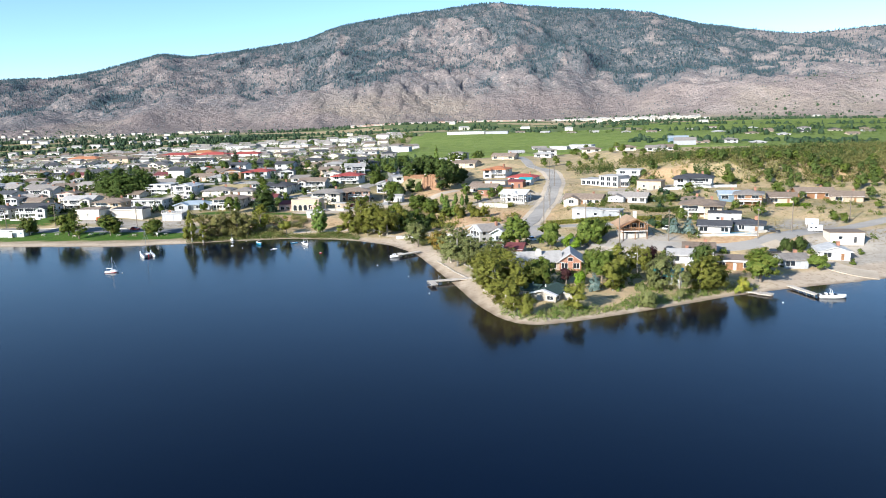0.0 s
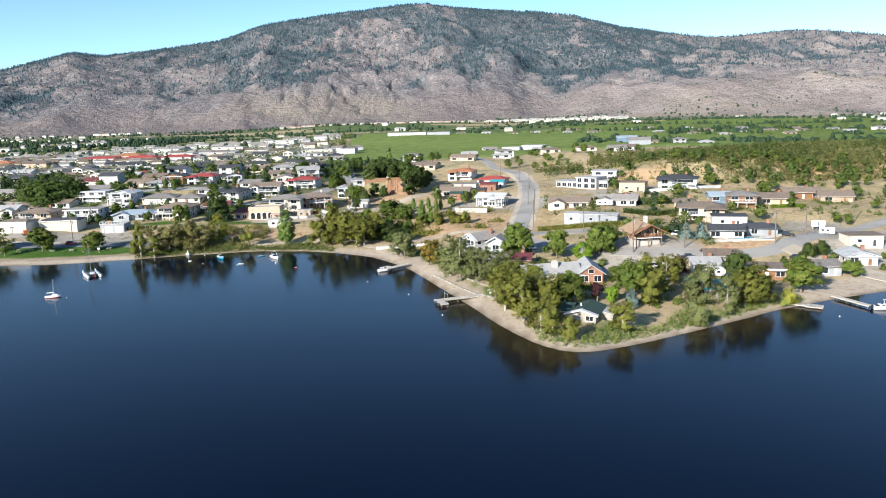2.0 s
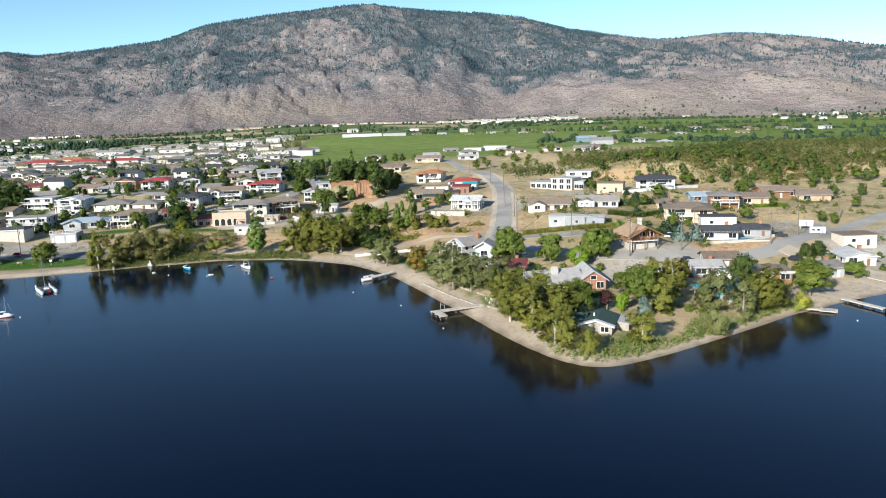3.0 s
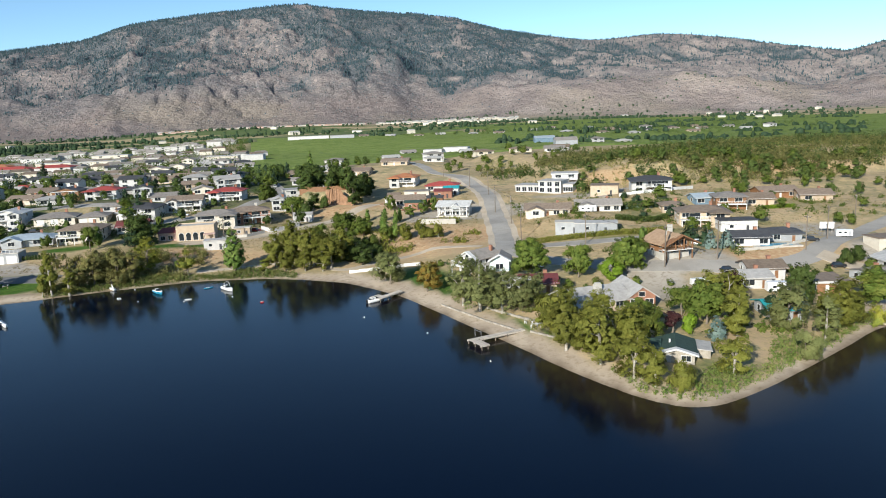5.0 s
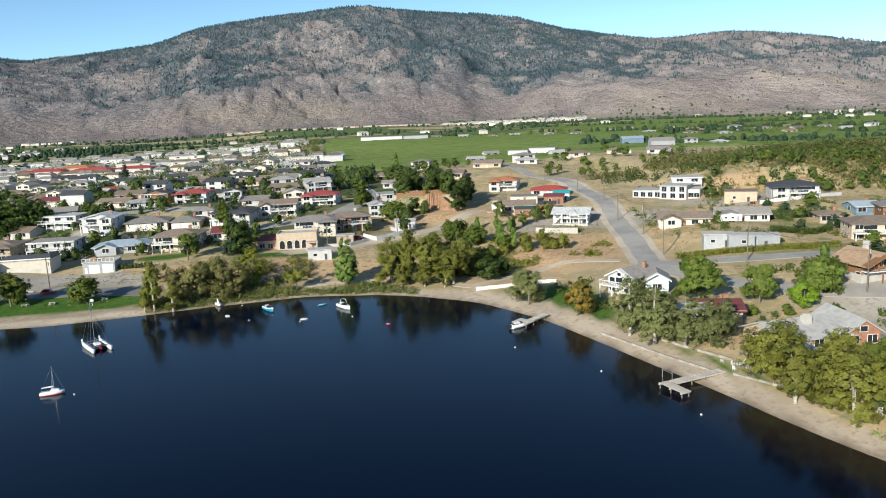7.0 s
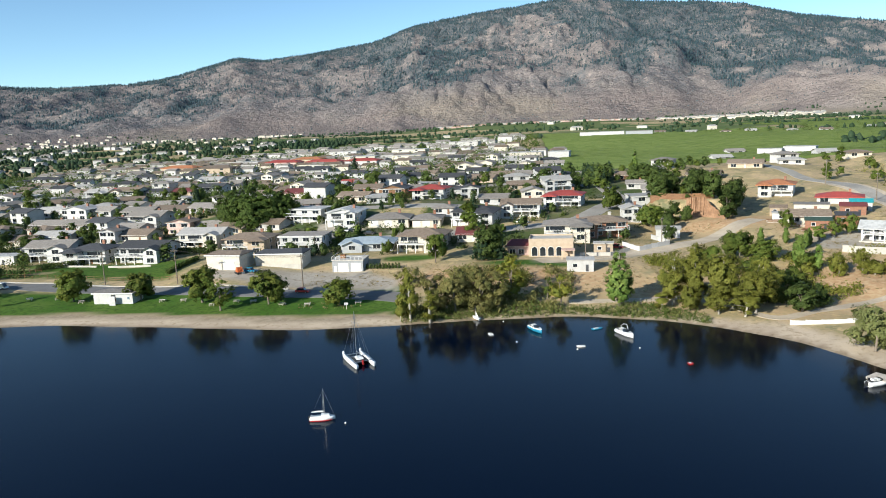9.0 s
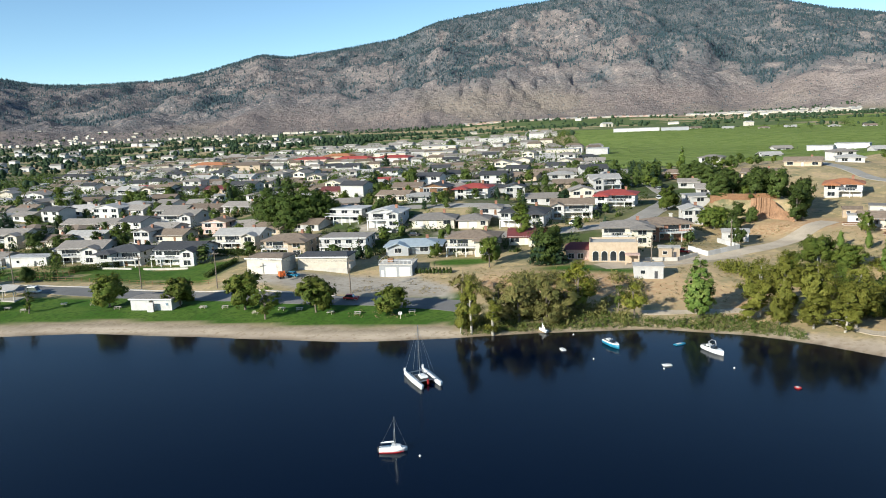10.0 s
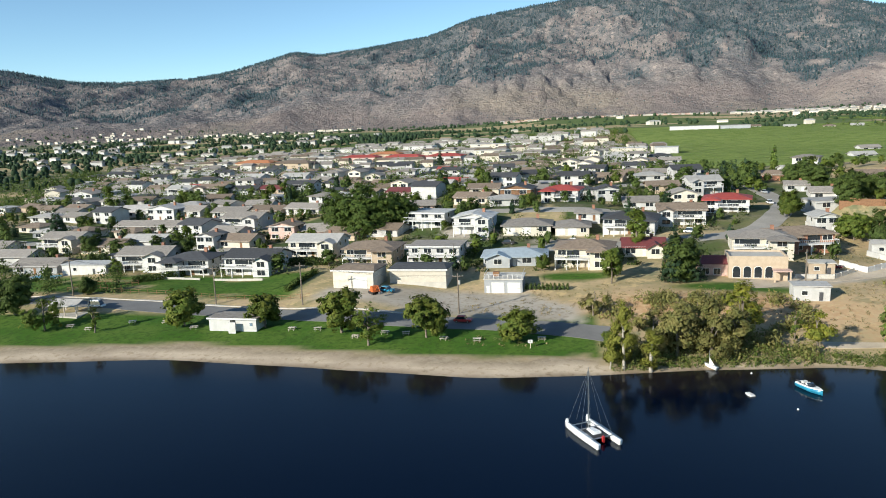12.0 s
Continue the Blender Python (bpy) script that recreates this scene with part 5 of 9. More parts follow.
house(99.2, 301.0, -24, 14.5, 9.5, storeys=2, roof="hip", terrace=True, top="r_dark", wall="white", lod=1)
house(88.6, 269.4, -22, 6.8, 7.5, storeys=1, roof="hip", top="r_brown", wall="tan", lod=1)
house(84.0, 246.0, -23, 13.6, 9.5, storeys=2, roof="hip", terrace=True, top="r_brown", wall="tan", lod=2)
house(108.0, 266.4, -24, 9.4, 9.5, storeys=2, roof="hip", terrace=True, top="r_gray", wall="wood", lod=1)
house(104.8, 275.2, -11, 7.2, 7.5, storeys=1, roof="gable", top="r_blue", wall="bluew", lod=1)
house(121.8, 270.2, -24, 9.5, 9.5, storeys=1, roof="gable", top="r_brown", wall="tan", lod=1)
house(141.2, 283.8, -12, 13.4, 9.5, storeys=1, roof="gable", top="r_brown", wall="wood", lod=1)
house(147.7, 273.5, -24, 10.7, 9.5, storeys=1, roof="gable", top="r_brown", wall="tan", lod=1)
house(78.1, 217.0, -23, 8.9, 7.5, storeys=1, roof="gable", top="r_dark", wall="white", lod=2)
house(88.7, 217.6, -24, 8.1, 7.5, storeys=1, roof="hip", top="r_dark", wall="greyw", lod=2)
house(60.8, 192.4, -17, 6.4, 7.5, storeys=1, roof="gable", top="r_pale", wall="white", lod=2)
house(66.8, 196.5, -18, 7.7, 7.5, storeys=1, roof="gable", top="r_brown", wall="white", lod=2)
house(72.0, 184.6, -18, 9.0, 8.0, storeys=1, roof="flat", top="r_brown", wall="wood", lod=2)
house(15.8, 205.0, -17, 7.4, 7.5, storeys=1, roof="gable", top="r_maroon", wall="tan", lod=2)
house(51.2, 171.4, -15, 6.0, 7.5, storeys=1, roof="gable", top="r_turq", wall="greyw", lod=2)
house(102.4, 194.0, -14, 7.4, 7.5, storeys=1, roof="gable", front_gable=True, top="r_white", wall="white", lod=2)
house(88.1, 185.4, -3, 6.0, 7.5, storeys=1, roof="gable", top="r_gray", wall="greyw", lod=2)

# ---- trees, group by group: x, y, height, half-width ----
GROVES = [
    ("maple", [(-181.5, 279.2, 8.0, 5.0), (-163.5, 278.5, 7.2, 4.3), (-146.4, 275.1, 9.6, 5.0), (-129.2, 272.6, 8.2, 5.0), (-111.9, 270.6, 6.4, 4.4), (19.9, 169, 6.2, 4.4), (74.2, 174.1, 8.8, 5.0)], "park and garden shade trees"),
    ("locust", [(-139.4, 268.9, 8.8, 3.8), (-210.5, 274.9, 8.3, 4.7)], "park and garden shade trees"), ("small", [(-198.6, 274.2, 5.3, 1.8), (-64.7, 272.8, 6, 1.7)], ""),
    ("poplar", [(-49.3, 269.2, 13.2, 3.4), (-2.2, 294.5, 9.5, 1.7), (0.9, 291.7, 7.5, 1.3), (-92, 311.6, 7.9, 1.7), (-9.3, 495.5, 12.3, 1.8), (-1.8, 297.6, 9.1, 1.4)], ""),
    ("autumn", [(-85, 266, 11.0, 4.8), (-79.5, 266.5, 10.6, 4.6), (-75.5, 267, 9.0, 3.6), (-88.8, 266, 9.0, 3.2), (-81, 271, 9.5, 4.2)], "shoreline thicket"), ("orange", [(-4.8, 224.2, 7.4, 4.4)], ""),
    ("yellow", [(-72.7, 275, 10.5, 4.6), (-61.8, 269.6, 7.8, 3.2)], ""),
    ("conif", [(-80.5, 304.3, 14.3, 3.4), (-77, 306.5, 9.2, 4.5), (-85.1, 357.1, 12.5, 3.0), (-71.4, 382.2, 9.7, 3.6), (49.9, 174.1, 6.3, 2.6), (66.9, 220.5, 5.7, 2.2), (-274.4, 365.6, 13.5, 4.6), (-186.2, 636, 16, 3.9)], ""),
    ("scrub", [(-98.2, 283.7, 6.2, 3.6)], ""),
    ("green", [(-96.2, 264.6, 4.9, 2), (-93.3, 305.6, 8.5, 2.6), (-28, 348.7, 7.5, 5.6), (-85.4, 331, 12, 3.6), (-38, 370.7, 8.2, 4.4), (-10.4, 276, 5.0, 3.4), (-13.5, 305, 7.6, 5.4), (-8.0, 301.5, 6.8, 4.6), (-22.8, 296, 5.5, 3.2), (-18, 283, 5.4, 3.4), (19.3, 219.1, 9.3, 5.6), (28.8, 213.2, 8.2, 4.0), (39.6, 210.5, 8.2, 5.4), (43.5, 213.5, 6.4, 3.8)], ""),
    ("green", [(34.9, 180.4, 5.9, 3.6), (35.9, 173.9, 8.3, 4.6), (93.3, 184.7, 4.2, 3.4), (21.5, 172.5, 7.0, 3.2), (-108.9, 318.6, 4.2, 2.3)], ""),
    ("oak", [(-164.7, 366, 15.3, 11), (-176, 373.5, 13.9, 8.4), (-155.9, 369, 11.6, 6.8)], ""),
    ("tall", [(-94.2, 260.8, 13.0, 2.5), (-90.0, 260.4, 8.8, 1.9), (-96.4, 260.8, 6.0, 1.6), (-38, 268.5, 13.0, 3.4), (-33.5, 268, 15.0, 4.2), (-28.5, 266, 13.6, 4.8), (-23.4, 260.5, 11.4, 4.8), (-19.5, 268, 10.5, 4.4), (59.7, 167.6, 9.6, 5.2), (9.6, 181, 9.2, 5.8)], ""),
    ("dark", [(-19.5, 355.5, 6.8, 3.0), (-15.8, 354.2, 5.4, 2.6), (62.5, 181.5, 8, 3.8), (97, 203, 4, 2.6), (92.5, 201.5, 3.6, 2.4), (-21, 374, 8, 3.4), (-11, 368, 8.5, 3.4), (-15.5, 377, 9, 4), (-4.8, 348.6, 10, 3.2), (-1.5, 353.5, 11, 3.8), (-78.5, 305, 10.5, 5.2), (-14.5, 260, 6.5, 3.6), (-17, 268, 7.5, 3.8), (-9.5, 264, 5, 2.8), (-20.5, 372.5, 9, 3.6), (1.5, 361, 10.5, 4.4), (-4.5, 366, 10.5, 4.6), (3.5, 369, 9, 4.4), (-8, 373, 10.5, 4.8), (-22, 374, 9, 4.2), (-16, 384, 9.5, 4.6), (6, 378, 8, 4), (-12.7, 428.2, 8.9, 7.6), (-16.2, 436.3, 9.2, 8.2), (-1.2, 400.2, 9.1, 6.8), (0.3, 387.5, 5.7, 4.6), (-210.2, 335.2, 9, 2.8), (-249.7, 348, 6.4, 4.2)], ""),
    ("olive", [(-11.3, 236.8, 7.9, 5.2), (8.3, 195.6, 7.4, 4.4), (12.8, 199.5, 7.0, 3.6), (48.5, 168.1, 8.4, 4.6), (41.5, 155.6, 5.2, 2.9)], ""),
    ("birch", [(-0.5, 208.5, 11.5, 4.6), (3.2, 210.5, 10.5, 4.4), (1.4, 202.3, 12.6, 6.4), (4.8, 198, 10, 5.2), (50.6, 161.2, 9.5, 2.8)], ""), ("lime", [(34.4, 207.9, 5.4, 3.4)], ""),
    ("willow", [(26.2, 152.6, 6.6, 3.2), (7.4, 172.5, 10.2, 4.8), (9.6, 164, 10.8, 5.2), (14.0, 171, 9.6, 4.6), (15.2, 164.5, 8.6, 3.6), (11.4, 156.4, 7.6, 3.4), (12.8, 152.6, 6.4, 2.9), (15.2, 149.6, 5.2, 2.6)], "willows on the point"),
    ("bluespr", [(32.7, 166.1, 5.1, 2.2), (58.4, 176.2, 5.2, 2.0), (66.1, 216.6, 5.2, 2.5), (70.4, 216.5, 5.5, 2.9)], ""), ("willow", [(37.0, 166.6, 7.4, 3.4), (40.0, 170.3, 7.6, 3.4), (41.2, 181.5, 8.2, 3.6), (46.6, 182.2, 7.4, 3.8)], ""), ("willow", [(56.6, 165.4, 8.8, 4.2)], ""), ("dark", [(-224, 283, 8.5, 4.6), (-231, 293, 7.0, 4.0), (-238, 283, 7.5, 4.4), (-218, 300, 4.5, 2.6)], ""), ("plum", [(26.7, 170.5, 4.6, 1.9)], ""), ("lime", [(30.0, 170.2, 3.4, 1.7)], ""), ("green", [(-2, 292, 4.5, 2.8), (4, 288, 3.6, 2.4), (-14, 291, 4.6, 2.8), (-8, 284, 3.6, 2.4)], "gully trees"),
    ("willow", [(3, 285, 5.4, 2.8), (8, 284.6, 5.8, 2.8), (13, 282, 4.6, 2.6), (-30.5, 261, 7, 3.4), (-35.5, 264, 6, 3.2), (-26, 258.5, 6.5, 3.6), (-41, 266, 4, 2.2), (-4, 286, 4, 2.4), (10, 283, 3.4, 2.2), (-24, 286, 4.5, 2.6)], "gully trees"), ("plum", [(51.6, 188.5, 5.8, 3.1)], ""), ("ywillow", [(66.8, 166.2, 4.4, 2.7)], ""),
]
for kind, spots, group in GROVES:
    for x, y, h, half in spots:
        tree(kind, x, y, h, half, group=group)

# ---- buildings with shapes of their own ----
def white_house_with_porches(x, y, rot):
    """The new white house: two open storeys of porches under a pale metal gable roof."""
    ob = thing("house", x, y, rot, "new white house with two-storey porches and a pale metal roof", "house", "houses of the town")
    w, d, h = 12.0, 8.5, 4.3
    part("wall", body(w - 4, d - 2, h, 1.7), M["white"], ob)
    part("roof", gable_roof(w + 1, d + 1.5, h, 2.0, 0.5), M["r_white"], ob, "pale standing-seam metal roof")
    part("porch_floor", Geo().box(-w / 2, w / 2, -d / 2 - 1, d / 2, 2.2, 2.42), M["trim"], ob)
    part("slab", Geo().box(-w / 2 - 0.4, w / 2 + 0.4, -d / 2 - 1.4, d / 2 + 0.4, -1.2, 0.12), M["concrete"], ob)
    for k in range(5):
        px = -w / 2 + 0.2 + (w - 0.4) * k / 4
        part("post", Geo().box(px - 0.16, px + 0.16, -d / 2 - 0.95, -d / 2 - 0.63, 0.1, h), M["trim"], ob)
    for k in range(3):
        py = -d / 2 + 1.5 + k * 2.6
        for px in (-w / 2 + 0.2, w / 2 - 0.2):
            part("post", Geo().box(px - 0.16, px + 0.16, py - 0.16, py + 0.16, 0.1, h), M["trim"], ob)
    g = Geo().box(-w / 2, w / 2, -d / 2 - 1, -d / 2 - 0.93, 3.3, 3.4)
    for k in range(28):
        px = -w / 2 + w * k / 27
        g.box(px - 0.03, px + 0.03, -d / 2 - 1, -d / 2 - 0.94, 2.42, 3.3)
    g.box(-w / 2, -w / 2 + 0.07, -d / 2 - 1, d / 2, 3.3, 3.4).box(w / 2 - 0.07, w / 2, -d / 2 - 1, d / 2, 3.3, 3.4)
    part("railing", g, M["trim"], ob)
    g = gable_roof(3.6, 3.0, h - 0.3, 1.5, 0.3, 0.2, False)
    dormer = part("dormer", body(3.4, 3.0, h - 0.3, 1.4, False, -h + 1.0), M["greyw"], ob, "grey front dormer gable")
    dormer.location = (1.2, -d / 2 + 0.5, 0)
    part("roof", g, M["r_white"], dormer)
    for z in (0.4, 2.8):
        for px in (-2.4, -0.3, 1.9):
            window(ob, px, -(d - 2) / 2, z, 1.5, 1.7, "f")
    ob.scale = (0.92, 0.92, 0.8)
    return ob


def chalet(x, y, rot):
    """A timber chalet: a broad low-pitched roof, gable to the road, balconies under it."""
    ob = thing("chalet", x, y, rot, "timber chalet with a broad tan shingle roof and log balconies", "house", "houses of the town")
    w, d, h = 7.8, 8.4, 3.5
    part("wall", body(w - 0.8, d - 2.6, h, 1.7, False), M["wood"], ob)
    part("base", Geo().box(-w / 2 + 0.3, w / 2 - 0.3, -d / 2 + 1.2, d / 2 - 1.2, -1.4, 1.2), M["concrete"], ob)
    part("roof", gable_roof(w, d, h, 1.9, 0.9, 0.26, False), M["r_tan"], ob, "broad tan shingle roof")
    part("trim", gable_roof(w + 0.1, 0.25, h - 0.05, 1.9, 0.85, 0.3, False), M["wood"], ob).location = (0, -d / 2 - 0.85, 0)
    deck(ob, -w / 2 + 0.3, w / 2 - 0.3, -d / 2 - 0.4, -d / 2 + 1.5, 2.0, M["wood"])
    for k in range(4):
        px = -w / 2 + 0.4 + (w - 0.8) * k / 3
        part("log_post", Geo().tube([(px, -d / 2 - 0.3, 2.0), (px, -d / 2 - 0.3, h + (0.3 if k in (0, 3) else 1.6))], [0.17, 0.17], 7), M["wood"], ob)
    for z in (0.4, 2.6):
        for px in (-2.2, 0, 2.2):
            window(ob, px, -(d - 2.6) / 2, z, 1.5, 1.3, "f")
    for z in (0.5, 2.4):
        for py in (-2, 1.5):
            window(ob, -(w - 0.8) / 2, py, z, 1.2, 1.1, "l")
    part("chimney", Geo().box(-0.5, 0.5, -0.4, 0.4, 0, 2.6), M["concrete"], ob).location = (1.6, 2, h + 0.8)
    return ob


def garage_with_deck(x, y, rot):
    ob = thing("garage", x, y, rot, "grey two-door garage with a railed deck on its flat roof", "garage")
    w, d, h = 8.6, 7.0, 3.1
    part("wall", Geo().box(-w / 2, w / 2, 0, d, -1.2, h), M["greyw"], ob)
    part("roof", Geo().box(-w / 2 - 0.2, w / 2 + 0.2, -0.25, d + 0.1, h, h + 0.22), M["concrete"], ob)
    for px in (-1.2, 2.4):
        dr = part("garage_door", Geo().box(px - 1.45, px + 1.45, -0.06, 0.03, -0.1, 2.45), M["trim"], ob, "white sectional garage door")
        for z in (0.5, 1.1, 1.7):
            part("groove", Geo().box(px - 1.42, px + 1.42, -0.075, -0.05, z, z + 0.05), M["concrete"], dr)
    part("door", Geo().box(-3.8, -3.1, -0.06, 0.03, -0.1, 1.65), M["trim"], ob)
    g = Geo().box(-w / 2, w / 2, -0.2, -0.13, h + 1.1, h + 1.18)
    for k in range(9):
        px = -w / 2 + (w - 0.1) * k / 8
        g.box(px, px + 0.1, -0.2, -0.1, h + 0.2, h + 1.1)
    for px in (-w / 2, w / 2 - 0.07):
        g.box(px, px + 0.07, -0.2, d, h + 1.1, h + 1.18)
    part("railing", g, M["trim"], ob)
    part("cabinet", Geo().box(-2.6, -1.2, 2.5, 3.6, h + 0.2, h + 1.2), M["wood"], ob)
    return ob


def workshop(x, y, rot, w, d, h, wall, top, label, doors=1):
    ob = thing("workshop", x, y, rot, label, "workshop")
    part("wall", Geo().box(-w / 2, w / 2, 0, d, -1.2, h), M[wall], ob)
    part("roof", Geo().loft([[(-w / 2 - 0.4, -0.4, h), (w / 2 + 0.4, -0.4, h), (w / 2 + 0.4, d + 0.4, h), (-w / 2 - 0.4, d + 0.4, h)],
                             [(-w / 2 - 0.4, -0.4, h + 0.25), (w / 2 + 0.4, -0.4, h + 0.25), (w / 2 + 0.4, d + 0.4, h + 0.25), (-w / 2 - 0.4, d + 0.4, h + 0.25)],
                             [(-w / 2 + 1, d / 2 - 0.5, h + 0.85), (w / 2 - 1, d / 2 - 0.5, h + 0.85), (w / 2 - 1, d / 2 + 0.5, h + 0.85), (-w / 2 + 1, d / 2 + 0.5, h + 0.85)]]), M[top], ob)
    part("fascia", Geo().box(-w / 2 - 0.45, w / 2 + 0.45, -0.47, -0.4, h - 0.05, h + 0.3), M["trim"], ob)
    for k in range(doors):
        px = w * (0.18 - 0.36 * k)
        part("garage_door", Geo().box(px - 1.7, px + 1.7, -0.06, 0.03, -0.1, 2.7), M["trim"], ob, "white roll-up door")
    if not doors:
        part("plinth", Geo().box(-w / 2 - 0.05, w / 2 + 0.05, -0.08, 0.02, -1, 0.8), M["concrete"], ob)
    return ob


def arched_house(x, y, rot):
    ob = thing("house", x, y, rot, "tan stucco house with arched windows and a flat parapet roof", "house", "houses of the town")
    w, d, h = 12.0, 8.0, 4.6
    part("wall", Geo().box(-w / 2, w / 2, 0, d, -2.0, h).box(-w / 2, w / 2, 0, 0.3, h, h + 0.5).box(-w / 2, w / 2, d - 0.3, d, h, h + 0.5).box(-w / 2, -w / 2 + 0.3, 0.3, d - 0.3, h, h + 0.5).box(w / 2 - 0.3, w / 2, 0.3, d - 0.3, h, h + 0.5), M["tan"], ob)
    part("roof", Geo().box(-w / 2 + 0.3, w / 2 - 0.3, 0.3, d - 0.3, h, h + 0.12), M["concrete"], ob)
    for px in (-4.4, -2.2, 0, 2.2):
        arch = [(px + 0.75 * math.cos(a), -0.05, 2.1 + 0.75 * math.sin(a)) for a in np.linspace(0, math.pi, 9)] + [(px - 0.75, -0.05, 0.4), (px + 0.75, -0.05, 0.4)]
        fr = part("window", Geo().loft([[(p[0] + (p[0] - px) * 0.14, 0.02, p[2] + (0.1 if p[2] > 2 else -0.08)) for p in arch], [(p[0] + (p[0] - px) * 0.14, -0.05, p[2] + (0.1 if p[2] > 2 else -0.08)) for p in arch]]), M["trim"], ob, "arched window")
        part("pane", Geo().loft([[(p[0], -0.052, p[2]) for p in arch], [(p[0], -0.075, p[2]) for p in arch]]), M["glass"], fr)
    part("porch", Geo().box(w / 2 - 3.2, w / 2 + 0.4, -2.6, -0.02, 2.2, 2.45), M["pink"], ob)
    for px in (w / 2 - 3.0, w / 2 + 0.1):
        part("column", Geo().box(px - 0.15, px + 0.15, -2.5, -2.2, -1.5, 2.2), M["tan"], ob)
    low = part("side_wing", Geo().box(-w / 2 - 6, -w / 2 - 0.02, 2.0, 8.5, -1.6, 2.9), M["pink"], ob)
    part("roof", Geo().loft([[(-w / 2 - 6.4, 1.6, 2.9), (-w / 2 - 0.03, 1.6, 2.9), (-w / 2 - 0.03, 8.9, 2.9), (-w / 2 - 6.4, 8.9, 2.9)], [(-w / 2 - 5, 5, 4.3), (-w / 2 - 0.03, 5, 4.3), (-w / 2 - 0.03, 5.4, 4.3), (-w / 2 - 5, 5.4, 4.3)]]), M["r_maroon"], low, "dull red tiled roof")
    for px in (-w / 2 - 4.6, -w / 2 - 2.2):
        window(low, px, 2.0, 0.6, 1.4, 1.3, "f")
    return ob


def modern_house(x, y, rot, w=19.0):
    ob = thing("house", x, y, rot, "modern white house of stepped blocks with long window bands", "house", "houses of the town")
    blocks = ((-w / 2, -1.5, 0, 9, 2.7), (-1.5, w / 2 - 4, -1.5, 8, 4.6), (w / 2 - 4, w / 2, 1.0, 9, 3.2))
    for x0, x1, y0, y1, h in blocks:
        part("wall", Geo().box(x0 + 0.02, x1 - 0.02, y0, y1, -1.5, h), M["white"], ob)
        part("roof", Geo().box(x0 - 0.25, x1 + 0.25, y0 - 0.5, y1 + 0.2, h, h + 0.3), M["r_pale"], ob)
        n = max(2, int((x1 - x0) / 2.4))
        for k in range(n):
            px = x0 + (x1 - x0) * (k + 0.5) / n
            for z in ((0.5,) if h < 4 else (0.4, 2.7)):
                window(ob, px, y0, z, 1.8, 1.7, "f")
    return ob


def manor(x, y, rot):
    """The big lakeside house: long pale metal roofs that meet at angles, brown gables, a covered terrace."""
    ob = thing("lake_house", x, y, rot, "large brown lakeside house with angled pale grey metal roofs", "house", "houses of the town")
    part("wall", body(13, 9, 2.3, 1.9), M["tan"], ob)
    part("roof", gable_roof(13, 9, 2.3, 1.9, 0.7, 0.22), M["r_pale"], ob, "pale grey metal roof")
    wing = part("wing", body(5.6, 10.5, 2.5, 1.9, False), M["brick"], ob, "red-brown gabled wing")
    wing.location = (9.7, -0.4, 0)
    wing.rotation_euler = (0, 0, radians(-12))
    part("roof", gable_roof(5.6, 10.5, 2.5, 1.9, 0.6, 0.22, False), M["r_pale"], wing)
    window(wing, 0, -5.25, 2.5, 1.2, 0.9, "f")
    for px in (-1.5, 1.5):
        window(wing, px, -5.25, 0.5, 1.6, 1.4, "f")
    porch = part("terrace_roof", Geo().loft([[(-11, -9.5, 2.1), (-3.5, -9.5, 2.1), (-3.5, -4.6, 2.5), (-11, -4.6, 2.5)], [(-11, -9.5, 2.28), (-3.5, -9.5, 2.28), (-3.5, -4.6, 2.68), (-11, -4.6, 2.68)]]), M["r_pale"], ob, "low pale roof over the terrace")
    for px in (-10.7, -7.2, -3.8):
        part("post", Geo().box(px - 0.13, px + 0.13, -9.3, -9.05, -0.8, 2.1), M["wood"], porch)
    part("terrace", Geo().box(-12, -2.5, -11.5, -4.52, -0.9, 0.12), M["concrete"], ob)
    part("chimney", Geo().box(-0.7, 0.7, -0.55, 0.55, 0, 2.3).box(-0.5, 0.5, -0.4, 0.4, 2.3, 2.6), M["concrete"], ob, "stone chimney").location = (1.0, -1.4, 2.7)
    for px in (-5, -2.2, 1, 4.2):
        window(ob, px, -4.5, 0.5, 1.7, 1.4, "f")
    window(ob, -6.5, 0, 1.9, 1.2, 0.9, "l")
    window(ob, -6.5, -2.5, 0.6, 1.4, 1.2, "l")
    return ob


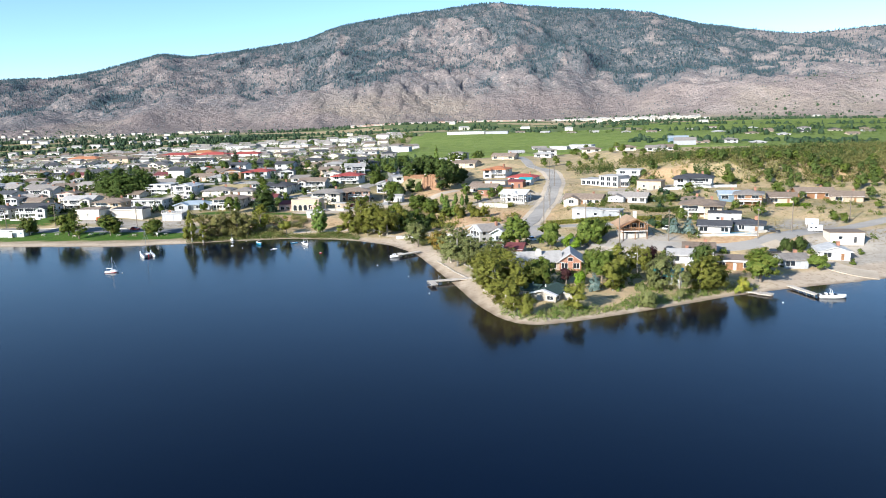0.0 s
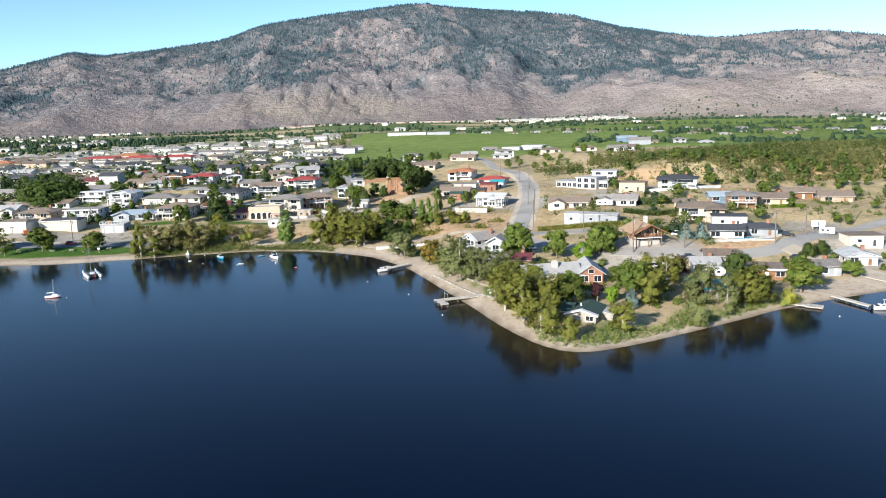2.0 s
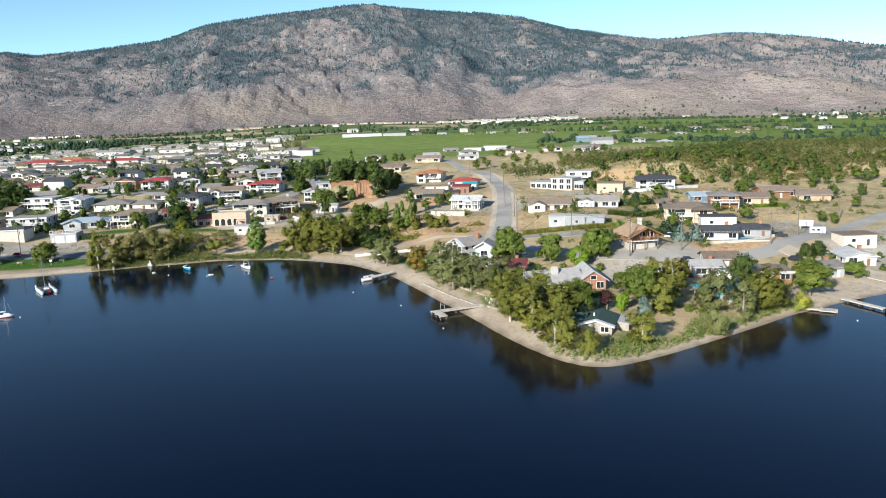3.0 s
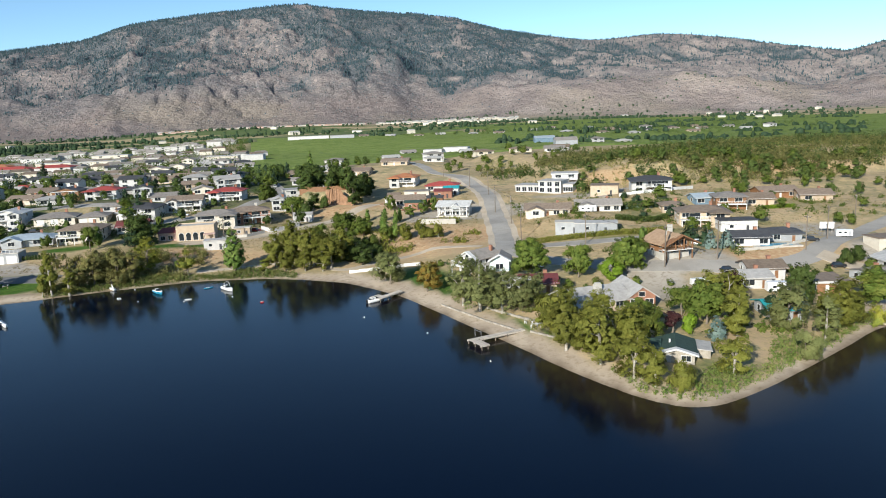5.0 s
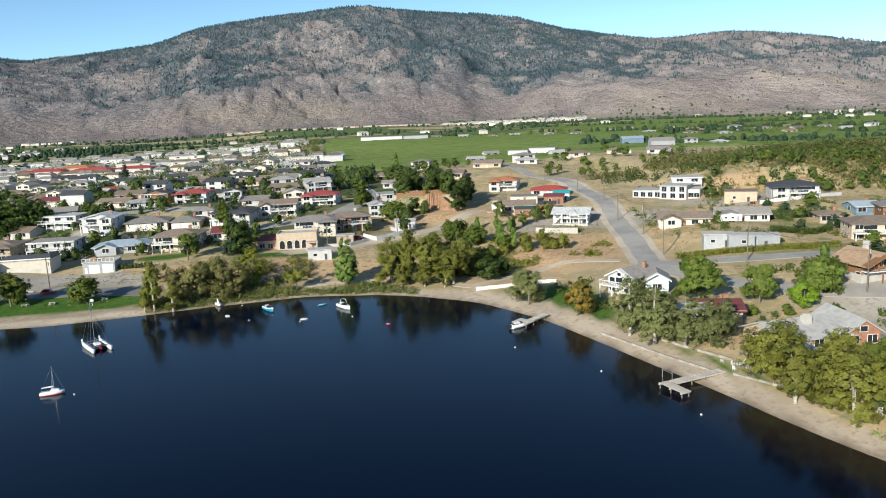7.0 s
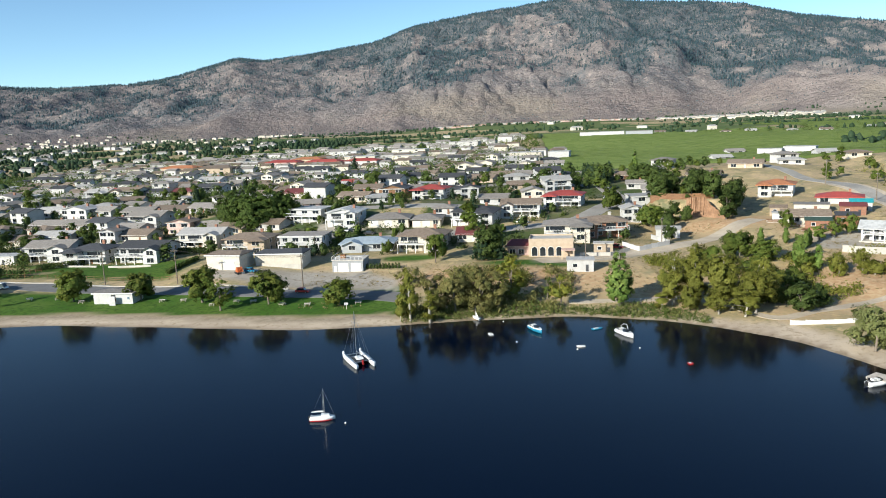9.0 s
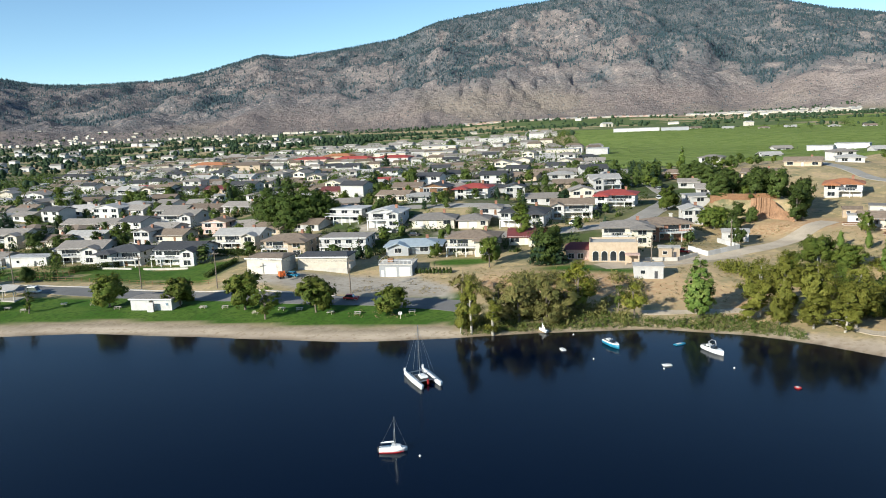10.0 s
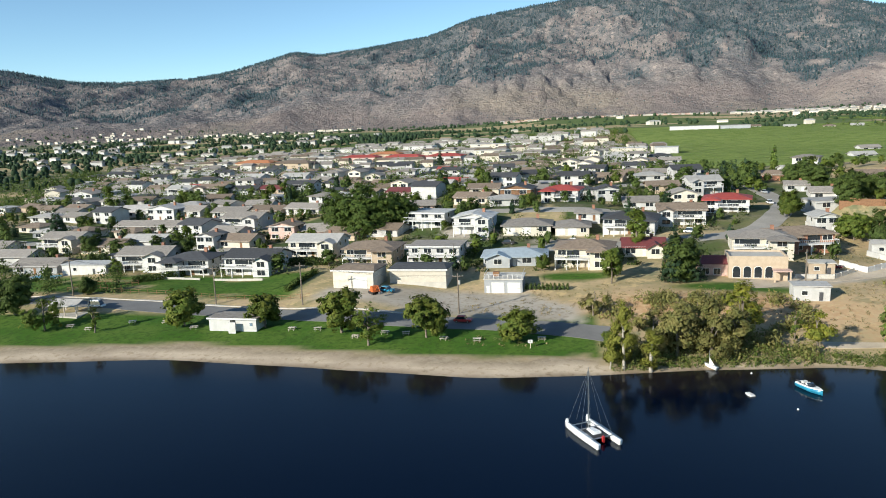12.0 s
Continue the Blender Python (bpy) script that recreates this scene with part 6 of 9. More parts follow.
def lake_cottage(x, y, rot):
    """Two storeys under a steep grey roof: a white gable with balconies to the lake, a second gable towards the beach."""
    ob = thing("house", x, y, rot, "pale blue and white lake cottage with grey gable roofs", "house", "houses of the town")
    w, d, h, rh = 5.8, 8.6, 3.5, 1.55
    part("wall", body(w, d, h, rh, False), M["white"], ob)
    part("roof", gable_roof(w, d, h, rh, 0.55, 0.22, False), M["r_gray"], ob)
    part("trim", gable_roof(w + 0.05, 0.14, h - 0.04, rh, 0.6, 0.3, False), M["trim"], ob).location = (0, -d / 2 - 0.05, 0)
    for px in (-1.8, 1.8):
        for z in (0.3, 2.1):
            window(ob, px, -d / 2, z, 1.3, 1.1, "f")
    window(ob, 0, -d / 2, 3.7, 0.9, 0.7, "f")
    part("patio_door", Geo().box(-0.8, 0.8, -d / 2 - 0.06, -d / 2 + 0.02, 1.8, 3.3), M["glass"], ob, "glass balcony door")
    deck(ob, -w / 2 - 0.9, w / 2 - 0.2, -d / 2 - 2.0, -d / 2 - 0.1, 1.75, M["trim"])
    for py in (-2.6, -0.2):
        for z in (0.4, 2.2):
            window(ob, w / 2, py, z, 1.1, 0.95, "r")
            window(ob, -w / 2, py + 0.6, z, 1.1, 0.95, "l")
    wing = part("gable_wing", body(4.6, 6.0, 2.9, 1.3, False), M["bluepale"], ob, "pale green-blue gabled wing")
    wing.location = (4.2, 3.2, 0)
    wing.rotation_euler = (0, 0, radians(38))
    part("roof", gable_roof(4.6, 6.0, 2.9, 1.3, 0.5, 0.22, False), M["r_gray"], wing)
    part("trim", gable_roof(4.65, 0.14, 2.87, 1.3, 0.55, 0.3, False), M["trim"], wing).location = (0, -3.45, 0)
    window(wing, 0, -3.0, 0.7, 1.8, 1.2, "f")
    part("chimney", Geo().box(-0.35, 0.35, -0.35, 0.35, 0, 2.4), M["brick"], ob).location = (1.2, 3.0, h)
    return ob


def point_cottage(x, y, rot):
    """The low house on the point: a dark green roof in two parts, its pale gable towards the lake, a shed roof beside."""
    ob = thing("cottage", x, y, rot, "low pale grey cottage with a dark green shingle roof", "house", "houses of the town")
    w, d, h, rh = 5.6, 7.5, 1.85, 0.85
    part("wall", body(w, d, h, rh, False), M["fieldstone"], ob)
    part("roof", gable_roof(w, d, h, rh, 0.5, 0.2, False), M["r_green"], ob)
    part("trim", gable_roof(w + 0.05, 0.12, h - 0.03, rh, 0.55, 0.26, False), M["trim"], ob).location = (0, -d / 2 - 0.4, 0)
    window(ob, 1.5, -d / 2, 0.6, 1.4, 0.9, "f")
    part("door", Geo().box(-1.7, -0.75, -d / 2 - 0.06, -d / 2 + 0.02, -0.1, 1.6), M["greyw"], ob, "grey front door")
    for py in (-2.4, 1.2):
        window(ob, w / 2, py, 0.6, 1.0, 0.85, "r")
    wing = part("side_wing", body(6.2, 5.6, 1.85, 0.8), M["fieldstone"], ob)
    wing.location = (-w / 2 - 3.0, 0.8, 0)
    part("roof", gable_roof(6.2, 5.6, 1.85, 0.8, 0.5, 0.2), M["r_green"], wing)
    for px in (-1.6, 1.4):
        window(wing, px, -2.8, 0.6, 1.4, 0.9, "f")
    shed = part("lean_to", Geo().loft([[(w / 2 + 0.02, -0.5, -1), (w / 2 + 2.6, -0.5, -1), (w / 2 + 2.6, 4.0, -1), (w / 2 + 0.02, 4.0, -1)], [(w / 2 + 0.02, -0.5, 1.75), (w / 2 + 2.6, -0.5, 1.45), (w / 2 + 2.6, 4.0, 1.45), (w / 2 + 0.02, 4.0, 1.75)]]), M["fieldstone"], ob, "pale lean-to beside the cottage")
    part("roof", Geo().loft([[(w / 2 + 0.56, -0.8, 1.68), (w / 2 + 2.9, -0.8, 1.42), (w / 2 + 2.9, 4.3, 1.42), (w / 2 + 0.56, 4.3, 1.68)], [(w / 2 + 0.56, -0.8, 1.82), (w / 2 + 2.9, -0.8, 1.56), (w / 2 + 2.9, 4.3, 1.56), (w / 2 + 0.56, 4.3, 1.82)]]), M["r_pale"], shed, "pale grey lean-to roof")
    for px, py in ((-0.9, -0.5), (-4.6, 0.9)):
        part("vent", Geo().tube([(px, py, h + 0.4), (px, py, h + 1.35)], [0.16, 0.16], 8), M["trim"], ob, "white roof vent")
    ob.location.z -= 0.45
    return ob


def kiosk(x, y, rot):
    ob = thing("washroom_block", x, y, rot, "low white park washroom block with a dark flat roof", "building")
    w, d, h = 10.3, 4.6, 2.6
    part("wall", Geo().box(-w / 2, -0.5, 0, d, -0.8, h).box(0.7, w / 2, 0, d, -0.8, h).box(-0.5, 0.7, 1.2, d, -0.8, h), M["white"], ob)
    part("roof", Geo().box(-w / 2 - 0.3, w / 2 + 0.3, -0.35, d + 0.3, h, h + 0.2), M["r_gray"], ob)
    part("fascia", Geo().box(-w / 2 - 0.32, w / 2 + 0.32, -0.42, -0.35, h - 0.1, h + 0.22), M["trim"], ob)
    part("screen_wall", Geo().box(-0.3, 1.3, -1.3, -1.15, -0.6, 2.2), M["white"], ob)
    part("door", Geo().box(-0.35, 0.55, 1.14, 1.2, 0, 1.65), M["wood"], ob)
    part("sign", Geo().box(w / 2 - 1.4, w / 2 - 0.8, -0.05, 0.01, 1.2, 1.8), M["bluew"], ob)
    return ob


def small_shed(x, y, rot, w, d, h, wall, top, label, gable=False):
    ob = thing("shed", x, y, rot, label, "shed", "sheds and small outbuildings")
    part("wall", body(w, d, h, d * 0.16 if gable else 0), M[wall], ob)
    part("roof", gable_roof(w, d, h, d * 0.16, 0.3, 0.14) if gable else Geo().box(-w / 2 - 0.25, w / 2 + 0.25, -d / 2 - 0.3, d / 2 + 0.25, h, h + 0.2), M[top], ob)
    part("door", Geo().box(w * 0.2, w * 0.2 + 0.72, -d / 2 - 0.05, -d / 2 + 0.02, -0.1, 1.62), M["r_dark"], ob)
    window(ob, -w * 0.2, -d / 2, 1.0, 1.0, 0.8, "f")
    return ob


white_house_with_porches(28.5, 317, -30)
chalet(52.6, 213.8, 2)
garage_with_deck(-117.2, 303.2, -2)
workshop(-151.5, 301.5, -8, 10, 8, 3.9, "cream", "r_brown", "cream workshop with a white roll-up door and brown flat roof")
workshop(-137.2, 305.6, -2, 13.4, 8, 3.6, "cream", "r_dark", "long cream workshop on a concrete plinth with a dark roof", 0)
arched_house(-62, 308, -5)
modern_house(69.5, 332.5, -43, 24.0)
manor(21.6, 192.6, 4)
lake_cottage(11.0, 233, -61)
point_cottage(21.8, 161.8, -30)
kiosk(-169.4, 276.2, -3)
small_shed(-47.2, 314.5, -8, 5.2, 3.6, 2.6, "tan", "concrete", "small tan flat-roofed shed on a terrace")
small_shed(-55.3, 295.5, -5, 6.6, 4.2, 2.7, "white", "r_pale", "small white flat-roofed shed beside the dirt track")
small_shed(-25.5, 335, -12, 7.0, 4.4, 2.6, "white", "r_pale", "white gabled shed with a pale roof", True)
small_shed(47.2, 259.5, -24, 7.4, 5, 3.0, "greyw", "concrete", "grey flat-roofed garage behind the hedge")
small_shed(53, 253, -26, 12, 5.5, 2.8, "greyw", "r_pale", "long grey flat-roofed bungalow behind the hedge")
small_shed(89, 238, -20, 10, 6, 3.0, "white", "r_dark", "white flat-roofed house above the pool terrace")
small_shed(84, 308, -30, 10, 7, 3.4, "tan", "r_brown", "unfinished tan building with a flat roof")
small_shed(112.6, 209.5, -8, 9, 6, 2.8, "cream", "r_brown", "low cream house with a flat brown roof")
small_shed(-234.6, 325.5, -3, 14, 6, 2.6, "white", "r_white", "long white flat-roofed carport")
small_shed(16, 330, -20, 7, 4, 2.6, "brick", "r_green", "old brown shed with a green roof", True)
small_shed(25, 333, -20, 6, 4.5, 2.8, "wood", "r_dark", "old timber shed beside the building lot", True)
small_shed(87, 582, -30, 14, 8, 4.0, "white", "r_white", "plain white farm building on the vineyard bench")
small_shed(104, 580, -30, 18, 9, 4.5, "white", "r_white", "long white farm building on the vineyard bench")
small_shed(20, 878, -8, 44, 14, 4.6, "white", "r_pale", "long white packing hall among the vineyards")
small_shed(56, 872, -8, 26, 14, 4.6, "greyw", "r_gray", "grey packing hall among the vineyards")
small_shed(170, 535, -15, 15, 12, 5.0, "greyw", "r_gray", "grey gabled barn beside the vineyards", True)
small_shed(198, 641, -15, 17, 10, 5.0, "bluew", "r_blue", "blue barn beside the vineyards", True)
small_shed(11.5, 208, -8, 6, 4.6, 2.3, "white", "r_pale", "white bungalow under the trees", True)
small_shed(-62, 622, -10, 22, 12, 5.2, "cream", "r_white", "cream apartment block at the vineyard's edge")
small_shed(-40, 616, -10, 14, 12, 5.2, "white", "r_white", "white apartment block at the vineyard's edge")


def earth_bank(name, label, line, top, back, seed):
    """A cut face of bare earth, fluted by the rain, with a lip that runs back into the slope."""
    rows = 9
    r = random.Random(seed)
    pts, dist = [], 0.0
    for (x0, y0), (x1, y1) in zip(line[:-1], line[1:]):
        n = max(2, int(math.hypot(x1 - x0, y1 - y0) / 0.28))
        pts += [(x0 + (x1 - x0) * k / n, y0 + (y1 - y0) * k / n, (y1 - y0), -(x1 - x0)) for k in range(n)]
    flute = [r.uniform(0, 1) for _ in pts]
    g = Geo()
    for k, (x, y, ux, uy) in enumerate(pts):
        l = math.hypot(ux, uy)
        ux, uy = ux / l, uy / l
        depth = 0.75 * flute[k] ** 2 + 0.5 * math.sin(k * 0.23) + 0.4 * math.sin(k * 0.071 + 1)
        z0, z1 = height(x + ux * 2.4, y + uy * 2.4) - 0.8, top(x) + 0.4 * math.sin(k * 0.13) + 0.2 * flute[k]
        for m in range(rows):
            s = m / (rows - 1)
            out = 2.2 * (1 - s) ** 2.6 + depth * (0.35 + 0.65 * s) * 0.9 + 0.12 * math.sin(m * 2.3 + k * 0.5)
            g.v.append((x + ux * out, y + uy * out, z0 + (z1 - z0) * s))
        g.v.append((x - ux * back, y - uy * back, height(x - ux * back, y - uy * back) - 0.3))
    m = rows + 1
    g.f += [(k * m + j, (k + 1) * m + j, (k + 1) * m + j + 1, k * m + j + 1) for k in range(len(pts) - 1) for j in range(rows)]
    ob = new(name, g.mesh(name, M["redearth"]))
    return tagged(ob, label, "earth bank", kind="structure")


earth_bank("earth_bank", "fluted orange-brown cut bank of bare earth", [(-14, 361.6), (-12, 360.8), (-8.6, 359.2), (-6.4, 356), (-5.2, 351.5), (-4.6, 348)], lambda x: float(np.interp(x, [-24, -20, -9, -6.4, -5.2, -4.6], [13.0, 13.6, 13.4, 11.5, 9.4, 8.2])), 2.5, 5)

# sheds, walls and stacks round the building lot
for x, y, rot, w, d, h, wall, top, words in ((11, 341, -18, 8, 4, 2.5, "white", "r_pale", "low white workshop shed on the building lot"), (18, 343, -16, 6, 4, 2.4, "greyw", "concrete", "grey flat-roofed shed on the building lot"), (22, 351, -20, 10, 6, 2.8, "cream", "r_gray", "low cream bungalow behind the building lot"),
                                       (31, 343, -22, 7, 5, 2.7, "brick", "r_maroon", "red-brown shed with a maroon roof on the lot"), (36, 349, -22, 6, 5, 2.6, "white", "r_turq", "small white shed with a green-blue roof"), (13, 354, -18, 5, 4, 2.4, "tan", "r_brown", "small tan shed at the lot's edge")):
    small_shed(x, y, rot, w, d, h, wall, top, words, w < 8)


def timber_stack(x, y, rot, n, long):
    ob = thing("timber_stack", x, y, rot, "stack of weathered boards on bare ground", "timber stack", "timber stacks on the lot")
    r = random.Random(int(x * 7 + y))
    for k in range(n):
        for m in range(3):
            px = (m - 1) * 0.5 + r.uniform(-0.05, 0.05)
            part("board", Geo().box(-long / 2 + r.uniform(-0.2, 0.2), long / 2 + r.uniform(-0.2, 0.2), px - 0.22, px + 0.22, 0.05 + k * 0.2, 0.05 + k * 0.2 + 0.16), M["wood" if k % 2 else "plank"], ob)
    return ob


for x, y, rot, n, long in ((9, 333, 10, 4, 4), (14, 331.5, -30, 3, 5), (17.5, 334, 5, 5, 3.6), (21, 331, 40, 3, 4), (26, 328.5, -20, 4, 4.5), (11.5, 328, 60, 2, 4), (6.5, 338, -10, 4, 4.2)):
    timber_stack(x, y, rot, n, long)

# ---- boats, docks and buoys ----
def hull_rings(length, beam, depth, deck_z, stations=9, stern=0.8, keel=0.3):
    """Rings of a boat's hull from stern to bow along +y."""
    rings = []
    for k in range(stations):
        s = k / (stations - 1)
        half = beam / 2 * (stern + (1 - stern) * math.sin(min(1, s * 2) * math.pi / 2)) * (1 if s < 0.5 else max(0.02, math.cos((s - 0.5) * math.pi) ** 0.75))
        y = -length / 2 + length * s
        top = deck_z + 0.22 * deck_z * s * s
        low = -depth * (1 - 0.8 * s**4)
        rings.append([(-half, y, top), (-half * 0.96, y, top * 0.4), (-half * keel, y, low), (half * keel, y, low), (half * 0.96, y, top * 0.4), (half, y, top)])
    return rings


def rigging(parent, mast_xy, deck_z, top, stays):
    x, y = mast_xy
    part("mast", Geo().tube([(x, y, deck_z), (x, y, top)], [0.075, 0.05], 8), M["metal"], parent)
    for sx, sy in stays:
        part("stay", Geo().tube([(x, y, top * 0.96), (sx, sy, deck_z)], [0.018, 0.018], 4), M["metal"], parent)


def sailboat(x, y, rot):
    ob = thing("sailboat", x, y, rot, "small white sailboat moored with bare mast", "sailboat", "moored boats", z=0.0)
    part("hull", Geo().loft(hull_rings(4.2, 1.7, 0.3, 0.55)), M["hull"], ob, smooth=True)
    part("stripe", Geo().loft([[(p[0] * 1.012, p[1] * 1.004, 0.03 + 0.0 * p[2]) for p in hull_rings(4.2, 1.7, 0.3, 0.55, 9)[k]][:1] + [(p[0] * 1.012, p[1] * 1.004, 0.12) for p in hull_rings(4.2, 1.7, 0.3, 0.55, 9)[k]][:1] + [(p[0] * 1.012, p[1] * 1.004, 0.12) for p in hull_rings(4.2, 1.7, 0.3, 0.55, 9)[k]][-1:] + [(p[0] * 1.012, p[1] * 1.004, 0.03) for p in hull_rings(4.2, 1.7, 0.3, 0.55, 9)[k]][-1:] for k in range(8)]), M["redpaint"], ob, "dull red waterline stripe")
    part("cabin", Geo().loft([[(-0.55, -0.3, 0.62), (0.55, -0.3, 0.62), (0.4, 1.3, 0.66), (-0.4, 1.3, 0.66)], [(-0.45, -0.2, 1.02), (0.45, -0.2, 1.02), (0.3, 1.1, 0.95), (-0.3, 1.1, 0.95)]]), M["hull"], ob)
    part("boom", Geo().tube([(0, 0.3, 1.35), (0, -1.9, 1.3)], [0.05, 0.04], 6), M["metal"], ob)
    part("sail_cover", Geo().tube([(0, 0.2, 1.46), (0, -0.8, 1.47), (0, -1.8, 1.38)], [0.13, 0.12, 0.07], 7), M["trim"], ob, "white furled sail")
    part("outboard_motor", Geo().box(-0.14, 0.14, -2.36, -2.1, -0.1, 0.7), M["blackp"], ob)
    rigging(ob, (0, 0.35), 0.6, 5.4, [(0, 2.0), (-0.75, 0.0), (0.75, 0.0), (0, -2.0)])
    ob.scale = (0.87, 0.87, 0.87)
    return ob


def catamaran(x, y, rot):
    ob = thing("catamaran", x, y, rot, "white catamaran moored with bare mast and dark trampoline", "catamaran", "moored boats", z=0.0)
    for side in (-1.75, 1.75):
        part("hull", Geo().loft(hull_rings(8.6, 0.95, 0.25, 0.75, 11, 0.75, 0.35)), M["hull"], ob, smooth=True).location = (side, 0, 0)
        part("bow_cap", Geo().loft([[(side - 0.2, 3.6, 0.85), (side + 0.2, 3.6, 0.85), (side + 0.16, 4.0, 0.85), (side - 0.16, 4.0, 0.85)], [(side - 0.16, 3.65, 1.4), (side + 0.16, 3.65, 1.4), (side + 0.12, 3.9, 1.4), (side - 0.12, 3.9, 1.4)]]), M["hull"], ob)
    for py in (-2.6, 0.9, 2.7):
        part("crossbeam", Geo().tube([(-1.75, py, 0.78), (1.75, py, 0.78)], [0.1, 0.1], 8), M["metal"], ob)
    part("trampoline", Geo().box(-1.5, 1.5, -2.5, 0.8, 0.72, 0.75), M["net"], ob, "dark mesh trampoline")
    part("pod", Geo().loft([[(-0.7, -1.4, 0.76), (0.7, -1.4, 0.76), (0.5, 0.7, 0.76), (-0.5, 0.7, 0.76)], [(-0.55, -1.2, 1.15), (0.55, -1.2, 1.15), (0.35, 0.4, 1.05), (-0.35, 0.4, 1.05)]]), M["hull"], ob)
    part("motor", Geo().box(-0.15, 0.15, -2.95, -2.65, 0.1, 1.05), M["redpaint"], ob)
    rigging(ob, (0, 0.9), 0.85, 9.8, [(0, 4.0), (-1.75, 0.1), (1.75, 0.1), (-1.7, -2.4), (1.7, -2.4), (-1.75, 3.6), (1.75, 3.6)])
    part("boom", Geo().tube([(0, 0.8, 1.9), (0, -2.6, 1.8)], [0.06, 0.05], 6), M["metal"], ob)
    ob.scale = (0.93, 0.93, 0.93)
    return ob


def motorboat(x, y, rot, length, label, side="hull", arch=True, z=0.0):
    ob = thing("motorboat", x, y, rot, label, "motorboat", "moored boats", z=z)
    beam = length * 0.36
    part("hull", Geo().loft(hull_rings(length, beam, 0.25, 0.6, 10, 0.92)), M[side], ob, smooth=True)
    part("deck", Geo().loft([[(p[0][0] * 0.97, p[0][1] * 0.99, p[0][2] + 0.02), (p[5][0] * 0.97, p[5][1] * 0.99, p[5][2] + 0.02), (p[5][0] * 0.8, p[5][1] * 0.99, p[5][2] + 0.14), (p[0][0] * 0.8, p[0][1] * 0.99, p[0][2] + 0.14)] for p in hull_rings(length, beam, 0.25, 0.6, 10, 0.92)]), M["hull"], ob)
    part("cockpit", Geo().box(-beam * 0.3, beam * 0.3, -length * 0.42, length * 0.02, 0.76, 0.82), M["net"], ob, "dark open cockpit")
    part("windshield", Geo().loft([[(-beam * 0.36, length * 0.02, 0.78), (beam * 0.36, length * 0.02, 0.78), (beam * 0.2, length * 0.16, 0.8), (-beam * 0.2, length * 0.16, 0.8)], [(-beam * 0.32, -length * 0.03, 1.2), (beam * 0.32, -length * 0.03, 1.2), (beam * 0.18, length * 0.08, 1.16), (-beam * 0.18, length * 0.08, 1.16)]]), M["glass"], ob)
    for py in (-0.3, -0.12):
        part("seat", Geo().box(-beam * 0.25, beam * 0.25, length * py, length * py + 0.45, 0.8, 1.12), M["trim"], ob)
    if arch:
        part("tower", Geo().tube([(-beam * 0.42, -0.1, 0.7), (-beam * 0.36, -0.5, 1.9), (0, -0.6, 2.05), (beam * 0.36, -0.5, 1.9), (beam * 0.42, -0.1, 0.7)], [0.06] * 5, 6), M["trim"], ob, "white wakeboard tower")
    part("motor", Geo().loft([[(-0.2, -length / 2 - 0.45, 0.2), (0.2, -length / 2 - 0.45, 0.2), (0.2, -length / 2 - 0.02, 0.2), (-0.2, -length / 2 - 0.02, 0.2)], [(-0.16, -length / 2 - 0.4, 0.85), (0.16, -length / 2 - 0.4, 0.85), (0.16, -length / 2 - 0.05, 0.85), (-0.16, -length / 2 - 0.05, 0.85)]]), M["blackp"], ob)
    return ob


def float_board(x, y, rot, length, material, label):
    ob = thing("float", x, y, rot, label, "float", "moored boats", z=0.0)
    part("board", Geo().loft([[(px * k, py * k, pz) for px, py in ((-0.4, -length / 2), (0.4, -length / 2), (0.5, 0), (0.32, length / 2), (-0.32, length / 2), (-0.5, 0))] for pz, k in ((-0.05, 0.9), (0.1, 1), (0.2, 0.9))]), M[material], ob)
    part("pad", Geo().box(-0.25, 0.25, -length * 0.3, length * 0.1, 0.2, 0.26), M["trim"], ob)
    return ob


def buoy(x, y, size=0.17, material="trim"):
    ob = thing("buoy", x, y, 0, "small round white mooring buoy on the water" if material == "trim" else "small red mooring buoy on the water", "buoy", "mooring buoys", z=0.05)
    rings = [[(size * math.cos(a) * math.sin(t), size * math.sin(a) * math.sin(t), -size * math.cos(t)) for a in np.linspace(0, 2 * math.pi, 9)[:-1]] for t in np.linspace(0.2, math.pi - 0.2, 6)]
    part("ball", Geo().loft(rings), M[material], ob, smooth=True)
    part("ring", Geo().tube([(0, 0, size * 0.95), (0, 0, size * 1.35)], [0.05, 0.03], 6), M["metal"], ob)
    return ob


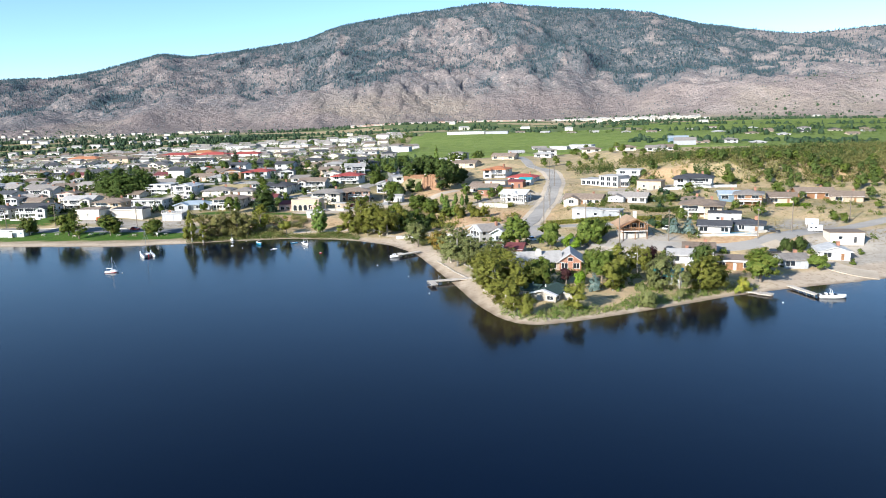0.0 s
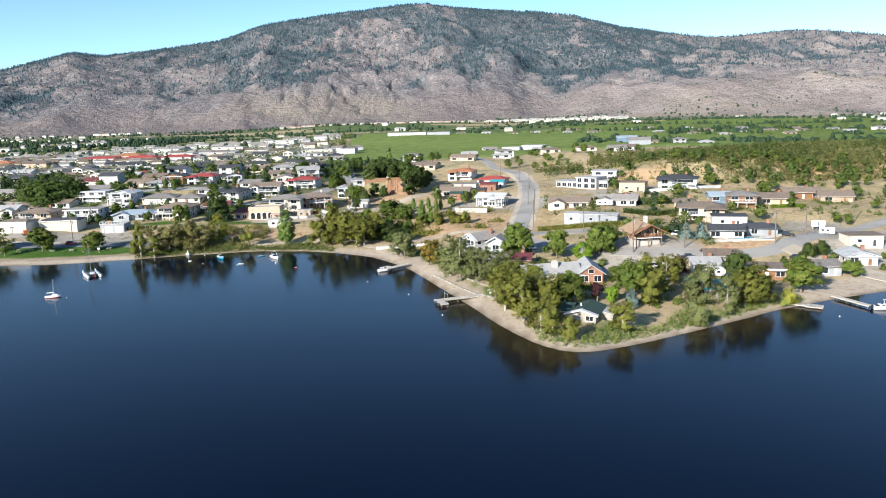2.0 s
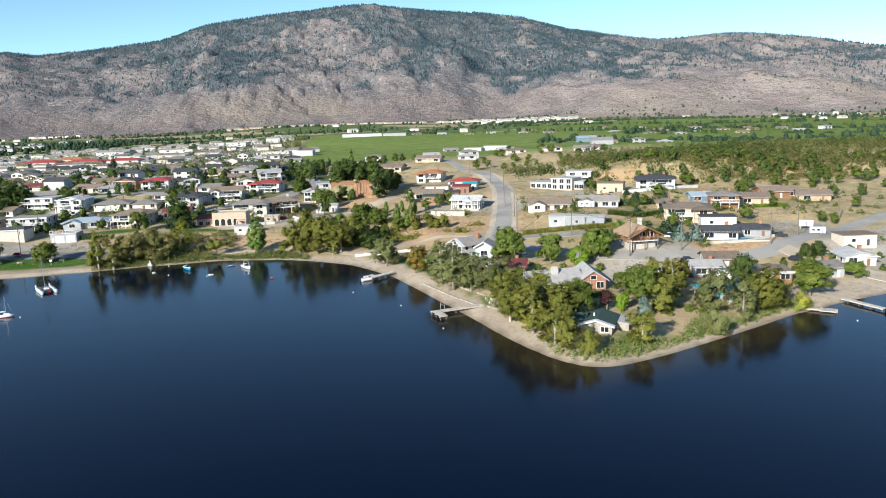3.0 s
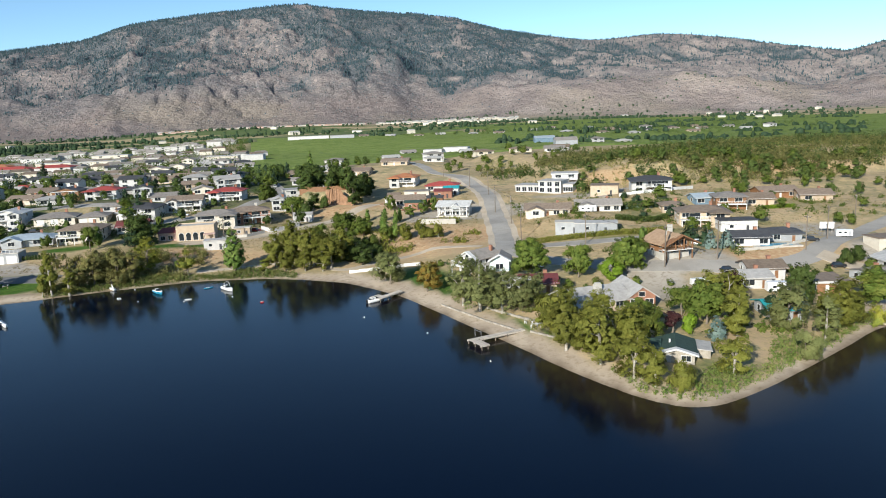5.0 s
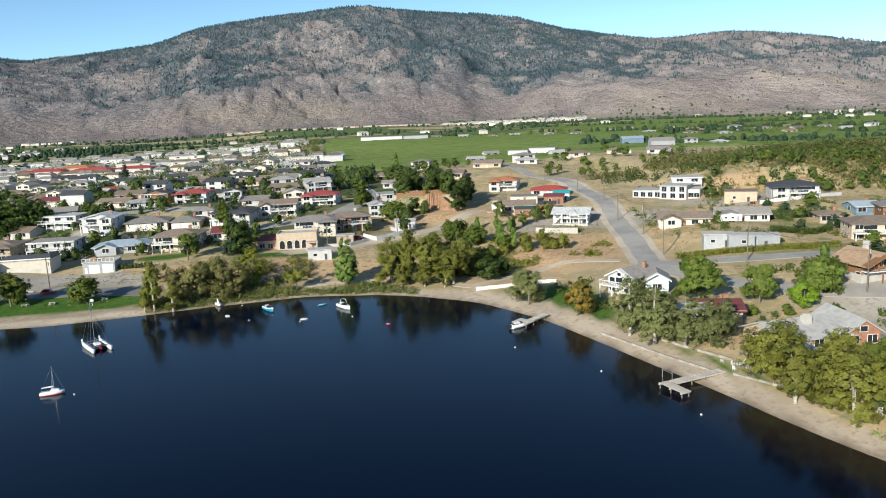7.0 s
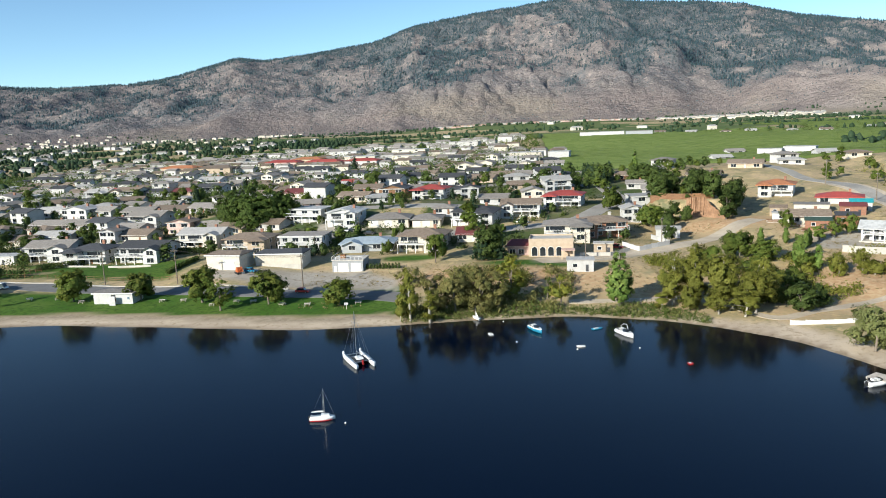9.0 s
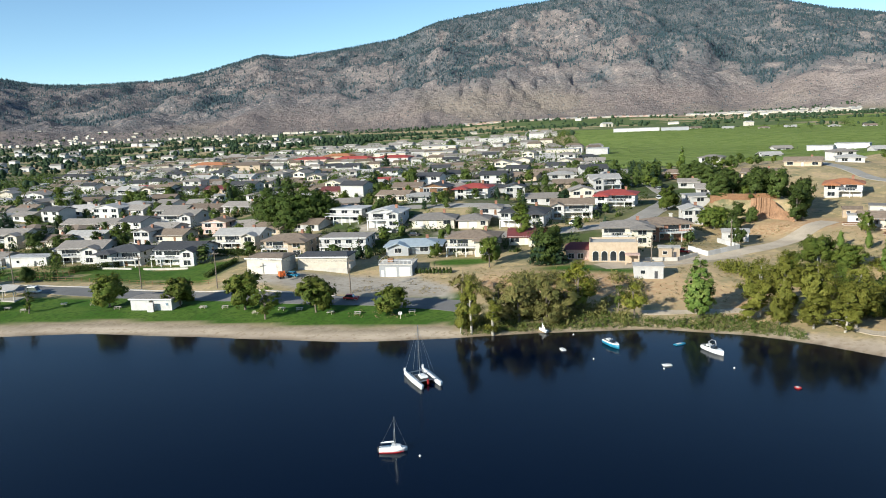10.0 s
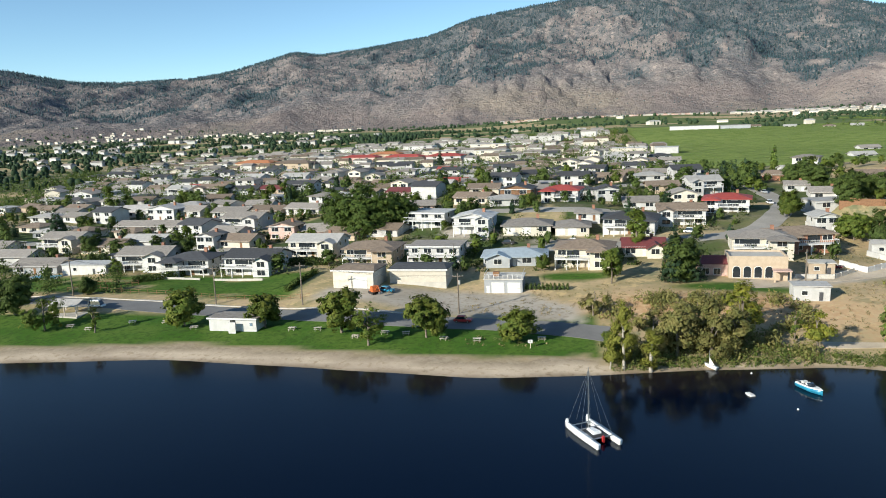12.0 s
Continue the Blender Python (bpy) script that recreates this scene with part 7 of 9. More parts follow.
def dock(x, y, rot, run, head=None, z=0.85, width=1.5, label="", lift=False):
    """A plank dock that runs out from the shore along +y, with a wider head at its end."""
    ob = thing("dock", x, y, rot, label, "dock", "plank docks", z=0.0)
    plank = Geo().box(-width / 2, width / 2, -0.115, 0.115, -0.06, 0).mesh("plank", M["plank"])
    n = int(run / 0.25)
    for k in range(n):
        p = part("plank", plank, None, ob)
        p.location = (0, 0.12 + k * 0.25, z + 0.01 * math.sin(k * 1.7))
    for sx in (-width / 2 + 0.1, width / 2 - 0.1):
        part("beam", Geo().box(sx - 0.07, sx + 0.07, 0, run, z - 0.26, z - 0.07), M["plank"], ob)
    for py in np.arange(1.5, run, 2.6):
        for sx in (-width / 2 + 0.1, width / 2 - 0.1):
            part("pile", Geo().tube([(sx, py, -2.0), (sx, py, z - 0.07)], [0.11, 0.1], 7), M["bark"], ob)
    if head:
        w, d, off = head
        wide = Geo().box(-w / 2, w / 2, -0.115, 0.115, -0.06, 0).mesh("plank", M["plank"])
        for k in range(int(d / 0.25)):
            p = part("plank", wide, None, ob)
            p.location = (off, run + 0.13 + k * 0.25, z + 0.008 * math.sin(k * 2.3))
        for sx in (off - w / 2 + 0.2, off, off + w / 2 - 0.2):
            part("beam", Geo().box(sx - 0.07, sx + 0.07, run, run + d, z - 0.26, z - 0.07), M["plank"], ob)
            for py in (run + 0.3, run + d - 0.3):
                part("pile", Geo().tube([(sx, py, -2.0), (sx, py, z - 0.07)], [0.11, 0.1], 7), M["bark"], ob)
    if lift:
        for sx in (2.0, 4.2):
            part("lift_post", Geo().tube([(sx, run - 2, -1.5), (sx, run - 2, 1.6)], [0.06, 0.06], 6), M["metal"], ob)
        part("lift_beam", Geo().tube([(2.0, run - 2, 1.2), (4.2, run - 2, 1.2)], [0.06, 0.06], 6), M["metal"], ob)
    return ob


sailboat(-100.1, 209.8, -82)
catamaran(-100.3, 235.7, 31)
motorboat(-67.9, 253.6, 207, 4.6, "blue and white motorboat moored near the reeds", "hullblue", False)
motorboat(-50.9, 250, 207, 5.0, "white motorboat with a wakeboard tower moored near the reeds")
motorboat(84.6, 160.4, -100, 5.6, "white motorboat moored at the end of a dock", arch=True)
motorboat(-17.5, 222.5, -70, 4.0, "white runabout tied beside a plank dock", arch=False)
float_board(-55.8, 254.3, -60, 2.4, "hullblue", "bright blue paddle board floating on the water")
float_board(-60, 242.9, -80, 1.6, "trim", "white swim float on the water")
float_board(-42.7, 232.8, -80, 0.9, "redpaint", "red swim float on the water")
float_board(-76.9, 251.3, 20, 1.6, "trim", "small pale dinghy float on the water")
for bx, by in ((-96.4, 208.4), (-71.8, 246.1), (-49.6, 241.6), (-12.1, 193.8), (-5.9, 173.8), (-74.5, 260.5), (-60.8, 241.2), (-22, 210), (72, 157)):
    buoy(bx, by)
dock(5.0, 186.8, 104, 10.2, (5.0, 1.9, -1.8), label="weathered plank dock with a wide end on piles", lift=True)
dock(-10.5, 227.3, 128, 5.5, (3.6, 3.2, 0.6), label="small plank dock with a wide end beside a runabout")
dock(67, 167.5, -128, 3.8, (2.4, 3.2, 0.0), 0.45, 1.2, "low grey floating dock with a wide end")
dock(79.5, 170.5, -168, 9.5, None, 0.7, 1.3, "narrow plank dock reaching from the beach")


def beached_sail(x, y):
    ob = thing("beached_dinghy", x, y, 30, "small white sailing dinghy pulled up at the reeds", "dinghy", z=height(x, y))
    part("hull", Geo().loft(hull_rings(2.8, 1.2, 0.1, 0.45)), M["hull"], ob, smooth=True)
    part("sail", Geo().add([(0, 0.3, 0.5), (0.03, 0.3, 0.5), (0, -1.0, 0.6), (0.05, -0.9, 0.6), (0, 0.25, 1.6), (0.03, 0.25, 1.6)], [(0, 2, 4), (1, 5, 3), (0, 4, 5, 1), (2, 3, 5, 4), (0, 1, 3, 2)]), M["trim"], ob, "white sail")
    part("mast", Geo().tube([(0, 0.32, 0.3), (0, 0.3, 2.8)], [0.04, 0.03], 6), M["metal"], ob)
    return ob


beached_sail(-80.3, 262.8)


# ---- park and street things ----
def picnic_table(x, y, rot):
    ob = thing("picnic_table", x, y, rot, "grey wooden picnic table on the park lawn", "picnic table", "park picnic tables")
    for k in range(4):
        part("top_board", Geo().box(-0.95, 0.95, -0.4 + k * 0.2, -0.22 + k * 0.2, 0.72, 0.77), M["plank"], ob)
    for py in (-0.78, 0.56):
        part("seat_board", Geo().box(-0.95, 0.95, py, py + 0.24, 0.42, 0.47), M["plank"], ob)
    for px in (-0.65, 0.65):
        part("leg_frame", Geo().tube([(px, -0.75, -0.05), (px, -0.25, 0.72)], [0.05, 0.05], 4).tube([(px, 0.75, -0.05), (px, 0.25, 0.72)], [0.05, 0.05], 4).box(px - 0.03, px + 0.03, -0.75, 0.78, 0.36, 0.42), M["plank"], ob)
    return true_size(ob)


first_table = picnic_table(-205.8, 276.6, 10)
for tx, ty, tr in ((-200.7, 275.4, 0), (-193.8, 280.1, 20), (-186.4, 280.6, -5), (-178.5, 277.6, 5), (-157.1, 276.7, 0), (-151.7, 276.4, 15), (-142.8, 272.4, -10), (-137.6, 274.4, 0), (-133.4, 274, 10), (-125.7, 271.6, -15), (-119.5, 270.9, 5), (-107.8, 271.9, 0)):
    copy_thing(first_table, pose(tx, ty, height(tx, ty), 0, 0, tr))


def park_shelter(x, y, rot):
    ob = thing("picnic_shelter", x, y, rot, "open park shelter with a pale roof on posts", "shelter")
    part("roof", gable_roof(6.4, 4.6, 2.5, 0.8, 0.4, 0.15), M["r_pale"], ob)
    for px in (-3, 0, 3):
        for py in (-2, 2):
            part("post", Geo().box(px - 0.09, px + 0.09, py - 0.09, py + 0.09, -0.4, 2.5), M["plank"], ob)
    part("slab", Geo().box(-3.4, 3.4, -2.5, 2.5, -0.4, 0.08), M["concrete"], ob)
    return ob


park_shelter(-211, 284.2, -4)


def park_sign(x, y):
    ob = thing("park_sign", x, y, 0, "small white notice sign on a post beside the sand", "sign")
    part("post", Geo().box(-0.05, 0.05, -0.05, 0.05, -0.4, 1.6), M["plank"], ob)
    part("panel", Geo().box(-0.4, 0.4, -0.09, -0.05, 1.0, 1.6), M["trim"], ob, "white panel with dark bars")
    for k in range(3):
        part("bar", Geo().box(-0.3, 0.3 - 0.1 * k, -0.1, -0.09, 1.14 + k * 0.14, 1.19 + k * 0.14), M["r_dark"], ob)


park_sign(-109.7, 268)


def power_pole(x, y, rot, h=9.5, arm=True, box=False):
    ob = thing("power_pole", x, y, rot, "grey wooden power pole with a crossarm", "power pole", "power poles")
    part("pole", Geo().tube([(0, 0, -1), (0, 0, h)], [0.17, 0.11], 8), M["bark"], ob)
    if arm:
        part("crossarm", Geo().box(-1.1, 1.1, -0.07, 0.07, h - 0.8, h - 0.64), M["bark"], ob)
        for px in (-1, -0.35, 0.35, 1):
            part("insulator", Geo().tube([(px, 0, h - 0.64), (px, 0, h - 0.46)], [0.05, 0.04], 6), M["concrete"], ob)
    if box:
        part("transformer", Geo().tube([(0.3, 0, h - 2.4), (0.3, 0, h - 1.5)], [0.24, 0.24], 8), M["concrete"], ob)
    return (x, y, height(x, y) + h - 0.5)


def wire(a, b, sag=0.9, label="thin black power line between poles"):
    pts = [(a[0] + (b[0] - a[0]) * s, a[1] + (b[1] - a[1]) * s, a[2] + (b[2] - a[2]) * s - sag * 4 * s * (1 - s)) for s in np.linspace(0, 1, 9)]
    ob = tagged(part("power_line", Geo().tube(pts, [0.022] * 9, 4), M["blackp"], None, label), category="cable", group="power lines")
    return ob


lines = [[power_pole(*p) for p in row] for row in (
    ((-300, 305, 0), (-262, 301.5, 0), (-220.7, 298.4, 0), (-182, 294.5, 5, 9, True, True), (-160.4, 292, 5), (-125, 286.7, 15, 8.5, True, True)),
    ((33.2, 262, 70), (38.5, 285, 75, 9.5, True, True), (41.5, 310, 75), (47.5, 336, 75), (49.5, 368, 90), (46, 400, 100)),
    ((44.5, 242, 40, 8.5), (47.8, 207.5, 40, 10, True, True), (62, 208, 90, 9), (88, 209.5, 90, 9), (101.5, 217.5, 60, 9), (129.4, 237.4, 60, 9)),
    ((-53, 305.5, 60, 7.5), (-30, 321.5, 60, 8), (-22.5, 272.5, 0, 7)))]
for row in lines[:3]:
    for a, b in zip(row[:-1], row[1:]):
        wire(a, b)
        wire((a[0] + 0.8, a[1], a[2] - 0.2), (b[0] + 0.8, b[1], b[2] - 0.2), 1.0)
wire(lines[3][0], lines[3][1])


def car(x, y, rot, paint, label, length=4.4, tall=1.45, van=False):
    ob = thing("car", x, y, rot, label, "car", "parked cars")
    ob.location.z += 0.1
    w, l = 0.88, length / 2
    lower = [[(-w, -l, 0.28), (w, -l, 0.28), (w, -l, 0.62), (-w, -l, 0.62)], [(-w, -l * 0.93, 0.24), (w, -l * 0.93, 0.24), (w, -l * 0.93, 0.78), (-w, -l * 0.93, 0.78)],
             [(-w, l * 0.9, 0.24), (w, l * 0.9, 0.24), (w, l * 0.9, 0.86), (-w, l * 0.9, 0.86)], [(-w * 0.95, l, 0.32), (w * 0.95, l, 0.32), (w * 0.95, l, 0.7), (-w * 0.95, l, 0.7)]]
    part("body", Geo().loft(lower), M[paint], ob)
    f = -l * (0.82 if van else 0.42)
    base, top = [(-w * 0.95, f, 0.8), (w * 0.95, f, 0.8), (w * 0.95, l * 0.82, 0.84), (-w * 0.95, l * 0.82, 0.84)], [(-w * 0.78, f * 0.62, tall), (w * 0.78, f * 0.62, tall), (w * 0.78, l * 0.6, tall), (-w * 0.78, l * 0.6, tall)]
    part("cabin_glass", Geo().loft([base, top]), M["glass"], ob)
    part("roof", Geo().loft([[(p[0] * 1.03, p[1] * 1.02, tall - 0.04) for p in top], [(p[0] * 0.97, p[1] * 0.97, tall + 0.05) for p in top]]), M[paint], ob)
    for sx in (-w, w):
        for sy in (-l * 0.62, l * 0.62):
            wh = part("wheel", Geo().tube([(sx - 0.1, sy, 0.24), (sx + 0.1, sy, 0.24)], [0.31, 0.31], 12), M["blackp"], ob)
            part("rim", Geo().tube([(sx - 0.11, sy, 0.24), (sx + 0.11, sy, 0.24)], [0.17, 0.17], 8), M["metal"], wh)
        part("headlight", Geo().box(sx * 0.7 - 0.13, sx * 0.7 + 0.13, -l - 0.02, -l + 0.02, 0.48, 0.6), M["trim"], ob)
        part("tail_light", Geo().box(sx * 0.75 - 0.1, sx * 0.75 + 0.1, l - 0.01, l + 0.02, 0.5, 0.66), M["redpaint"], ob)
    return true_size(ob)


car(-123.4, 280.8, 84, "redpaint", "red car parked on the lake road")
car(-208, 288.8, 88, "hull", "white van parked on the lake road", 4.9, 1.95, True)
car(95.2, 215.8, 60, "blackp", "black car parked at the roadside")
car(66.2, 221.5, 60, "hull", "white pickup parked behind the chalet", 5.0, 1.7)
car(61, 202.6, 80, "blackp", "black car on the road round the point")
car(25, 228, 20, "hull", "white car parked under the trees")
car(-36, 399, 5, "hull", "white car parked on the town street")
car(-32.5, 420, 5, "silver", "silver car parked on the town street")
car(-101, 344.5, 85, "hull", "white car parked before a house")
car(-119, 345, 80, "blackp", "black car parked before a house")
car(-138, 348, 15, "blackp", "black car parked in a driveway")
car(-128, 350, 15, "hull", "white pickup parked in a driveway", 5.0, 1.7)
car(-43, 318.5, 60, "redpaint", "red car parked beside a walled yard")
car(103, 203, 40, "silver", "silver car parked on the dirt lot")
car(88.5, 199.5, 80, "blackp", "black car parked near the beach lane")
car(-143, 299, 70, "hullblue", "blue car parked below the workshop")
car(-69, 351, 70, "hull", "white pickup parked on the town street", 5.0, 1.75)


def trailer(x, y, rot, l, w, h, label):
    ob = thing("travel_trailer", x, y, rot, label, "trailer")
    rings = [[(-l / 2, p, q) for p, q in ((-w / 2, 0.5), (w / 2, 0.5), (w / 2, h - 0.25), (w / 2 - 0.25, h), (-w / 2 + 0.25, h), (-w / 2, h - 0.25))], [(l / 2, p, q) for p, q in ((-w / 2, 0.5), (w / 2, 0.5), (w / 2, h - 0.25), (w / 2 - 0.25, h), (-w / 2 + 0.25, h), (-w / 2, h - 0.25))]]
    part("body", Geo().loft(rings), M["hull"], ob)
    for px in (-l * 0.28, l * 0.05):
        window(ob, px, -w / 2, 1.4, 0.9, 0.6, "f")
    part("door", Geo().box(l * 0.25, l * 0.25 + 0.7, -w / 2 - 0.04, -w / 2 + 0.02, 0.6, 2.3), M["greyw"], ob)
    for px in (-0.5, 0.5):
        for py in (-w / 2, w / 2 - 0.2):
            part("wheel", Geo().tube([(px, py, 0.33), (px, py + 0.2, 0.33)], [0.33, 0.33], 10), M["blackp"], ob)
    return true_size(ob)


trailer(64, 188.5, -20, 8, 2.5, 2.9, "long white travel trailer parked between trees")
trailer(49.5, 196.5, -14, 4.6, 2.0, 2.2, "small white box trailer on the gravel yard")
trailer(110.5, 221.5, -30, 5, 2.2, 2.6, "white box trailer beside the roadside lot")
trailer(63, 279, -25, 7, 2.4, 2.8, "white travel trailer beside a bungalow")


def wall_run(name, label, pts, h, thick, material, category="wall"):
    """A low wall or panel fence along a line, one panel a stretch."""
    ob = thing(name, pts[0][0], pts[0][1], 0, label, category)
    z0 = ob.location.z
    for (x0, y0), (x1, y1) in zip(pts[:-1], pts[1:]):
        n = max(1, round(math.hypot(x1 - x0, y1 - y0) / 2.4))
        a = math.atan2(y1 - y0, x1 - x0)
        l = math.hypot(x1 - x0, y1 - y0) / n
        for k in range(n):
            px, py = x0 + (x1 - x0) * (k + 0.5) / n, y0 + (y1 - y0) * (k + 0.5) / n
            p = part("panel", Geo().box(-l / 2 + 0.01, l / 2 - 0.01, -thick / 2, thick / 2, -0.6, h).box(-l / 2, -l / 2 + 0.12, -thick / 2 - 0.03, thick / 2 + 0.03, -0.6, h + 0.06), M[material], ob)
            p.matrix_basis = pose(px - pts[0][0], py - pts[0][1], height(px, py) - z0, 0, 0, math.degrees(a))
    return ob


wall_run("retaining_wall", "pale concrete block wall below the white house", [(11.5, 303.5), (16, 299.5), (23, 297.5)], 1.8, 0.3, "concrete")
wall_run("panel_fence", "white panel fence behind the beach lawn", [(-19.5, 252.8), (-14, 252), (-4.5, 252.2), (0, 251)], 0.85, 0.08, "trim", "fence")
wall_run("yard_wall", "white walls of an open yard", [(-41, 321), (-37.5, 314.5), (-28, 321), (-31, 332)], 1.3, 0.25, "white")
wall_run("palisade", "rust-brown board fence along the top of the sandy cut", [(-24, 372), (-14, 368), (-4, 366)], 2.0, 0.08, "wood", "fence")
wall_run("yard_wall", "low tan terrace wall beside the track", [(-54, 309.8), (-46, 309.6), (-40, 315)], 1.0, 0.3, "concrete")
wall_run("garden_wall", "low pale stone edging between lawn and sand", [(-4.5, 212), (-2.0, 204), (0.6, 195.5), (3.6, 187.5)], 0.3, 0.35, "fieldstone")
wall_run("garden_wall", "low pale stone edging below the lake house terrace", [(5.6, 184.5), (8.2, 178.5), (9.8, 175)], 0.3, 0.35, "fieldstone")
wall_run("garden_wall", "stone steps and edging between terraces", [(3.2, 203), (5.6, 196), (8.2, 189)], 0.35, 0.4, "fieldstone")
wall_run("villa_wall", "white balustrade wall below the black-roofed villa", [(84, 297), (96, 296), (108, 299), (118, 303)], 1.1, 0.2, "trim")
wall_run("terrace_wall", "pale concrete terrace wall before a white house", [(-179, 314.2), (-193, 315.4)], 0.55, 0.3, "concrete")
wall_run("terrace_wall", "pale concrete terrace wall below a black-roofed house", [(-197, 316.0), (-211, 317.2)], 0.5, 0.3, "concrete")


def post_fence(label, pts, h, gap, material):
    """Round posts with two thin rails between them."""
    (x0, y0) = pts[0]
    ob = thing("fence", x0, y0, 0, label, "fence")
    base = ob.location.z
    for (ax, ay), (bx, by) in zip(pts[:-1], pts[1:]):
        n = max(1, round(math.hypot(bx - ax, by - ay) / gap))
        spots = [(ax + (bx - ax) * k / n, ay + (by - ay) * k / n) for k in range(n + 1)]
        for px, py in spots[:-1]:
            z = height(px, py) - base
            part("post", Geo().tube([(px - x0, py - y0, z - 0.4), (px - x0, py - y0, z + h)], [0.06, 0.055], 6), M[material], ob)
        for up in (0.45, 0.95):
            part("rail", Geo().tube([(px - x0, py - y0, height(px, py) - base + h * up) for px, py in spots], [0.035] * (n + 1), 5), M[material], ob)
    return ob


post_fence("weathered post-and-rail fence between lawn and lake road", [(-226, 303.5), (-210, 301.6), (-190, 299.2), (-172, 297.2), (-160, 296)], 1.1, 2.4, "wood")
post_fence("weathered fence round a vegetable garden", [(-226, 306), (-212, 304.6), (-211, 310.5), (-225, 312), (-226, 306)], 1.3, 2.0, "wood")
wall_run("pool_terrace_wall", "white terrace wall of the pool yard", [(72, 213.5), (84, 213), (95, 216.5)], 0.7, 0.25, "concrete")


def pool(x, y, rot, w, d):
    ob = thing("swimming_pool", x, y, rot, "covered blue swimming pool in a pale terrace", "swimming pool")
    part("terrace", Geo().box(-w / 2 - 2, w / 2 + 2, -d / 2 - 1.2, d / 2 + 1.2, -1.0, 0.15), M["concrete"], ob)
    part("cover", Geo().box(-w / 2, w / 2, -d / 2, d / 2, 0.15, 0.2), M["poolblue"], ob, "blue pool cover")
    return ob


pool(84, 215.6, -12, 8, 2.6)
pool(-246, 322, -2, 8, 3.5)


def billboard(x, y, rot):
    ob = thing("roadside_sign", x, y, rot, "blank white roadside sign on two posts", "sign")
    part("panel", Geo().box(-1.9, 1.9, -0.06, 0.06, 1.0, 2.9), M["trim"], ob)
    for px in (-1.4, 1.4):
        part("post", Geo().box(px - 0.08, px + 0.08, 0.06, 0.2, -0.5, 2.6), M["plank"], ob)


billboard(114.5, 232, -30)


def red_structure(x, y):
    ob = thing("excavator", x, y, 40, "small orange excavator below the workshop", "excavator")
    part("track", Geo().box(-1.0, -0.6, -1.2, 1.2, 0, 0.5), M["blackp"], ob)
    part("track", Geo().box(0.6, 1.0, -1.2, 1.2, 0, 0.5), M["blackp"], ob)
    part("cab", Geo().loft([[(-0.8, -0.9, 0.5), (0.8, -0.9, 0.5), (0.8, 0.9, 0.5), (-0.8, 0.9, 0.5)], [(-0.7, -0.6, 1.7), (0.7, -0.6, 1.7), (0.7, 0.5, 1.7), (-0.7, 0.5, 1.7)]]), M["orangep"], ob)
    part("arm", Geo().tube([(0, -0.8, 1.0), (0, -2.0, 2.1), (0, -3.0, 0.9)], [0.16, 0.14, 0.1], 6), M["orangep"], ob)
    part("bucket", Geo().box(-0.35, 0.35, -3.3, -2.8, 0.4, 0.95), M["metal"], ob)


red_structure(-145.5, 297.5)


# ---- furniture on the lake house terrace ----
def patio_chair(x, y, rot):
    ob = thing("patio_chair", x, y, rot, "white garden chair on the lake house terrace", "chair", "chairs on the terrace")
    part("seat", Geo().box(-0.27, 0.27, -0.27, 0.27, 0.40, 0.46), M["trim"], ob)
    part("backrest", Geo().box(-0.27, 0.27, 0.23, 0.28, 0.46, 0.98), M["trim"], ob)
    for px in (-0.23, 0.23):
        part("armrest", Geo().box(px - 0.03, px + 0.03, -0.26, 0.23, 0.62, 0.66), M["trim"], ob)
        for py in (-0.23, 0.23):
            part("leg", Geo().box(px - 0.025, px + 0.025, py - 0.025, py + 0.025, 0, 0.40), M["trim"], ob)
    return true_size(ob)


def patio_table(x, y):
    ob = thing("patio_table", x, y, 12, "round white garden table on the terrace", "table")
    part("tabletop", Geo().tube([(0, 0, 0.70), (0, 0, 0.75)], [0.75, 0.75], 16), M["trim"], ob)
    part("pedestal", Geo().tube([(0, 0, 0), (0, 0, 0.70)], [0.09, 0.06], 8), M["metal"], ob)
    part("foot", Geo().tube([(0, 0, 0), (0, 0, 0.05)], [0.34, 0.30], 10), M["metal"], ob)
    return true_size(ob)


patio_table(7.6, 186.2)
for a in (20, 110, 200, 290):
    patio_chair(7.6 + 1.25 * math.cos(radians(a)), 186.2 + 1.25 * math.sin(radians(a)), a - 90)
for x, y, rot in ((9.2, 182.4, 70), (9.9, 183.8, 75), (6.4, 189.2, 60)):
    patio_chair(x, y, rot)

# ---- the rest of the town, street by street ----
for ob in list(scene.objects):
    if ob.name.split(".")[0] in ("house", "chalet", "garage", "workshop", "lake_house", "shed", "washroom_block") and ob.parent is None and ob.type == "EMPTY":
        BUILT.append((ob.location.x, ob.location.y, 7.0))


def free(x, y, reach):
    return all((x - bx) ** 2 + (y - by) ** 2 > (r + reach) ** 2 for bx, by, r in BUILT)


STREETS = ((345, -300, -128), (376, -310, -60), (428, -330, -40), (474, -340, -40), (520, -360, -35), (566, -370, -30), (620, -400, -30), (690, -420, -30), (770, -440, -60))
LOOKS = [("gable", 1, "white", "r_gray", False), ("gable", 1, "white", "r_pale", False), ("hip", 1, "cream", "r_brown", False), ("gable", 2, "white", "r_dark", False), ("gable", 2, "cream", "r_gray", True),
         ("hip", 2, "white", "r_gray", False), ("flat", 1, "white", "r_pale", False), ("hip", 1, "white", "r_dark", False), ("gable", 1, "tan", "r_brown", False), ("gable", 1, "pink", "r_gray", False), ("gable", 1, "white", "r_red", False),
         ("gable", 1, "greyw", "r_gray", True), ("hip", 1, "white", "r_pale", False), ("gable", 1, "white", "r_brown", False)]
patterns = {}


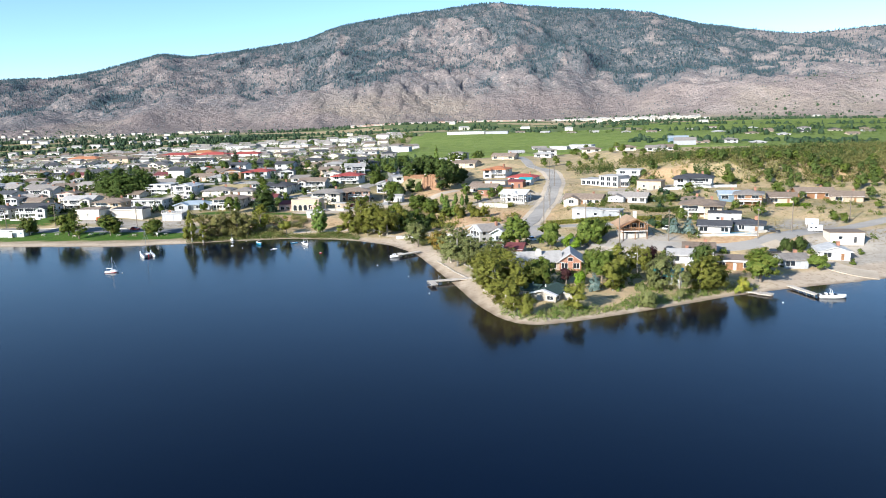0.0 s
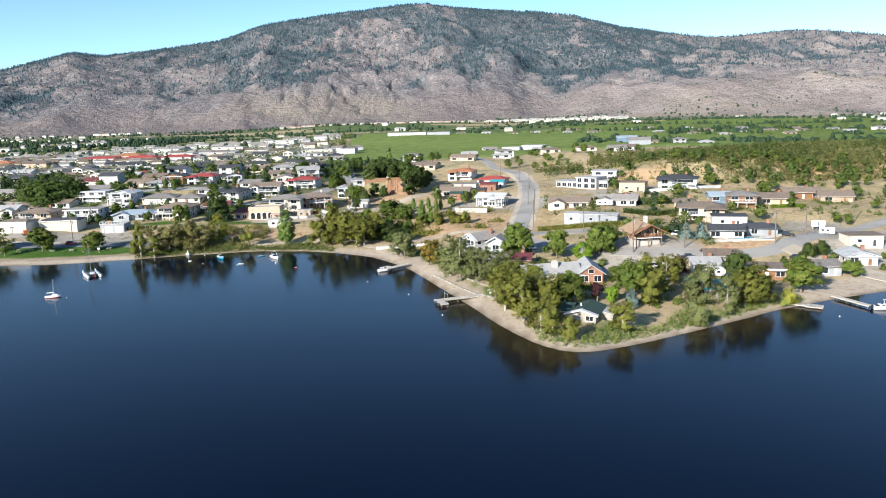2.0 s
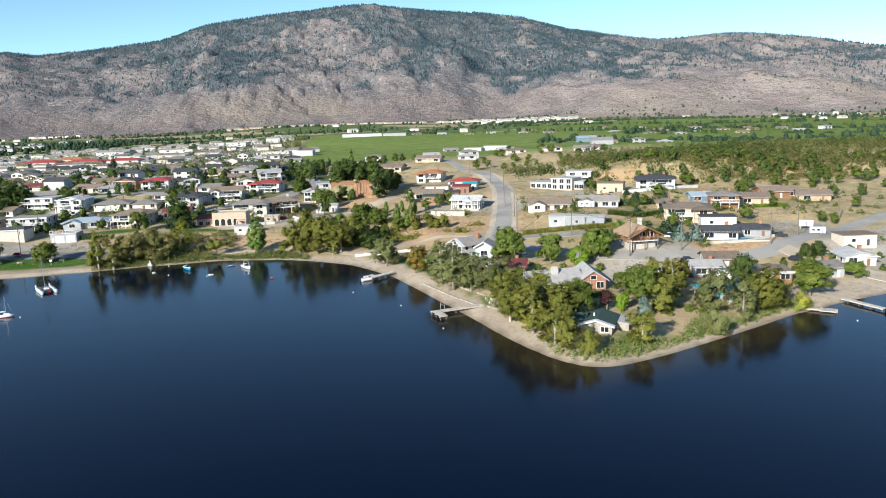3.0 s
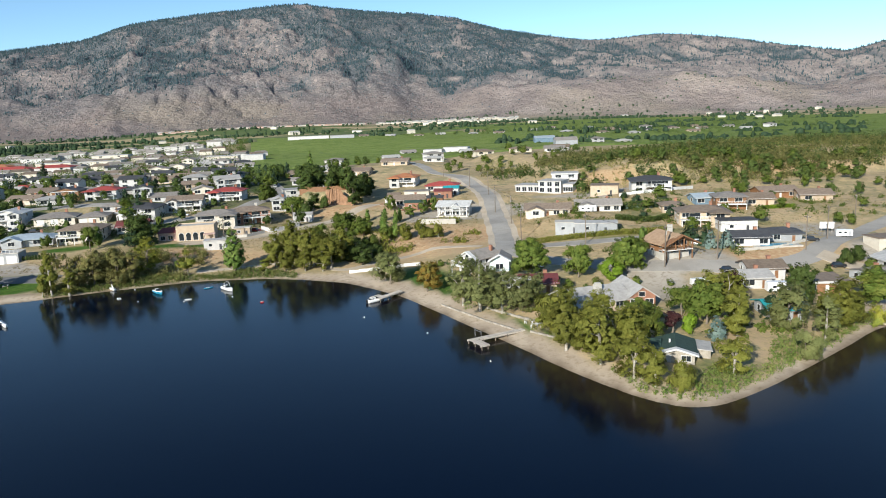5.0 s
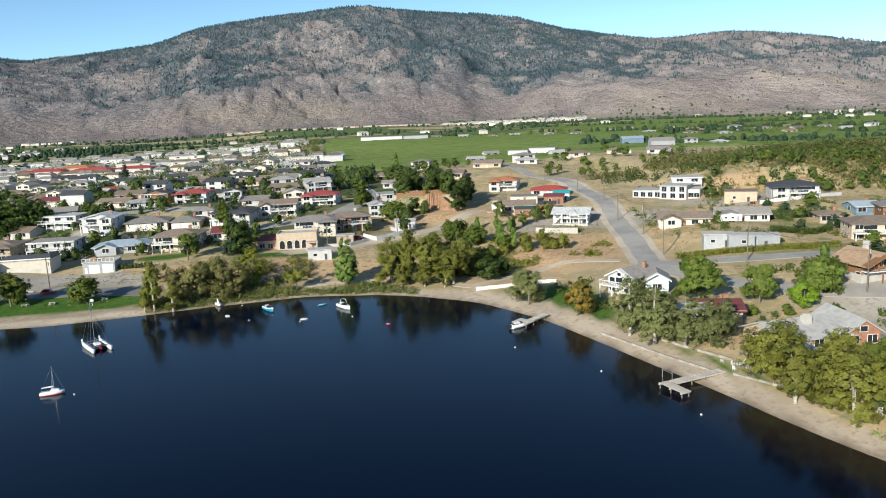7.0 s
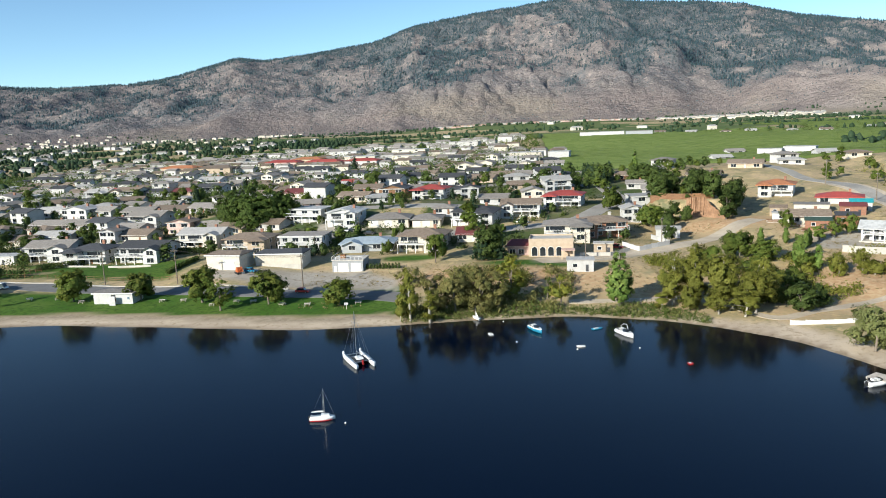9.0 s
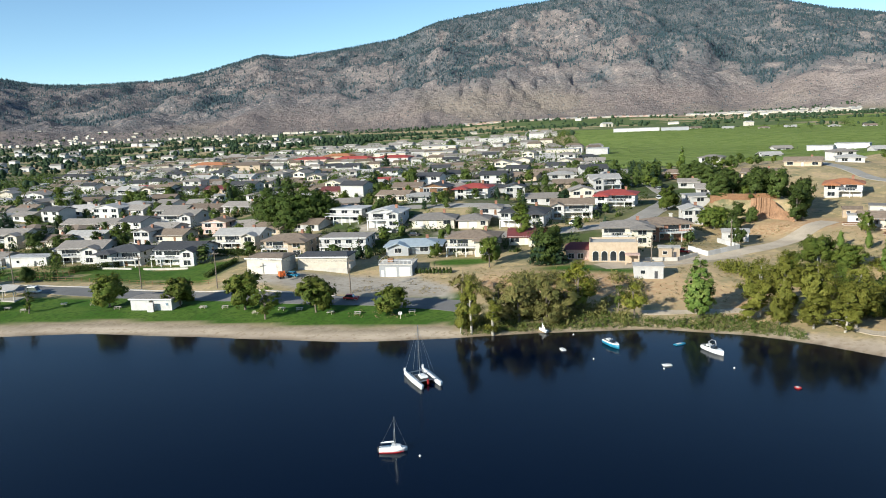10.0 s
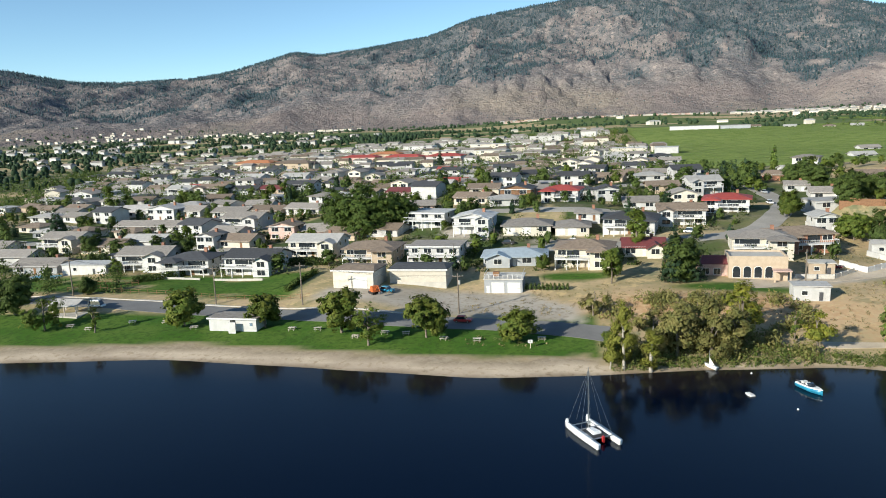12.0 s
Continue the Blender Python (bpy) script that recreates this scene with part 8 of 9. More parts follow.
def town_house(x, y, rot, n, scale=1.0):
    if n in patterns:
        ob = copy_thing(patterns[n], pose(x, y, height(x, y) + 0.1, 0, 0, rot))
    else:
        roof, storeys, wall, top, fg = LOOKS[n]
        ob = house(x, y, rot, 10.8 if not fg else 8.4, 8.2, storeys, roof, wall, top, front_gable=fg, chimney=False, lod=0)
        patterns[n] = ob
    BUILT.append((x, y, 6.2))
    return ob


rnd = random.Random(11)
FAR_TOWN = []
for row_y, x0, x1 in STREETS:
    span = x1 - x0
    for side in (-13.5, 13.5):
        x = x0 - (40 if row_y > 400 else 0)
        while x < x1:
            s = (x - x0) / span
            line = row_y + 22 * (1 - s) - 14 * s * (1 - s)
            y = line + side + rnd.uniform(-4.5, 4.5)
            if y > 640:
                FAR_TOWN.append((x, y))
            elif free(x, y, 5.0) and rnd.random() < 0.93 and x < -45 + max(0, (420 - y)) * 0.2:
                town_house(x, y, rnd.uniform(-24, 12) + (180 if side < 0 and rnd.random() < 0.4 else 0), rnd.choices(range(len(LOOKS)), (6, 2, 4, 3, 2, 2, 1.5, 4, 3, 1.5, 0.6, 3, 1.5, 5))[0])
            x += rnd.uniform(12.6, 16.0)
for x, y in ((74, 612), (98, 530), (92, 480), (112, 470), (126, 452), (66, 500), (50, 556), (60, 474), (140, 476), (-8, 470), (6, 500), (212, 622), (231, 611), (250, 600), (330, 760), (352, 742), (368, 770), (300, 735), (395, 760), (420, 745), (410, 790), (445, 800), (380, 700), (470, 770), (500, 740), (350, 820), (290, 800), (455, 720), (520, 800), (318, 705),
             (150, 905), (180, 920), (215, 900), (120, 925), (260, 930), (300, 915), (90, 940), (340, 960), (380, 930), (240, 880)):
    if free(x, y, 6):
        town_house(x, y, rnd.uniform(-30, 10), rnd.choice((0, 1, 2, 5, 7, 8, 12, 13)))
# the market street: long low blocks with orange and red roofs
for x, y, w, wall, top, storeys in ((-250, 735, 26, "tan", "r_orange", 2), (-262, 700, 30, "pink", "r_red", 2), (-225, 690, 30, "pink", "r_red", 2), (-192, 684, 28, "white", "r_red", 2), (-300, 720, 26, "white", "r_pale", 2), (-205, 742, 30, "cream", "r_white", 2), (-160, 720, 26, "cream", "r_pale", 2), (-330, 655, 30, "tan", "r_orange", 2), (-295, 640, 30, "tan", "r_brown", 2), (-170, 800, 34, "cream", "r_white", 2), (-120, 840, 30, "white", "r_pale", 2), (-240, 830, 30, "white", "r_white", 2)):
    house(x, y, -14, w, 12, 3, "flat" if top in ("r_white", "r_pale") else "hip", wall, top, lod=0, chimney=False)

# ---- garden trees ----
JOINED = []


def garden_tree(kind, x, y, h, half, group):
    """A tree of its own near the lake; the countless ones farther up are joined by kind."""
    if y < 352 and x < 40:
        tree(kind, x, y, h, half, group=group)
    else:
        JOINED.append((kind, x, y, h, half))


count = 0
tries = 0
while count < 330 and tries < 9000:
    tries += 1
    x, y = rnd.uniform(-340, -20), 318 + 180 * rnd.random() ** 1.1
    if y < 360 and rnd.random() < 0.35:
        continue
    if not free(x, y, 1.0) or (x > -60 + (y - 330) * 0.05 and y < 420) or field_mask(np.array([x]), np.array([y]))[0] > 0.2:
        continue
    kind = rnd.choices(("towntree", "towngreen", "townpine"), (5, 3, 3))[0]
    size = rnd.uniform(0.45, 0.95) if y < 430 else rnd.uniform(0.6, 1.3)
    garden_tree(kind, x, y, (6.5 if kind != "townpine" else 8.5) * size, (3.2 if kind != "townpine" else 2.0) * size, group="garden trees of the town")
    count += 1
for x0, y0, x1, y1, n, kinds in ((78, 318, 200, 350, 50, ("towngreen", "towntree")), (110, 300, 230, 345, 46, ("towngreen", "towntree")), (-8, 372, 8, 440, 10, ("towntree", "towngreen")), (-40, 440, 20, 500, 24, ("towntree", "towngreen")), (-46, 372, -8, 440, 20, ("towntree", "towngreen")), (-44, 320, -20, 345, 5, ("towntree",)), (52, 395, 110, 440, 14, ("towngreen",)), (120, 275, 230, 300, 14, ("towngreen", "towntree")), (60, 262, 100, 300, 12, ("towngreen", "townpine")), (96, 236, 150, 262, 6, ("towngreen",)), (58, 225, 80, 245, 6, ("townpine", "towngreen")), (2, 318, 22, 330, 4, ("towngreen",)), (20, 440, 140, 500, 10, ("towntree", "towngreen"))):
    for k in range(n):
        x, y = rnd.uniform(x0, x1), rnd.uniform(y0, y1)
        if free(x, y, 0.5):
            s = rnd.uniform(0.55, 1.0)
            garden_tree(rnd.choice(kinds), x, y, 6.5 * s, 3.4 * s, "trees of the bench and slope")
for kind, label in (("towntree", "dark garden trees between the houses up the slope"), ("towngreen", "green garden trees between the houses up the slope"), ("townpine", "dark conifers between the houses up the slope")):
    r = random.Random(len(kind) * 7)
    shapes = []
    for n in range(4):
        cl = [(px * 2.6, py * 2.6, pz * 6.1) for px, py, pz in crown_points(r, KINDS[kind][0], 30)]
        if kind != "townpine":
            lean = [(r.uniform(0.75, 1.1), r.uniform(-0.5, 0.5)) for _ in range(2)]
            cl = [(x * lean[0][0] + lean[0][1] * z / 6, y * lean[1][0] + lean[1][1] * z / 6, z) for x, y, z in cl]
        shapes.append(leaf_cloud(r, cl, 14, 0.42, 1.0, 0.25, 0.0, [(0, 0, z - 0.3) for _, _, z in cl])[0])
    vs = []
    for k, x, y, h, half in JOINED:
        if k == kind:
            a = r.uniform(0, 6.28)
            v = shapes[r.randrange(4)]
            vs.append(np.stack([x + (v[:, 0] * math.cos(a) - v[:, 1] * math.sin(a)) * half / 3.2, y + (v[:, 0] * math.sin(a) + v[:, 1] * math.cos(a)) * half / 3.2, height(x, y) + np.maximum(v[:, 2], 0.1) * h / 6.8], -1))
    v = np.concatenate(vs)
    tagged(new("garden_trees", raw_mesh("garden_trees", v, np.arange(len(v)).reshape(-1, 4), LEAF[KINDS[kind][1]])), label, "trees", kind="stuff")
for x, y in ((2, 316), (4.6, 309.3), (-4, 318), (6.5, 312), (52.5, 226), (54, 227.5)):
    tree("poplar", x, y, 5.5, 1.0)
for x, y, h, half in ((85.5, 187, 1.9, 1.5), (91.5, 190.5, 2.2, 1.7), (80.5, 192.5, 1.7, 1.4), (95, 197.5, 2.4, 1.8), (83.5, 197, 1.8, 1.5), (99, 200.5, 2.0, 1.6), (104.5, 189, 1.7, 1.4), (77, 189.5, 2.1, 1.6),
                      (70, 191, 2.0, 1.6), (74.5, 199, 2.2, 1.8), (67, 202, 1.8, 1.4), (58, 199, 2.0, 1.6), (81, 222, 1.9, 1.5), (88, 226, 2.2, 1.8), (64, 226, 2.4, 1.9), (60, 229, 2.0, 1.7), (108, 205, 2.1, 1.7), (112, 199, 1.8, 1.5),
                      (44, 199, 1.7, 1.4), (38, 203, 2.2, 1.7), (30, 206, 2.4, 1.9), (24, 208, 2.2, 1.8), (8, 219, 1.8, 1.5), (2, 216, 1.6, 1.3), (12, 226, 2.0, 1.6), (17, 224, 1.8, 1.5), (-8, 244, 1.9, 1.6), (-2, 243, 2.2, 1.8), (4, 245, 2.1, 1.8)):
    tree("bush", x, y, h, half, group="garden shrubs behind the beach")
for k in range(11):
    tree("hedge_tree", -112 + 0.9 * k, 304.5 - 0.15 * k, 1.9, 0.6, group="row of clipped evergreens")
for k in range(9):
    tree("hedge_tree", -100 + 4.5 * k * 0.35, 416 + k * 0.2, 4.0, 1.0, group="row of tall evergreens")
for k in range(10):
    tree("bluespr" if k % 2 else "townpine", 72 + 1.9 * k, 281.5 - 0.45 * k, 2.6, 1.3, group="spruce hedge")


# ---- undergrowth, each a stretch of countless small plants ----
def undergrowth(name, label, xy, tall, wide, leaf, per, size, category="shrubs", seed=1):
    """Low growth: a tuft of leaves at every place."""
    r = np.random.RandomState(seed)
    xy = np.asarray(xy, float)
    z = heights(xy[:, 0], xy[:, 1])
    n = len(xy)
    t = np.asarray(tall) * (0.6 + 0.8 * r.rand(n))
    w = np.asarray(wide) * (0.6 + 0.8 * r.rand(n))
    c = np.repeat(np.stack([xy[:, 0], xy[:, 1], z], -1), per, 0)
    off = r.normal(size=(n * per, 3))
    off /= np.linalg.norm(off, axis=1, keepdims=True)
    off *= r.rand(n * per, 1) ** 0.4
    off[:, 2] = np.abs(off[:, 2])
    c += off * np.stack([np.repeat(w, per), np.repeat(w, per), np.repeat(t, per)], -1)
    out = off / (np.linalg.norm(off, axis=1, keepdims=True) + 1e-9) + r.normal(size=(n * per, 3)) * 0.45
    a = np.cross(out, r.normal(size=(n * per, 3)))
    a[:, 2] *= 1.5
    a /= np.linalg.norm(a, axis=1, keepdims=True)
    b = np.cross(out, a)
    b /= np.linalg.norm(b, axis=1, keepdims=True)
    k = size * (0.6 + 0.8 * r.rand(n * per, 1))
    v = np.stack([c - a * k, c + b * k * 0.5, c + a * k, c - b * k * 0.5], 1).reshape(-1, 3)
    me = raw_mesh(name, v, np.arange(len(v)).reshape(-1, 4), LEAF[leaf])
    return tagged(new(name, me), label, category, kind="stuff")


def spread_over(x0, x1, y0, y1, n, keep, seed):
    r = np.random.RandomState(seed)
    x, y = r.uniform(x0, x1, n), r.uniform(y0, y1, n)
    ok = keep(x, y)
    return np.stack([x[ok], y[ok]], -1)


def bare(x, y, near=0.95):
    """Places clear of buildings and roads."""
    ok = np.ones(len(x), bool)
    for bx, by, r in BUILT:
        ok &= (x - bx) ** 2 + (y - by) ** 2 > (r * near) ** 2
    for ob in ROADS:
        pts = ob
        d2 = ((x[:, None] - pts[None, :, 0]) ** 2 + (y[:, None] - pts[None, :, 1]) ** 2).min(1)
        ok &= d2 > 3.6**2
    return ok


ROADS = []
for ob in scene.objects:
    if ob.name.split(".")[0] in ("road", "yard", "path") and ob.parent is None:
        co = np.empty(len(ob.data.vertices) * 3, np.float32)
        ob.data.vertices.foreach_get("co", co)
        ROADS.append(co.reshape(-1, 3)[:: 3, :2].astype(float))

reeds = spread_over(-96, -33, 250, 276, 5200, lambda x, y: (inland(x, y) > 1.0) & (inland(x, y) < 6.5 + 2 * np.sin(x / 4)), 1)
undergrowth("reeds", "dense green reeds along the waterline", reeds, 1.3, 0.5, "reed", 12, 0.17, "reeds")
reeds = spread_over(10, 72, 140, 175, 5200, lambda x, y: (inland(x, y) > 1.8) & (inland(x, y) < 6.5 + 2 * np.sin(x / 3)), 2)
undergrowth("reeds", "green and yellowing reeds round the point", reeds, 1.2, 0.55, "reed", 12, 0.17, "reeds")
thick = spread_over(-96, -58, 258, 292, 900, lambda x, y: (inland(x, y) > 3) & bare(x, y) & (fbm(x / 7, y / 7, 5, 2) > 0.36), 3)
undergrowth("thicket", "tangled brown-green thicket on the shore bank", thick, 2.2, 1.3, "autumn", 40, 0.27, seed=3)
thick = spread_over(-38, 26, 262, 305, 1150, lambda x, y: (inland(x, y) > 6) & bare(x, y) & (fbm(x / 8, y / 8, 9, 3) > 0.47), 4)
undergrowth("thicket", "green brush in the gully below the bluff", thick, 1.7, 1.3, "willow", 40, 0.27, seed=4)
dry = spread_over(-125, 60, 268, 345, 4200, lambda x, y: (inland(x, y) > 12) & bare(x, y) & ((y < 305) | (x > -40)) & (np.hypot((x + 80) / 3.2, y - 301) > 4), 5)
undergrowth("dry_grass", "dry tan grass tufts on the bank", dry, 0.4, 0.6, "scrub", 10, 0.14, "grass", 5)
dry = spread_over(36, 160, 205, 312, 5200, lambda x, y: bare(x, y), 6)
undergrowth("dry_grass", "dry tan grass and weeds on the slope", dry, 0.35, 0.55, "scrub", 9, 0.13, "grass", 6)
brush = spread_over(36, 170, 205, 318, 1500, lambda x, y: bare(x, y) & (fbm(x / 9, y / 9, 19, 2) > 0.42), 7)
undergrowth("brush", "green garden brush on the dry slope", brush, 1.5, 1.1, "green", 40, 0.25, seed=7)
brush = spread_over(10, 66, 150, 205, 520, lambda x, y: (inland(x, y) > 5) & bare(x, y) & (fbm(x / 7, y / 7, 29, 2) > 0.45), 8)
undergrowth("brush", "mixed garden brush under the trees", brush, 1.2, 1.0, "green", 40, 0.25, seed=8)
brush = spread_over(-4, 30, 200, 245, 260, lambda x, y: (inland(x, y) > 9) & bare(x, y) & (fbm(x / 7, y / 7, 39, 2) > 0.45), 9)
undergrowth("brush", "dark garden brush beside the cottages", brush, 1.4, 1.0, "dark", 40, 0.25, seed=9)
brush = spread_over(-300, -30, 305, 430, 2600, lambda x, y: bare(x, y) & ((y > 318) | (x < -215)) & (fbm(x / 9, y / 9, 49, 2) > 0.45), 10)
undergrowth("brush", "garden hedges and shrubs between the houses", brush, 1.3, 1.1, "dark", 26, 0.32, seed=10)
brush = spread_over(-420, -30, 430, 900, 5200, lambda x, y: bare(x, y) & (field_mask(x, y) < 0.2) & (fbm(x / 14, y / 14, 59, 2) > 0.42), 11)
undergrowth("brush", "far garden greenery between the houses", brush, 2.0, 1.9, "dark", 10, 0.5, seed=11)
brush = spread_over(75, 420, 312, 440, 3800, lambda x, y: bare(x, y) & (fbm(x / 16, y / 16, 69, 2) > 0.38), 12)
undergrowth("brush", "olive brush on the edge of the orchard bench", brush, 1.9, 1.7, "autumn", 14, 0.38, seed=12)
far_green = spread_over(-480, -25, 440, 980, 6000, lambda x, y: bare(x, y, 0.8) & (field_mask(x, y) < 0.2) & (fbm(x / 60, y / 60, 97, 2) > 0.3 - 0.12 * (x < -230)), 14)
undergrowth("garden_trees", "far garden trees between the houses", far_green, 6.2, 2.6, "dark", 22, 0.64, "trees", 14)
far_green = spread_over(-440, -25, 480, 960, 500, lambda x, y: bare(x, y) & (field_mask(x, y) < 0.2), 15)
undergrowth("garden_trees", "far green garden trees between the houses", far_green, 5.5, 2.8, "green", 42, 0.55, "trees", 15)
far_green = spread_over(-360, -40, 318, 520, 1500, lambda x, y: bare(x, y), 18)
undergrowth("garden_trees", "small garden trees and tall shrubs between the houses", far_green, 3.8, 1.6, "dark", 34, 0.34, "trees", 18)
far_green = spread_over(-330, -40, 318, 480, 260, lambda x, y: bare(x, y), 19)
undergrowth("garden_trees", "light green garden shrubs between the houses", far_green, 2.8, 1.5, "green", 60, 0.24, "trees", 19)
far_green = spread_over(120, 620, 560, 1010, 420, lambda x, y: bare(x, y) & ((y > 880) | ((x > 290) & (y > 680) & (y < 840))), 16)
shade = spread_over(-330, -212, 296, 352, 150, lambda x, y: bare(x, y) & (np.abs(y - 322 - 0.05 * (x + 246)) > 5), 25)
undergrowth("garden_trees", "dark garden trees and shrubs beyond the park road", shade, 4.6, 2.3, "dark", 130, 0.3, "trees", 25)
undergrowth("garden_trees", "trees round the farmhouses beyond the vineyards", far_green, 6.0, 3.0, "dark", 42, 0.6, "trees", 16)
far_green = spread_over(62, 380, 308, 440, 5200, lambda x, y: bare(x, y) & (y > 316 + 0.06 * np.abs(x - 150)) & (fbm(x / 24, y / 14, 79, 2) > 0.44 - 0.15 * smoothstep(110, 190, x)), 17)
undergrowth("slope_trees", "olive trees covering the bench slope", far_green, 3.4, 2.3, "olivegreen", 28, 0.48, "trees", 17)
far_green = spread_over(62, 380, 310, 440, 2600, lambda x, y: bare(x, y) & (y > 318 + 0.06 * np.abs(x - 150)) & (fbm(x / 25, y / 20, 78, 2) > 0.50 - 0.16 * smoothstep(110, 190, x)), 24)
undergrowth("slope_trees", "dark green trees covering the bench slope", far_green, 4.6, 2.2, "dark", 28, 0.48, "trees", 24)
orchard = np.array([(x + 1.2 * math.sin(y), y) for x in np.arange(150, 620, 5.5) for y in np.arange(345, 560, 4.5) if 0.45 * (x - 150) + 352 < y < 0.5 * (x - 150) + 440])
undergrowth("orchard", "green orchard rows on the bench", orchard, 2.6, 2.2, "vine", 12, 0.6, "orchard", 13)


def hedge(label, pts, h, half, leaf):
    r = np.random.RandomState(int(abs(pts[0][0])))
    out = []
    for (x0, y0), (x1, y1) in zip(pts[:-1], pts[1:]):
        l = math.hypot(x1 - x0, y1 - y0)
        n = int(l * 150)
        s, o = r.rand(n), r.uniform(-half, half, n)
        zz = r.rand(n) * h
        x, y = x0 + (x1 - x0) * s - (y1 - y0) / l * o, y0 + (y1 - y0) * s + (x1 - x0) / l * o
        out.append(np.stack([x, y, heights(x, y) + zz], -1))
    c = np.concatenate(out)
    a = r.normal(size=c.shape)
    a /= np.linalg.norm(a, axis=1, keepdims=True)
    b = np.cross(a, r.normal(size=c.shape))
    b /= np.linalg.norm(b, axis=1, keepdims=True)
    v = np.stack([c - a * 0.2, c + b * 0.13, c + a * 0.2, c - b * 0.13], 1).reshape(-1, 3)
    tagged(new("hedge", raw_mesh("hedge", v, np.arange(len(v)).reshape(-1, 4), LEAF[leaf])), label, "hedge", kind="stuff")


hedge("long clipped green hedge beside the shore road", [(33, 255), (40, 254.5), (51, 248), (62, 243.5), (70, 243)], 1.5, 0.6, "willow")
hedge("dark clipped hedge behind white houses", [(-183, 329), (-172, 328), (-166, 327)], 2.0, 0.7, "dark")
hedge("tall dark spruce hedge above the dry slope", [(68.5, 282), (80, 279), (93, 278.5)], 2.6, 1.0, "dark")
hedge("clipped dark hedge between two lawns", [(-166, 318), (-167, 309), (-168, 302)], 1.3, 0.7, "dark")
hedge("row of green garden shrubs beside the lawn", [(-214, 312.5), (-206, 318), (-204, 321)], 1.8, 1.0, "dark")
hedge("dark hedge round a garden", [(64, 262), (74, 258), (82, 262)], 1.6, 0.8, "dark")
hedge("low green hedge by the villa", [(116, 262), (128, 261)], 1.2, 0.5, "lime")

# ---- vineyards: rows of trained vines ----
def vine_rows(label, x0, x1, y0, y1, gap, step, tilt, seed):
    verts, faces = [], []
    r = np.random.RandomState(seed)
    for u in np.arange(y0, y1, gap):
        xx = np.arange(x0, x1, step)
        yy = u + (xx - x0) * tilt
        inside = field_mask(xx, yy) > 0.6
        zz = heights(xx, yy)
        for k in range(len(xx) - 1):
            if not (inside[k] and inside[k + 1]):
                continue
            i = len(verts)
            for m in (k, k + 1):
                h = 1.2 + 0.4 * r.rand()
                verts += [(xx[m], yy[m] - 0.8, zz[m]), (xx[m], yy[m] - 0.45, zz[m] + h), (xx[m], yy[m] + 0.45, zz[m] + h), (xx[m], yy[m] + 0.8, zz[m])]
            faces += [(i, i + 4, i + 5, i + 1), (i + 1, i + 5, i + 6, i + 2), (i + 2, i + 6, i + 7, i + 3)]
    me = raw_mesh("vines", np.array(verts), np.array(faces), LEAF["vine"])
    tagged(new("vines", me), label, "vineyard", kind="stuff")


vine_rows("green vineyard in long straight rows", -90, 340, 505, 1010, 2.6, 8.0, -0.05, 1)
vine_rows("green vineyard rows beyond the bench", 260, 900, 450, 1260, 3.8, 12.0, 0.08, 2)


# ---- far woods, suburbs and sheds at the mountain's foot ----
def far_trees(name, label, xy, tall, wide, sides=6, leaf="far", seed=3):
    r = np.random.RandomState(seed)
    xy = np.asarray(xy)
    n = len(xy)
    z = heights(xy[:, 0], xy[:, 1])
    t, w = tall * (0.4 + 1.2 * r.rand(n) ** 1.4), wide * (0.4 + 0.9 * r.rand(n))
    turn = r.rand(n) * 6.28
    rows = []
    levels = ((0.05, 0.65), (0.4, 1.0), (0.8, 0.72)) if sides > 4 else ((0.0, 0.8), (0.35, 0.9))
    for level, reach in levels:
        a = turn[:, None] + np.arange(sides)[None] * 2 * math.pi / sides
        jag = 0.75 + 0.5 * r.rand(n, sides)
        rows.append(np.stack([xy[:, :1] + np.cos(a) * w[:, None] * reach * jag, xy[:, 1:] + np.sin(a) * w[:, None] * reach * jag, (z + t * level)[:, None] + 0.12 * t[:, None] * (r.rand(n, sides) - 0.5)], -1))
    tip = np.stack([xy[:, 0], xy[:, 1], z + t], -1)[:, None]
    v = np.concatenate(rows + [tip], 1)
    m = v.shape[1]
    tri = []
    for lv in range(len(levels) - 1):
        for k in range(sides):
            a, b, c, d = lv * sides + k, lv * sides + (k + 1) % sides, (lv + 1) * sides + (k + 1) % sides, (lv + 1) * sides + k
            tri += [(a, b, c), (a, c, d)]
    tri += [(m - 1 - sides + k, m - 1 - sides + (k + 1) % sides, m - 1) for k in range(sides)]
    f = (np.arange(n)[:, None, None] * m + np.array(tri)[None]).reshape(-1, 3)
    tagged(new(name, raw_mesh(name, v.reshape(-1, 3), f, LEAF[leaf])), label, "woods", kind="stuff")


r = np.random.RandomState(4)
az, rr = np.radians(r.uniform(-44, 50, 92000)), r.uniform(2250, 4000, 92000)
px, py = np.sin(az) * rr - 50, np.cos(az) * rr + 80
keep = r.rand(92000) < 0.22 * smoothstep(2600, 2900, rr) + 0.8 * wooded(px, py)
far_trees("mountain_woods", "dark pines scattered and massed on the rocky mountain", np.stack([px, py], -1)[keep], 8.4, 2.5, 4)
az, rr = np.radians(r.uniform(-44, 50, 9000)), r.uniform(2150, 3100, 9000)
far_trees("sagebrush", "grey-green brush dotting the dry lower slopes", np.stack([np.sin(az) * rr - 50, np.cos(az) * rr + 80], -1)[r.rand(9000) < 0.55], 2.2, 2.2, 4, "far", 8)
pts = spread_over(-700, 900, 880, 1750, 2600, lambda x, y: (fbm(x / 130, y / 90, 88, 3) > 0.5) & (field_mask(x, y) < 0.5), 21)
far_trees("far_woods", "dark tree belts on the far plain", pts, 4.4, 2.8, 6, "conif", 5)
belts = []
